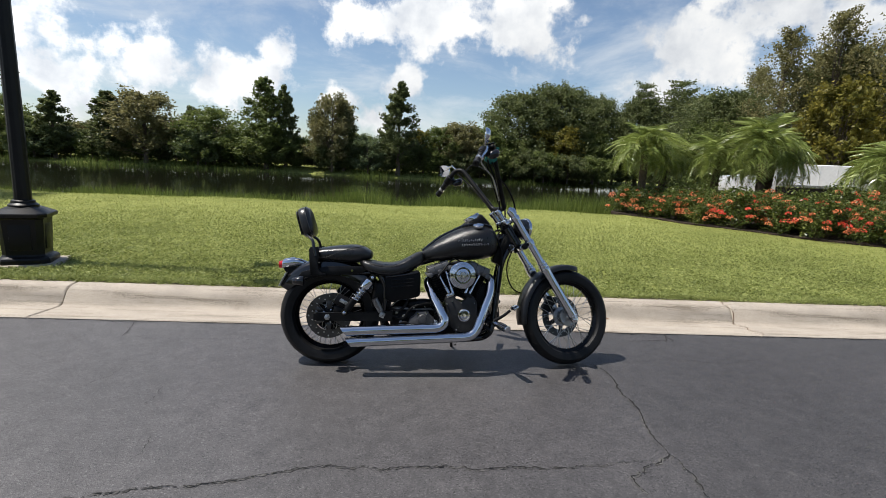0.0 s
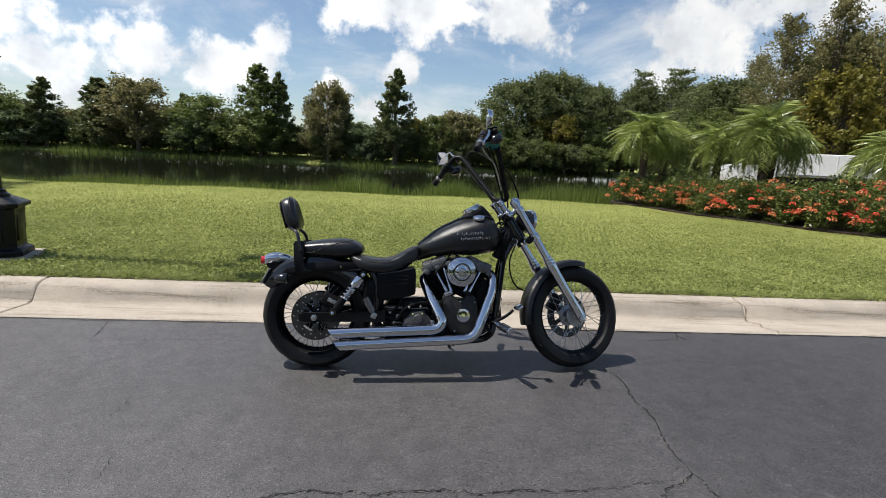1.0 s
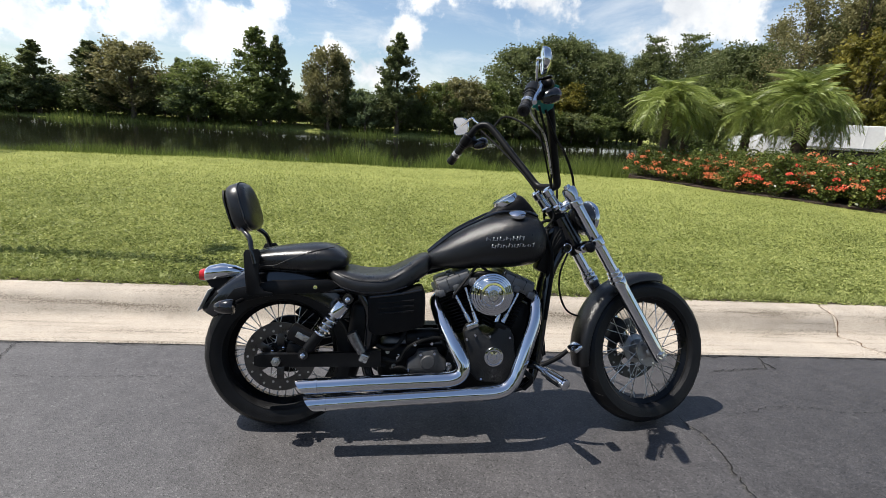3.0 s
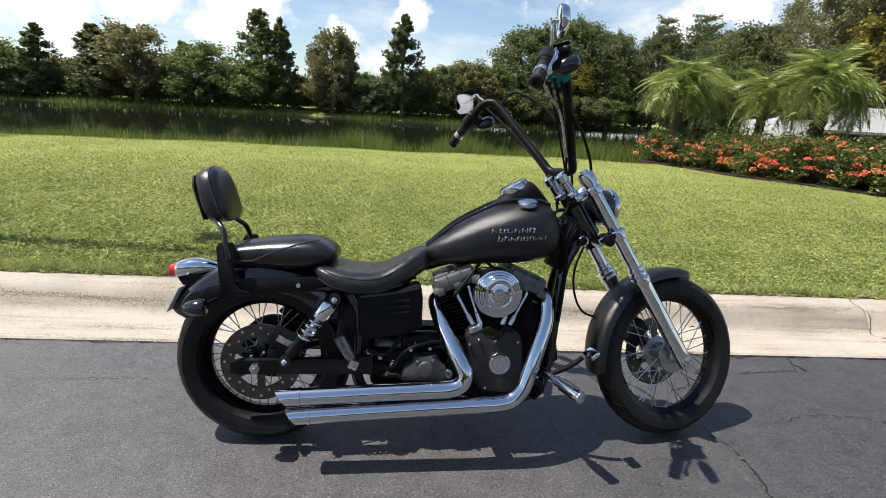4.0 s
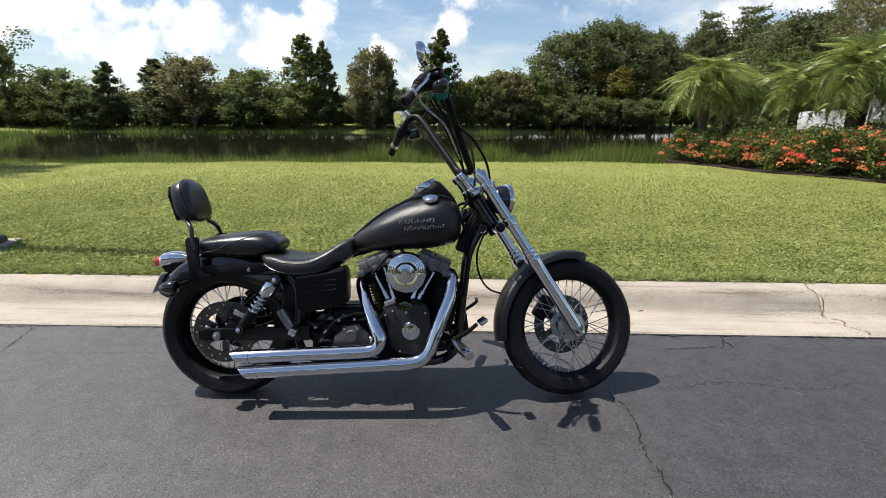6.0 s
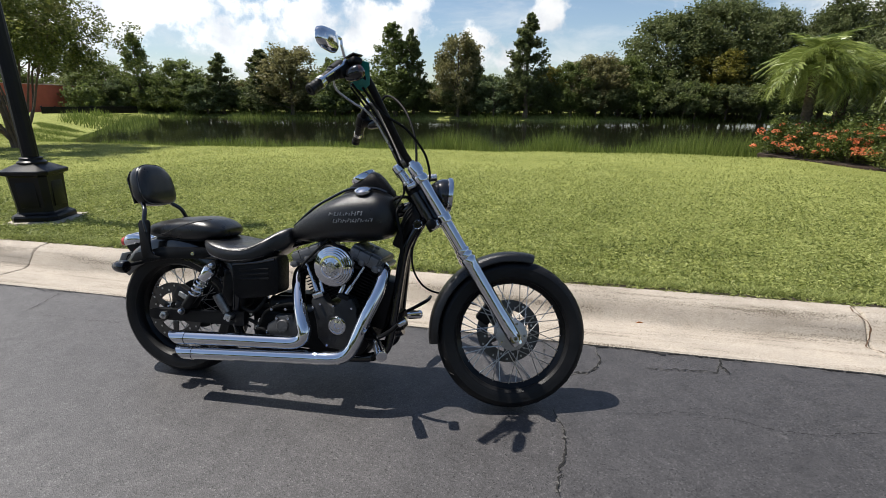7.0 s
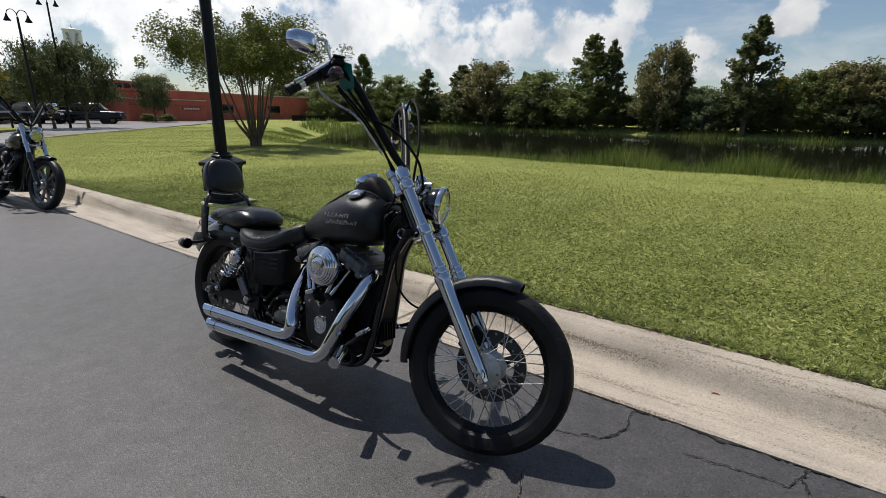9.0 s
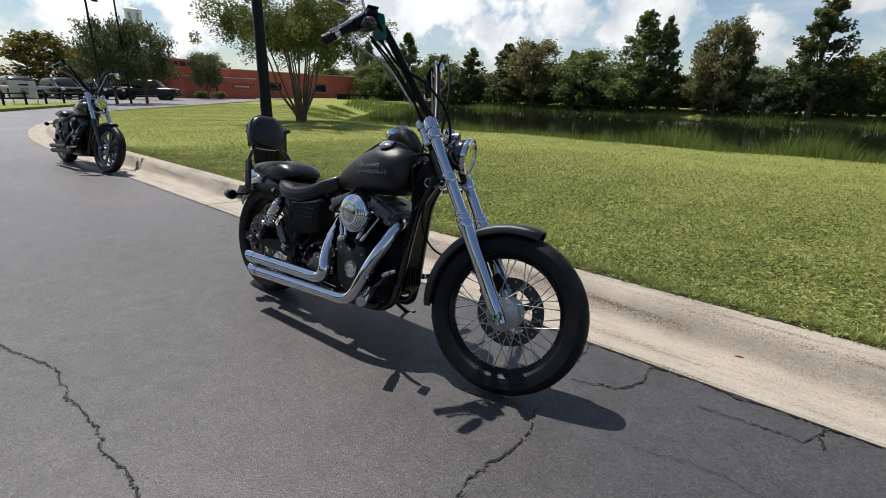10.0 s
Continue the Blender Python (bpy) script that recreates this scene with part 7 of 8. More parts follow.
# ---- trees round the pond ----
FAR = {
    "cypress": tree_model("cone", 10.0, 2.9, 0.27, LEAF_GREEN, BARK, 11, 520, 18, label="tall conical bald cypress, dark green, on the far bank", crown_from=0.04),
    "cypress_b": tree_model("column", 9.6, 2.3, 0.27, LEAF_DARK, BARK, 12, 460, 18, label="tall narrow dark green cypress on the far bank", crown_from=0.04),
    "maple": tree_model("dome", 8.0, 3.0, 0.28, LEAF_OLIVE, BARK, 13, 460, 18, label="rounded tree with olive-tinged leaves on the far bank", crown_from=0.05),
    "broad": tree_model("dome", 7.5, 3.3, 0.28, LEAF_GREEN, BARK, 14, 480, 18, label="broad rounded green tree on the far bank", crown_from=0.03),
    "pale": tree_model("ball", 5.2, 2.3, 0.24, LEAF_PALE, BARK, 15, 220, 24, label="pale grey-green wax myrtle on the far bank", crown_from=0.0, trunk=0.09),
    "oak": tree_model("dome", 12.0, 5.0, 0.31, LEAF_DARK, BARK, 16, 900, 26, 0.32, label="large dark live oak by the pond", crown_from=0.03),
    "yellow": tree_model("dome", 7.0, 2.7, 0.27, LEAF_YELLOW, BARK, 17, 360, 18, label="yellowing tree beside the pond", crown_from=0.04),
    "shrub": tree_model("ball", 3.4, 2.6, 0.26, LEAF_DARK, BARK, 18, 220, 24, 0.07, label="dense dark shrub under the trees", crown_from=0.0),
    "shrub_b": tree_model("ball", 3.0, 2.4, 0.26, LEAF_GREEN, BARK, 19, 220, 24, 0.07, label="dense green shrub under the trees", crown_from=0.0),
    "pine": tree_model("pine", 13.0, 3.0, 0.26, LEAF_DARK, BARK, 20, 170, 22, 0.2, label="slash pine with a flat open crown", crown_from=0.0),
    "liveoak": tree_model("dome", 5.2, 3.6, 0.22, LEAF_LIVE, BARK, 26, 420, 22, 0.16, label="live oak beside the car park", crown_from=0.26),
    "sparse": tree_model("column", 14.0, 4.2, 0.20, LEAF_OLIVE, BARK, 24, 640, 16, 0.24, label="tall half-bare olive-brown tree", crown_from=0.06),
}
SIZE = {"cypress": 10.0, "cypress_b": 9.6, "maple": 8.0, "broad": 7.5, "pale": 5.2, "oak": 12.0, "yellow": 7.0, "shrub": 3.4, "shrub_b": 3.0, "pine": 13.0, "sparse": 14.0, "liveoak": 5.2}
HALF = {"cypress": 2.9, "cypress_b": 2.3, "maple": 3.0, "broad": 3.3, "pale": 2.3, "oak": 5.0, "yellow": 2.7, "shrub": 2.6, "shrub_b": 2.4, "pine": 3.0, "sparse": 4.2, "liveoak": 3.6}
FIRST = {}
turn_rnd = random.Random(31)


def plant(kind, x, y, top, half=None, z=0.0):
    """A tree of that kind with its top at that height and its half width."""
    k = (top - z) / SIZE[kind]
    w = (half / HALF[kind]) if half else k
    m = pose(x, y, z, 0, 0, turn_rnd.uniform(0, 360)) @ Matrix.Diagonal((w, w, k, 1))
    if kind not in FIRST:
        FIRST[kind] = FAR[kind]
        FAR[kind].matrix_basis = m
        FAR[kind].scale = (w, w, k)
        FAR[kind]["group"] = "trees round the pond"
        return FAR[kind]
    src = FAR[kind]
    ob = copy_thing(src, Matrix.Identity(4))
    ob.matrix_basis = m
    return ob


for kind, x, y, top, half in (
        ("cypress_b", -77.0, 66, 9.8, 2.4), ("broad", -72.0, 66, 6.6, 3.2), ("cypress", -65.5, 66, 10.6, 3.2), ("broad", -59.0, 67, 6.8, 3.2), ("broad", -55.5, 66, 5.2, 3.0),
        ("cypress_b", -50.5, 66, 7.7, 2.6), ("cypress_b", -43.5, 66, 8.0, 2.7), ("maple", -38.6, 66, 8.3, 3.9), ("cypress_b", -33.6, 68, 6.9, 1.4), ("broad", -30.0, 67, 6.5, 3.9),
        ("pale", -31.0, 64.5, 3.8, 2.4), ("cypress", -22.6, 66, 10.6, 3.9), ("cypress_b", -20.4, 67.5, 10.0, 2.0), ("maple", -13.6, 66, 9.0, 2.7), ("cypress_b", -12.2, 67, 8.6, 2.0), ("cypress_b", -4.6, 66, 10.9, 2.9), ("yellow", -1.2, 69, 5.4, 2.2),
        ("broad", 1.2, 67, 5.6, 2.4), ("maple", 4.2, 68, 6.7, 3.0), ("broad", 7.5, 70, 6.2, 3.0),
        ("pale", -8.6, 65, 4.2, 1.8), ("pale", -52.5, 65, 3.6, 2.4), ("pale", -68.0, 65, 4.2, 2.4)):
    plant(kind, x + 0.3, y, top * 1.11, half * 1.18)
# the oaks and pines on the pond's right shore
for kind, x, y, top, half in (
        ("oak", 13.6, 74, 12.0, 6.0), ("oak", 20.5, 75, 13.4, 6.2), ("oak", 27.0, 77, 12.4, 4.6), ("yellow", 19.0, 70, 7.6, 3.8), ("broad", 13.0, 70.5, 5.6, 3.6), ("oak", 32.5, 74, 12.2, 4.2), ("broad", 25.0, 72, 7.2, 3.0),
        ("pine", 32.5, 74, 15.2, 3.2), ("pine", 38.5, 75, 16.0, 4.4), ("sparse", 36.0, 63, 12.2, 4.5), ("oak", 40.0, 72, 12.6, 5.0), ("sparse", 31.0, 46, 12.0, 3.6), ("oak", 29.0, 50, 9.2, 4.0), ("sparse", 27.6, 38, 13.2, 3.8),
        ("oak", 26.5, 43, 8.8, 3.6), ("sparse", 31.0, 37, 14.6, 4.0), ("sparse", 33.5, 34, 15.2, 4.2), ("oak", 34.0, 40, 12.0, 5.0), ("sparse", 38.0, 33, 15.0, 4.5), ("broad", 24.5, 41, 6.0, 3.2), ("yellow", 29.5, 34, 8.5, 3.0), ("sparse", 44.0, 32, 16.0, 5.0),
        ("oak", 42.0, 38, 11.0, 5.5), ("oak", 50.0, 34, 12.0, 6.0), ("shrub", 23.0, 45, 3.6, 3.2), ("shrub", 27.0, 40, 4.2, 3.2), ("shrub", 33.0, 37, 4.2, 3.2), ("shrub", 38.0, 35, 4.2, 3.4)):
    plant(kind, x, y, top * (1.03 if kind == "oak" and y > 70 else 1.0), half)
# undergrowth on the far bank and a second row behind it
brush = random.Random(44)
for i in range(46):
    x = -82 + i * 2.35 + brush.uniform(-0.6, 0.6)
    plant("shrub" if i % 3 else "shrub_b", x, 67.0 + brush.uniform(-0.8, 1.6), brush.uniform(2.6, 4.2), brush.uniform(2.1, 2.9))
for i in range(34):
    plant("shrub" if i % 2 else "shrub_b", -84 + i * 3.2 + brush.uniform(-0.5, 0.5), 70.5 + brush.uniform(-0.6, 0.8), brush.uniform(2.8, 4.0), brush.uniform(2.6, 3.2))
for i in range(22):
    x = -95 + i * 5.6 + brush.uniform(-1.2, 1.2)
    plant(("broad", "shrub", "maple")[i % 3], x, 76 + brush.uniform(-2, 3), brush.uniform(4.4, 6.0), brush.uniform(3.4, 4.2))
for i in range(12):
    plant("shrub" if i % 2 else "shrub_b", 8 + i * 2.9 + brush.uniform(-0.6, 0.6), 72.5 + brush.uniform(-1, 2), brush.uniform(3.2, 4.6), brush.uniform(2.4, 3.2))


# the wooded side across the road, which the chrome and the mirrors show
for i in range(16):
    plant(("broad", "oak", "shrub", "maple")[i % 4], -44 + i * 5.8 + brush.uniform(-1, 1), -30 + brush.uniform(-4, 3), brush.uniform(6.5, 9.0), brush.uniform(3.6, 4.6))["label"] = "dense roadside tree across the road"


# ---- crape myrtle on the lawn ----
def crape_myrtle(x, y, z):
    tree = thing("crape_myrtle", "spreading multi-stemmed crape myrtle with smooth pale bark", "tree")
    rng = np.random.default_rng(77)
    tops = []
    for i in range(16):
        a = 2 * math.pi * i / 16 + rng.uniform(-0.25, 0.25)
        lean = rng.uniform(0.25, 1.2)
        p = [(0.09 * math.cos(a), 0.09 * math.sin(a), -0.1), (0.14 * math.cos(a), 0.14 * math.sin(a), 0.22), (0.62 * lean * math.cos(a), 0.62 * lean * math.sin(a), 0.95 + rng.uniform(-0.1, 0.1)),
             (1.0 * lean * math.cos(a + 0.15), 1.0 * lean * math.sin(a + 0.15), 1.9), (1.5 * lean * math.cos(a + 0.1), 1.5 * lean * math.sin(a + 0.1), 2.75)]
        part("stem", tube(p, [0.075, 0.050, 0.032, 0.022, 0.012], 8, 4), BARK_PALE, tree)
        tops.append((p[3], p[4], a, lean))
    clumps = []
    br = G()
    for p3, p4, a, lean in tops:
        for j in range(7):
            b = a + rng.uniform(-1.2, 1.2)
            ln = rng.uniform(0.4, 1.45)
            s = Vector(p3).lerp(Vector(p4), rng.uniform(0, 1))
            e = s + Vector((math.cos(b) * ln, math.sin(b) * ln, rng.uniform(0.05, 1.05)))
            br.join(tube([s, s.lerp(e, 0.5) + Vector((0, 0, 0.1)), e], [0.014, 0.009, 0.004], 5, 3, cap=False))
            clumps += [tuple(e), tuple(s.lerp(e, 0.7) + Vector(rng.normal(0, 0.12, 3)))]
    part("twig", br, BARK_PALE, tree)["kind"] = "stuff"
    c = np.array(clumps)
    extra = np.clip(rng.normal(size=(85, 3)), -1.5, 1.5) * np.array([1.5, 1.5, 0.5]) + np.array([0, 0, 2.7])
    c = np.concatenate([c, extra])
    pts = clump_points(rng, c, 170, rng.uniform(0.16, 0.40, len(c)))
    pts = pts[pts[:, 2] > 1.55]
    crown = new("crown", leaves_mesh("crown", pts, rng.uniform(0.045, 0.10, len(pts)), LEAF_CRAPE, 78, aspect=0.5))
    crown.parent = tree
    tree.matrix_basis = pose(x, y, z, 0, 0, 20) @ Matrix.Diagonal((1.04, 1.04, 1.08, 1))
    return tree


crape_myrtle(-13.3, 11.0, 0.12)

# trees by the building and the car park
for kind, x, y, top, half, lab in (("liveoak", -38.5, 13.9, 5.0, 2.1, "live oak beside the car park"), ("liveoak", -37.0, 11.6, 4.8, 1.9, "live oak beside the car park"), ("liveoak", -56.0, 25.6, 4.4, 1.7, "small round tree in front of the building"),
                                   ("yellow", -62.0, 12.0, 5.8, 3.6, "yellow-green tree beyond the car park"), ("yellow", -64.0, 15.5, 5.0, 2.4, "yellow-green tree beyond the car park"), ("broad", -90.0, 8.0, 5.0, 4.0, "distant green tree beyond the car park"), ("broad", -95.0, 0.0, 5.0, 5.0, "distant green tree beyond the car park"),
                                   ("cypress_b", -84.0, 70.0, 8.5, 3.0, "dark tree behind the building"), ("broad", -92.0, 66.0, 7.0, 4.0, "green tree behind the building"), ("maple", -80.0, 36.0, 6.5, 3.0, "tree behind the roof"), ("broad", -70.5, 60.0, 5.4, 3.4, "green tree at the building's end"),
                                   ("shrub_b", -66.5, 57.0, 3.4, 2.6, "shrub at the building's end")):
    plant(kind, x, y, top, half)["label"] = lab


# ---- palms and flower bed ----
def frond_mesh(seed, length):
    """An arching palm frond: a bowed rib with two rows of drooping leaflets."""
    rng = np.random.default_rng(seed)
    g = G()
    rib = []
    for i in range(13):
        t = i / 12
        rib.append(Vector((length * (0.92 * t - 0.30 * t * t), 0, length * (0.66 * t - 1.18 * t * t))))
    g.join(tube(rib, [0.016, 0.010, 0.004], 5, 0, cap=False))
    for i in range(46):
        t = 0.12 + 0.87 * i / 45
        k = t * 12
        a, b = rib[int(k)], rib[min(12, int(k) + 1)]
        p = a.lerp(b, k - int(k))
        d = (b - a).normalized()
        ln = length * (0.12 + 0.20 * math.sin(math.pi * min(1, t * 0.92 + 0.06))) * rng.uniform(0.85, 1.15)
        for s in (-1, 1):
            out = (d * 0.62 + Vector((0, s, 0)) * 0.85 + Vector((0, 0, 0.25))).normalized()
            m1 = p + out * ln * 0.5
            tip = p + out * ln * 0.92 + Vector((rng.normal(0, 0.02), rng.normal(0, 0.02), -ln * rng.uniform(0.10, 0.80)))
            w = Vector((0, 0, 1)).cross(out).normalized() * 0.009 + Vector((0, 0, 0.004))
            g.add([p - w * 0.5, p + w * 0.5, m1 + w, tip, m1 - w], [(0, 1, 2, 3, 4)])
    me = bpy.data.meshes.new("frond")
    me.from_pydata(g.v, [], g.f)
    me.materials.append(PALM_LEAF)
    return me


FRONDS = [frond_mesh(200 + i, ln) for i, ln in enumerate((1.75, 1.9, 1.6, 2.0, 1.45))]


def palm(x, y, z, trunk_h, size, seed, lean=0.0):
    rnd = random.Random(seed)
    p = thing("palm", "date palm with arching feathery fronds above a rough trunk", "palm", "palms in the flower bed")
    prof = []
    n = 26
    for i in range(n):
        t = i / (n - 1)
        prof.append((0.060 + 0.022 * math.sin(t * 2.6) + (0.024 if i % 2 else 0.0) + 0.035 * t, -0.1 + (trunk_h + 0.18) * t))
    prof.append((0.06, trunk_h + 0.2))
    part("trunk", lathe(prof, 14), PALM_BARK, p)
    n = 60
    for i in range(n):
        a = 137.5 * i + rnd.uniform(-12, 12)
        t = i / n
        tilt = -88 + 112 * t ** 0.8 + rnd.uniform(-14, 14)
        ob = new("frond", FRONDS[i % 5])
        ob.parent = p
        k = size * rnd.uniform(0.86, 1.16) * (1.0 - 0.10 * t)
        ob.matrix_basis = pose(0, 0, trunk_h + 0.05 + 0.06 * t, 0, 0, a) @ pose(0.06, 0, 0, rnd.uniform(-20, 20), tilt, 0) @ Matrix.Diagonal((k, k, k, 1))
    p.matrix_basis = pose(x, y, z, 0, lean, rnd.uniform(0, 360))
    return p


palm(6.75, 15.0, 0.1, 1.95, 0.74, 1)
palm(7.9, 16.0, 0.1, 1.8, 0.64, 8)
palm(8.95, 14.7, 0.1, 1.75, 0.68, 2)
palm(9.85, 13.9, 0.1, 2.1, 0.82, 3)
palm(10.9, 15.0, 0.1, 1.9, 0.72, 4)
palm(12.0, 12.0, 0.1, 1.55, 0.80, 5)
palm(13.6, 12.9, 0.1, 1.85, 0.84, 6)
palm(15.0, 10.6, 0.1, 1.7, 0.88, 7)

BED = [(5.85, 15.0), (6.1, 14.0), (6.85, 12.4), (7.95, 10.8), (9.1, 9.5), (10.6, 8.3), (13.0, 7.2), (17.0, 6.4), (19.0, 9.0), (17.0, 13.0), (13.0, 15.5), (9.0, 17.0), (6.6, 16.6)]
bed = G()
bed.v = [(10.5, 11.5, 0.165)] + [(x, y, 0.15) for x, y in BED] + [(x, y, 0.0) for x, y in BED]
nb = len(BED)
bed.f = [(0, 1 + i, 1 + (i + 1) % nb) for i in range(nb)] + [(1 + i, 1 + nb + i, 1 + nb + (i + 1) % nb, 1 + (i + 1) % nb) for i in range(nb)]
solid("flower_bed", bed, MULCH, "mulched flower bed edging the lawn, darkened for the shrubs' shadow", "flower bed", kind="structure")


def ixora_model(seed, orange):
    rng = np.random.default_rng(seed)
    sh = thing("flowering_shrub", "low glossy green shrub covered in orange-red flower heads", "shrub", "shrubs in the flower bed")
    g = G()
    c = []
    for i in range(34):
        a, r = rng.uniform(0, 2 * math.pi), rng.uniform(0.05, 0.55)
        e = Vector((r * math.cos(a), r * math.sin(a), rng.uniform(0.14, 0.70) * (1.15 - 0.5 * r)))
        g.join(tube([(e.x * 0.15, e.y * 0.15, -0.05), (e.x * 0.6, e.y * 0.6, e.z * 0.6), e], [0.008, 0.006, 0.003], 4, 2, cap=False))
        c.append(tuple(e))
    part("stem", g, BARK, sh)["kind"] = "stuff"
    pts = clump_points(rng, np.array(c), 125, rng.uniform(0.15, 0.27, len(c)))
    pts[:, 2] = np.maximum(pts[:, 2], 0.04)
    lv = new("foliage", leaves_mesh("foliage", pts, rng.uniform(0.038, 0.078, len(pts)), LEAF_BED, seed, up=-0.2))
    lv.parent = sh
    for i in range(26):
        a, e = rng.uniform(0, 2 * math.pi), math.asin(rng.uniform(0.12, 1.0))
        r = rng.uniform(0.60, 0.70)
        centre = np.array([r * math.cos(e) * math.cos(a), r * math.cos(e) * math.sin(a), 0.10 + rng.uniform(0.58, 0.72) * math.sin(e)])
        d = rng.normal(size=(34, 3))
        d[:, 2] = np.abs(d[:, 2]) - 0.25
        d /= np.linalg.norm(d, axis=1)[:, None]
        fp = centre + d * np.array([0.072, 0.072, 0.056]) * rng.uniform(0.7, 1.2)
        fl = new("flower_head", leaves_mesh("flower_head", fp, rng.uniform(0.028, 0.046, len(fp)), FLOWER_ORANGE if (i % 3 or orange) else FLOWER_RED, seed * 50 + i, up=-0.5, aspect=0.9))
        fl.parent = sh
        fl["kind"] = "stuff"
    return sh


IXORA = [ixora_model(301, True), ixora_model(302, False), ixora_model(303, False)]
bed_rnd = random.Random(9)
spots = []
edge_pts = [Vector(p) for p in BED[0:8]]
for row, inset in enumerate((0.42, 1.1, 1.8)):
    for a, b in zip(edge_pts[:-1], edge_pts[1:]):
        nrm = Vector((b.y - a.y, -(b.x - a.x))).normalized() * -1
        if nrm.dot(Vector((10.5, 11.5)) - a) < 0:
            nrm = -nrm
        k = max(1, round((b - a).length / 0.85))
        for i in range(k):
            spots.append((a.lerp(b, (i + 0.5 * (row % 2) + 0.25) / k) + nrm * inset, row))
for i, (p, row) in enumerate(spots):
    m = pose(p.x + bed_rnd.uniform(-0.1, 0.1), p.y + bed_rnd.uniform(-0.1, 0.1), 0.14, 0, 0, bed_rnd.uniform(0, 360))
    k = bed_rnd.uniform(0.9, 1.12) * (0.98 + 0.10 * row)
    src = IXORA[0 if p.y > 11.8 else 1 + i % 2]
    if not src.get("planted"):
        src["planted"] = 1
        ob = src
    else:
        ob = copy_thing(src, Matrix.Identity(4))
    ob.matrix_basis = m @ Matrix.Diagonal((k, k, k, 1))
for s in IXORA:
    del s["planted"]

# ---- vehicles ----
def vehicle(label, paint, x, y, z, turn, kind="suv"):
    """A parked car, nose along +x: body with sills and arches, cabin, panes, wheels, lamps."""
    car = thing("car", label, "car", "parked cars")
    L, W = (5.0, 1.95) if kind != "pickup" else (5.7, 2.0)
    rows = {"suv": [(-2.45, 0.80, 0.45, 1.05), (-2.40, 0.93, 0.36, 1.12), (-1.0, 0.97, 0.34, 1.12), (1.0, 0.97, 0.34, 1.08), (2.1, 0.94, 0.36, 1.02), (2.42, 0.84, 0.42, 0.90)],
            "pickup": [(-2.8, 0.86, 0.52, 1.12), (-2.75, 0.96, 0.46, 1.18), (-1.0, 1.0, 0.42, 1.16), (1.0, 1.0, 0.42, 1.16), (2.5, 0.97, 0.44, 1.12), (2.85, 0.88, 0.50, 1.0)]}[kind]
    body = part("body", loft(ystations(rows, 6.0, 28, 5.0, 3)), paint, car)
    if kind == "suv":
        cab = [(-2.25, 0.78, 1.0, 1.10), (-2.05, 0.80, 1.0, 1.60), (-1.4, 0.78, 1.0, 1.76), (0.0, 0.78, 1.0, 1.78), (0.55, 0.77, 1.0, 1.66), (1.25, 0.80, 0.98, 1.10)]
    else:
        cab = [(-0.85, 0.80, 1.0, 1.15), (-0.75, 0.80, 1.0, 1.72), (-0.2, 0.78, 1.0, 1.86), (0.8, 0.78, 1.0, 1.84), (1.1, 0.77, 1.0, 1.72), (1.65, 0.82, 1.0, 1.18)]
    part("cabin", loft(ystations(cab, 5.0, 28, 4.0, 3)), paint, body)
    x0, x1, zt = (cab[1][0] + 0.12, cab[4][0] - 0.05, cab[2][3] - 0.14)
    for s in (-1, 1):
        for a, b in ((0.0, 0.34), (0.37, 0.66), (0.69, 1.0)):
            xa, xb = x0 + (x1 - x0) * a, x0 + (x1 - x0) * b
            part("side_window", extrude_outline([(xa, 1.14), (xb + (0.30 if b == 1.0 else 0), 1.14), (xb, zt), (xa + (0.08 if a == 0 else 0), zt)], 0.02, pose(0, 0.795 * s, 0, 4 * s)), DARK_GLASS, body)
    part("windscreen", box(((cab[4][0] + cab[5][0]) / 2 + 0.03, 0, (cab[4][3] + 1.14) / 2), (0.03, 1.34, 0.70), (0, -48, 0), 0.01), DARK_GLASS, body)
    part("rear_window", box((cab[1][0] - 0.03, 0, 1.42), (0.03, 1.30, 0.40), (0, 14, 0), 0.01), DARK_GLASS, body)
    part("grille", box((rows[-1][0] + 0.005, 0, 0.78), (0.05, 1.1, 0.26), bevel=0.02), DARK, body)
    part("bumper", box((rows[-1][0] + 0.01, 0, 0.50), (0.12, 1.75, 0.16), bevel=0.04), BLACK_SATIN, body)
    for s in (-1, 1):
        part("headlamp", box((rows[-1][0] - 0.03, 0.72 * s, 0.84), (0.10, 0.30, 0.16), bevel=0.03), CHROME, body)
        part("tail_lamp", box((rows[0][0] + 0.02, 0.80 * s, 0.92), (0.06, 0.16, 0.30), bevel=0.02), RED_LENS, body)
        part("door_mirror", box((cab[5][0] - 0.35, 1.03 * s, 1.16), (0.12, 0.18, 0.14), bevel=0.03), paint, body)
        for xx in (-L * 0.29, L * 0.29):
            wm = pose(xx, 0.86 * s, 0.36)
            w = part("wheel", tyre(0.36, 0.24, 0.24, wm), RUBBER, car)
            part("wheel_rim", lathe([(0.0, -0.06), (0.06, -0.065), (0.10, -0.03), (0.20, -0.045), (0.235, -0.07), (0.24, -0.02)], 20, axis_to((xx, 0.90 * s, 0.36), (0, -s, 0))), ALLOY, w)
            part("wheel_well", lathe([(0.0, 0), (0.43, 0.0), (0.43, 0.03), (0.0, 0.03)], 22, axis_to((xx, 0.955 * s, 0.40), (0, s, 0))), DARK, body)
    car.matrix_basis = pose(x, y, z, 0, 0, turn)
    return car


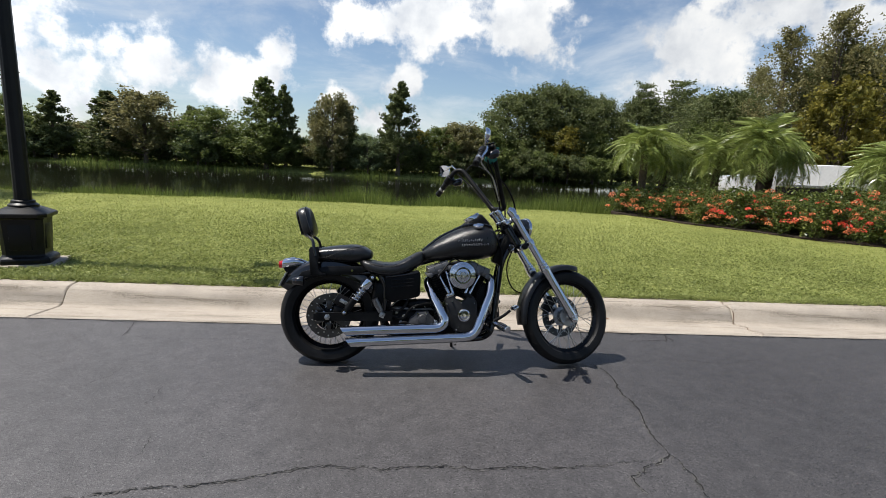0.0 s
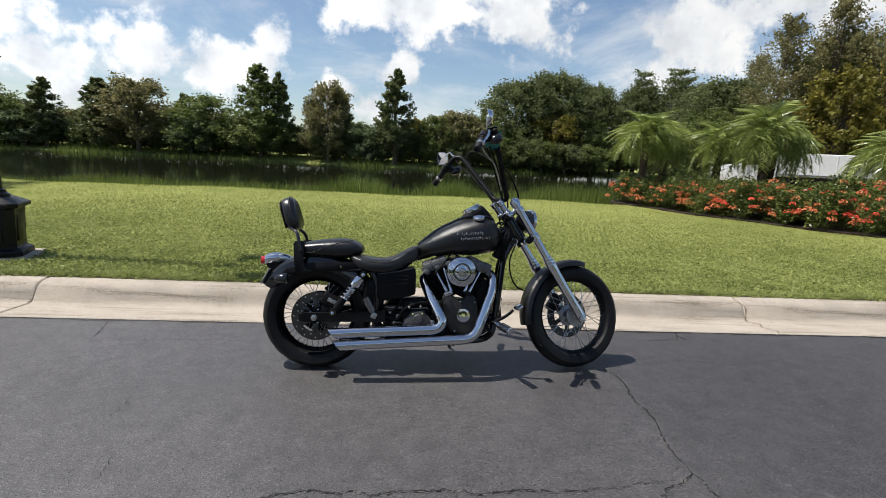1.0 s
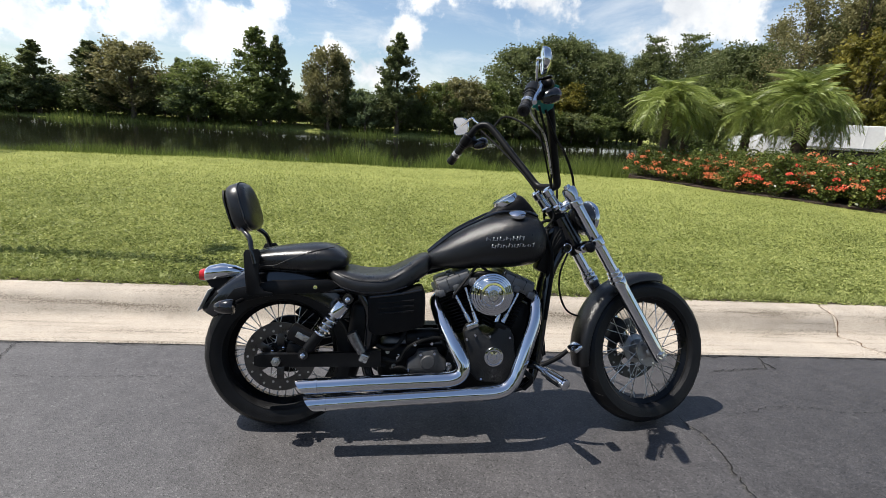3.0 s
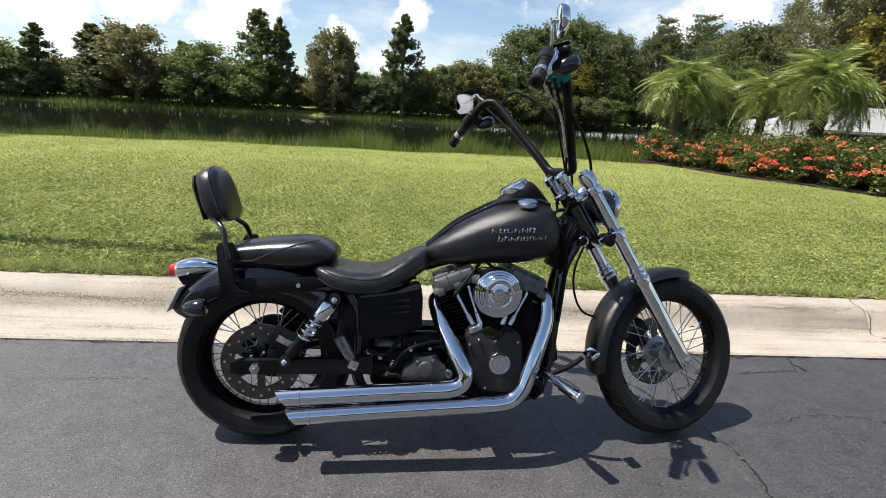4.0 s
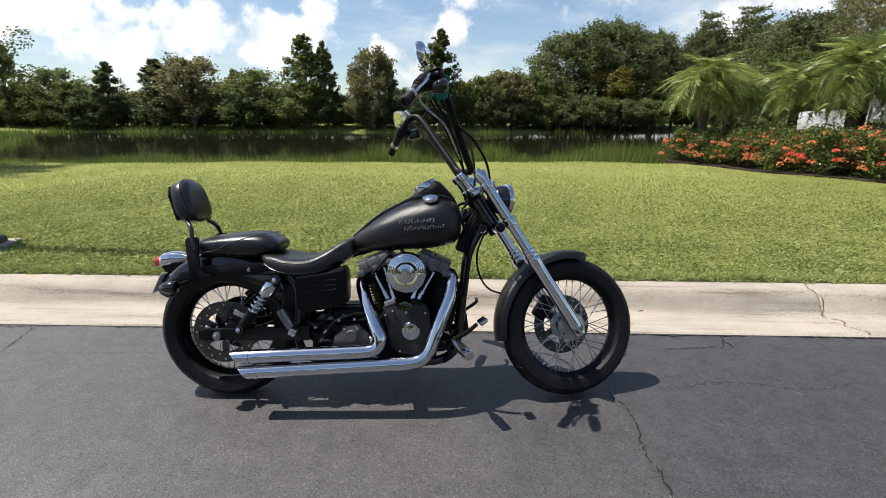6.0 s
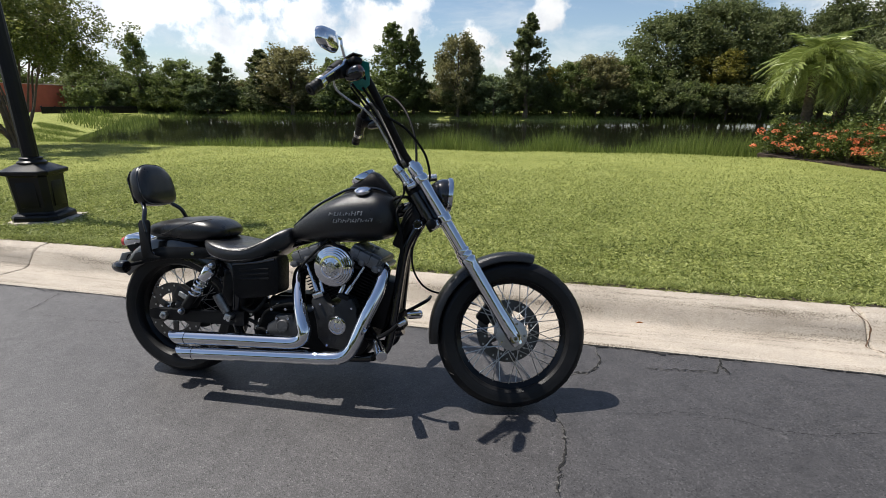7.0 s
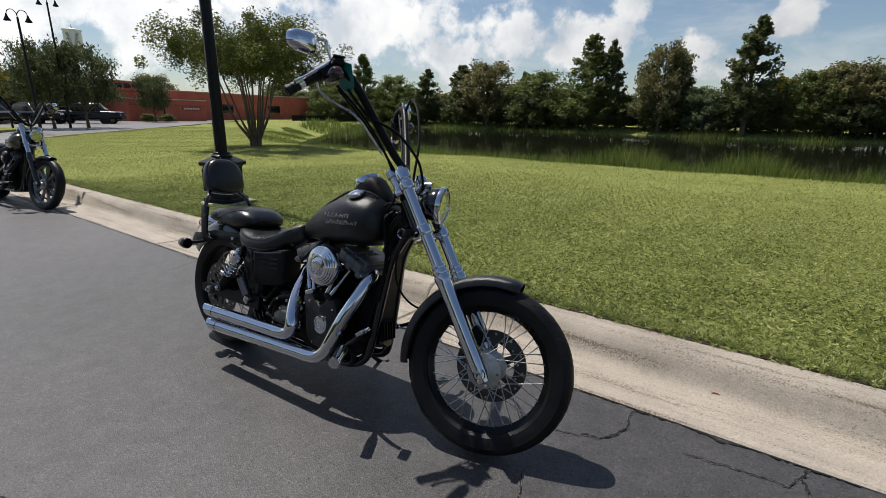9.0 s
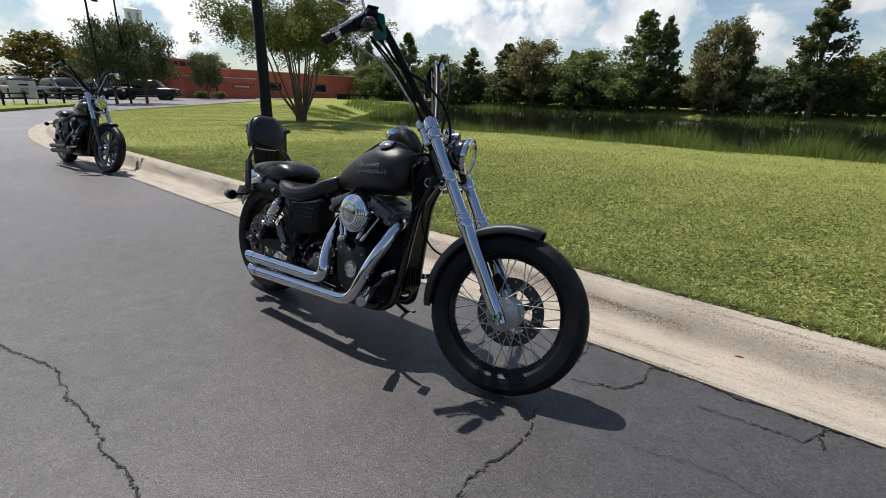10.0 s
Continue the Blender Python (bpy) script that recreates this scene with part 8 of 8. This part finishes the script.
for i, (x, y, turn, paint, kind) in enumerate(((-50.0, 17.4, 15, CAR_BLACK, "pickup"), (-50.5, 14.0, 10, CAR_BLACK, "suv"), (-50.5, 11.2, 8, CAR_BLACK, "suv"), (-50.5, 8.4, 5, CAR_BLACK, "suv"), (-50.5, 5.6, 4, CAR_BLACK, "suv"), (-51.0, 2.8, 3, CAR_BLACK, "suv"), (-51.5, -0.1, 3, CAR_BLACK, "pickup"))):
    vehicle(("black pickup truck" if kind == "pickup" else "black sport utility car" if paint is CAR_BLACK else "silver sport utility car") + " parked in the car park", paint, x, y, -0.04, turn + 40 * (i == 0), kind)


def box_truck(x, y, z, turn):
    """A white delivery truck, nose along +x: bonnet, cab, panelled box, underframe, wheels."""
    tr = thing("truck", "white box truck with dark underframe parked behind the palms", "truck")
    cab = part("cab", extrude_outline([(4.4, 0.62), (4.4, 1.30), (4.2, 1.40), (3.15, 1.52), (2.75, 2.00), (2.55, 2.08), (1.55, 2.08), (1.55, 0.62)], 2.1, pose(0, 0, 0), 0.05), CAR_WHITE, tr, "white cab with a short bonnet")
    for s in (-1, 1):
        part("side_window", extrude_outline([(1.75, 1.50), (2.98, 1.50), (2.70, 1.94), (1.75, 1.94)], 0.02, pose(0, 1.052 * s, 0)), DARK_GLASS, cab)
        part("headlamp", box((4.40, 0.80 * s, 1.12), (0.06, 0.34, 0.22), bevel=0.03), CHROME, cab)
        part("door_seam", box((2.32, 1.053 * s, 1.20), (0.015, 0.01, 1.0), bevel=0.0), DARK, cab)
        part("door_mirror", box((2.95, 1.22 * s, 1.58), (0.10, 0.20, 0.26), bevel=0.03), DARK, cab)
    part("windscreen", box((2.98, 0, 1.77), (0.03, 1.8, 0.52), (0, -40, 0), 0.01), DARK_GLASS, cab)
    part("bumper", box((4.44, 0, 0.62), (0.16, 2.1, 0.26), bevel=0.05), CHROME_DULL, cab)
    body = part("cargo_box", box((-1.55, 0, 1.58), (6.0, 2.3, 1.14), bevel=0.03, seg=1), CAR_WHITE, tr, "white panelled cargo box")
    for s in (-1, 1):
        for i in range(9):
            part("panel_rib", box((-4.35 + i * 0.70, 1.155 * s, 1.60), (0.03, 0.02, 1.05), bevel=0.0), WHITE_PAINT, body)
        part("side_rail", box((-1.55, 1.16 * s, 1.06), (6.0, 0.03, 0.12), bevel=0.0), CHROME_DULL, body)
    part("underframe", box((-0.4, 0, 0.80), (8.0, 1.1, 0.30), bevel=0.02, seg=1), DARK, tr)
    part("fuel_box", box((0.3, -0.85, 0.72), (1.1, 0.45, 0.42), bevel=0.04), DARK, tr)
    for xx in (3.35, -2.6):
        for s in (-1, 1):
            w = part("wheel", tyre(0.42, 0.28, 0.27, pose(xx, 0.92 * s, 0.42)), RUBBER, tr)
            part("wheel_rim", lathe([(0.0, -0.04), (0.10, -0.05), (0.12, -0.01), (0.22, 0.0), (0.26, -0.05), (0.27, 0.0)], 22, axis_to((xx, 0.98 * s, 0.42), (0, -s, 0))), WHITE_PAINT, w, "white steel rim")
    tr.matrix_basis = pose(x, y, z, 0, 0, turn)
    return tr


box_truck(19.8, 24.2, 0.16, 152)
vehicle("white sport utility car parked behind the palms", CAR_WHITE, 23.5, 18.5, 0.05, 160, "suv")
lot = G()
lot.add([(12.5, 19.0, 0.20), (45, 8, 0.20), (48, 26, 0.20), (13.5, 27, 0.20), (12.5, 19.0, 0.0), (45, 8, 0.0), (48, 26, 0), (13.5, 27, 0)], [(0, 1, 2, 3), (0, 4, 5, 1), (3, 2, 6, 7), (0, 3, 7, 4)])
solid("parking_pavement", lot.moved(pose(0, 0, -0.04)), CONCRETE, "pale concrete parking pavement behind the palms", "pavement", kind="structure")


# ---- the red building ----
def building():
    b = thing("building", "low flat-roofed terracotta building with dark shopfront windows", "building")
    yaw = 8.0
    def block(name, c, s, m, trim=0.12):
        w = part(name, box(c, s, bevel=0.03, seg=1), m, b)
        part("roof_trim", box((c[0], c[1], c[2] + s[2] / 2 + trim / 2 - 0.02), (s[0] + 0.16, s[1] + 0.16, trim), bevel=0.02, seg=1), PALE_TRIM, w)
        return w
    # local x towards the road, y along the front
    main = block("main_wall", (-8, 8, 1.75), (12, 46, 4.1), TERRACOTTA)
    up = block("upper_wall", (-6, -9.5, 4.05), (9, 11, 1.1), TERRACOTTA_DARK)
    for i in range(10):
        part("upper_window", box((-1.49, -14 + i * 1.0, 4.1), (0.04, 0.8, 0.55), bevel=0.01), DARK_GLASS, up)
    wing = block("front_wing", (1.0, -4.4, 1.05), (6.0, 9.6, 2.9), TERRACOTTA)
    part("wing_band", box((4.012, -4.4, 1.9), (0.03, 9.5, 0.10), bevel=0.005), TERRACOTTA_DARK, wing)
    sign = part("sign_board", box((4.04, -1.6, 1.55), (0.06, 2.6, 0.42), bevel=0.01), TERRACOTTA_DARK, wing)
    for i in range(9):
        part("sign_bar", box((4.08, -2.6 + i * 0.24, 1.55), (0.02, 0.14, 0.20), bevel=0), WHITE_PAINT, sign)
    for y0 in (-11.6, -13.4):
        door = part("shop_window", box((-1.98, y0, 1.15), (0.06, 1.6, 2.3), bevel=0.01), DARK_GLASS, main)
        for k in range(4):
            part("window_bar", box((-1.93, y0, 0.2 + k * 0.64), (0.05, 1.6, 0.06), bevel=0), PALE_TRIM, door)
        for k in range(3):
            part("window_bar", box((-1.93, y0 - 0.78 + 0.78 * k, 1.15), (0.05, 0.06, 2.3), bevel=0), PALE_TRIM, door)
    part("canopy", box((-0.9, -12.5, 2.75), (2.4, 5.2, 0.18), bevel=0.02), PALE_TRIM, main)
    for k in range(2):
        w = part("window", box((-1.98, 8 + k * 9.0, 1.7), (0.06, 2.4, 1.2), bevel=0.01), DARK_GLASS, main)
        part("window_sill", box((-1.9, 8 + k * 9.0, 1.07), (0.16, 2.6, 0.08), bevel=0.01), PALE_TRIM, w)
    b.matrix_basis = pose(-65.0, 33.0, -0.05, 0, 0, yaw)
    return b


building()
# dark fence to the right of the building
fence = thing("fence", "low dark board fence beside the building", "fence")
for i in range(26):
    part("fence_board", box((-58.5 - 0.12 * i, 45.5 + 0.62 * i, 0.42), (0.05, 0.60, 0.95), (0, 0, 11), 0.01, 1), IRON, fence)
for i in range(9):
    part("fence_post", box((-58.5 - 0.36 * i, 45.2 + 1.86 * i, 0.45), (0.12, 0.12, 1.1), bevel=0.01), IRON, fence)
for y in (25.5, 27.4, 22.0):
    plant("shrub_b", -57.5, y, 0.75, 0.9)["label"] = "clipped shrub in front of the shop windows"

# ---- water tower ----
tower = thing("water_tower", "white water tower with a grey painted emblem", "water tower")
part("tank", lathe([(0.0, 15.2), (1.7, 15.4), (1.95, 15.8), (1.95, 20.4), (2.1, 20.45), (2.1, 20.65), (0.0, 21.2)], 28), WHITE_PAINT, tower)
part("finial", lathe([(0.2, 21.1), (0.12, 21.9), (0.0, 22.0)], 10), WHITE_PAINT, tower)
for i in range(6):
    a = 2 * math.pi * i / 6
    part("leg", tube([(1.7 * math.cos(a), 1.7 * math.sin(a), 15.5), (2.9 * math.cos(a), 2.9 * math.sin(a), 0)], 0.16, 8), WHITE_PAINT, tower)
part("riser_pipe", tube([(0, 0, 0), (0, 0, 15.4)], 0.4, 10), WHITE_PAINT, tower)
for k, (dy, lean) in enumerate(((-0.65, 14), (0.65, -14))):
    part("emblem_stroke", box((1.95, dy, 18.0), (0.10, 0.55, 3.6), (lean, 0, 0), 0.02), CAR_GREY, tower)
tower.matrix_basis = pose(-150, 47.8, -0.5, 0, 0, -18)

# ---- verge, sign and rail across the side road ----
verge = G()
vp = [(-23.0, 2.6), (-26.0, 4.6), (-31.0, 7.6), (-36.5, 10.8), (-38.5, 10.6), (-37.0, 7.6), (-33.0, 2.0), (-30.0, -4.0), (-24.0, -3.0)]
verge.v = [(-31, 4.5, 0.13)] + [(x, y, 0.12) for x, y in vp] + [(x, y, -0.05) for x, y in vp]
nv = len(vp)
verge.f = [(0, 1 + i, 1 + (i + 1) % nv) for i in range(nv)] + [(1 + i, 1 + nv + i, 1 + nv + (i + 1) % nv, 1 + (i + 1) % nv) for i in range(nv)]
solid("grass_verge", verge, TURF, "strip of grass between the side road and the car park", "verge", kind="structure")
sign = thing("notice_board", "pale grey notice board with plain dark bars on posts", "sign")
part("board", box((0, 0, 0.75), (0.04, 1.15, 0.85), bevel=0.01), WHITE_PLATE, sign)
part("board_bar", box((0.024, 0.05, 0.66), (0.012, 0.34, 0.34), bevel=0), CAR_GREY, sign)
part("board_bar", box((0.024, 0.05, 0.98), (0.012, 0.4, 0.08), bevel=0), IRON, sign)
for s in (-1, 1):
    part("post", box((0, 0.5 * s, 0.2), (0.05, 0.05, 0.75), bevel=0.005), WHITE_PAINT, sign)
sign.matrix_basis = pose(-31.5, 6.1, 0.12, 0, 0, 8)
rail = thing("rail", "low dark post-and-rail barrier along the verge", "rail")
for i in range(8):
    t = i / 7
    part("rail_post", box((-27.5 - 9 * t, 3.0 + 7.2 * t, 0.40), (0.10, 0.10, 0.75), bevel=0.01), IRON, rail)
for z in (0.45, 0.68):
    part("rail_bar", tube([(-27.5, 3.0, z), (-36.5, 10.2, z)], 0.04, 8), IRON, rail)
tent = thing("awning", "green cloth awning on posts beyond the car park", "awning")
part("canopy", loft([[(x, y, z) for x, y in ((-s, -s * 1.6), (s, -s * 1.6), (s, s * 1.6), (-s, s * 1.6))] for s, z in ((1.9, 2.35), (1.85, 2.5), (0.9, 3.0))]), FLAG_GREEN, tent)
for sx in (-1, 1):
    for sy in (-1, 1):
        part("post", tube([(1.75 * sx, 2.8 * sy, 0), (1.75 * sx, 2.8 * sy, 2.4)], 0.05, 8), IRON, tent)
tent.matrix_basis = pose(-64.0, 17.5, 0, 0, 0, 8)
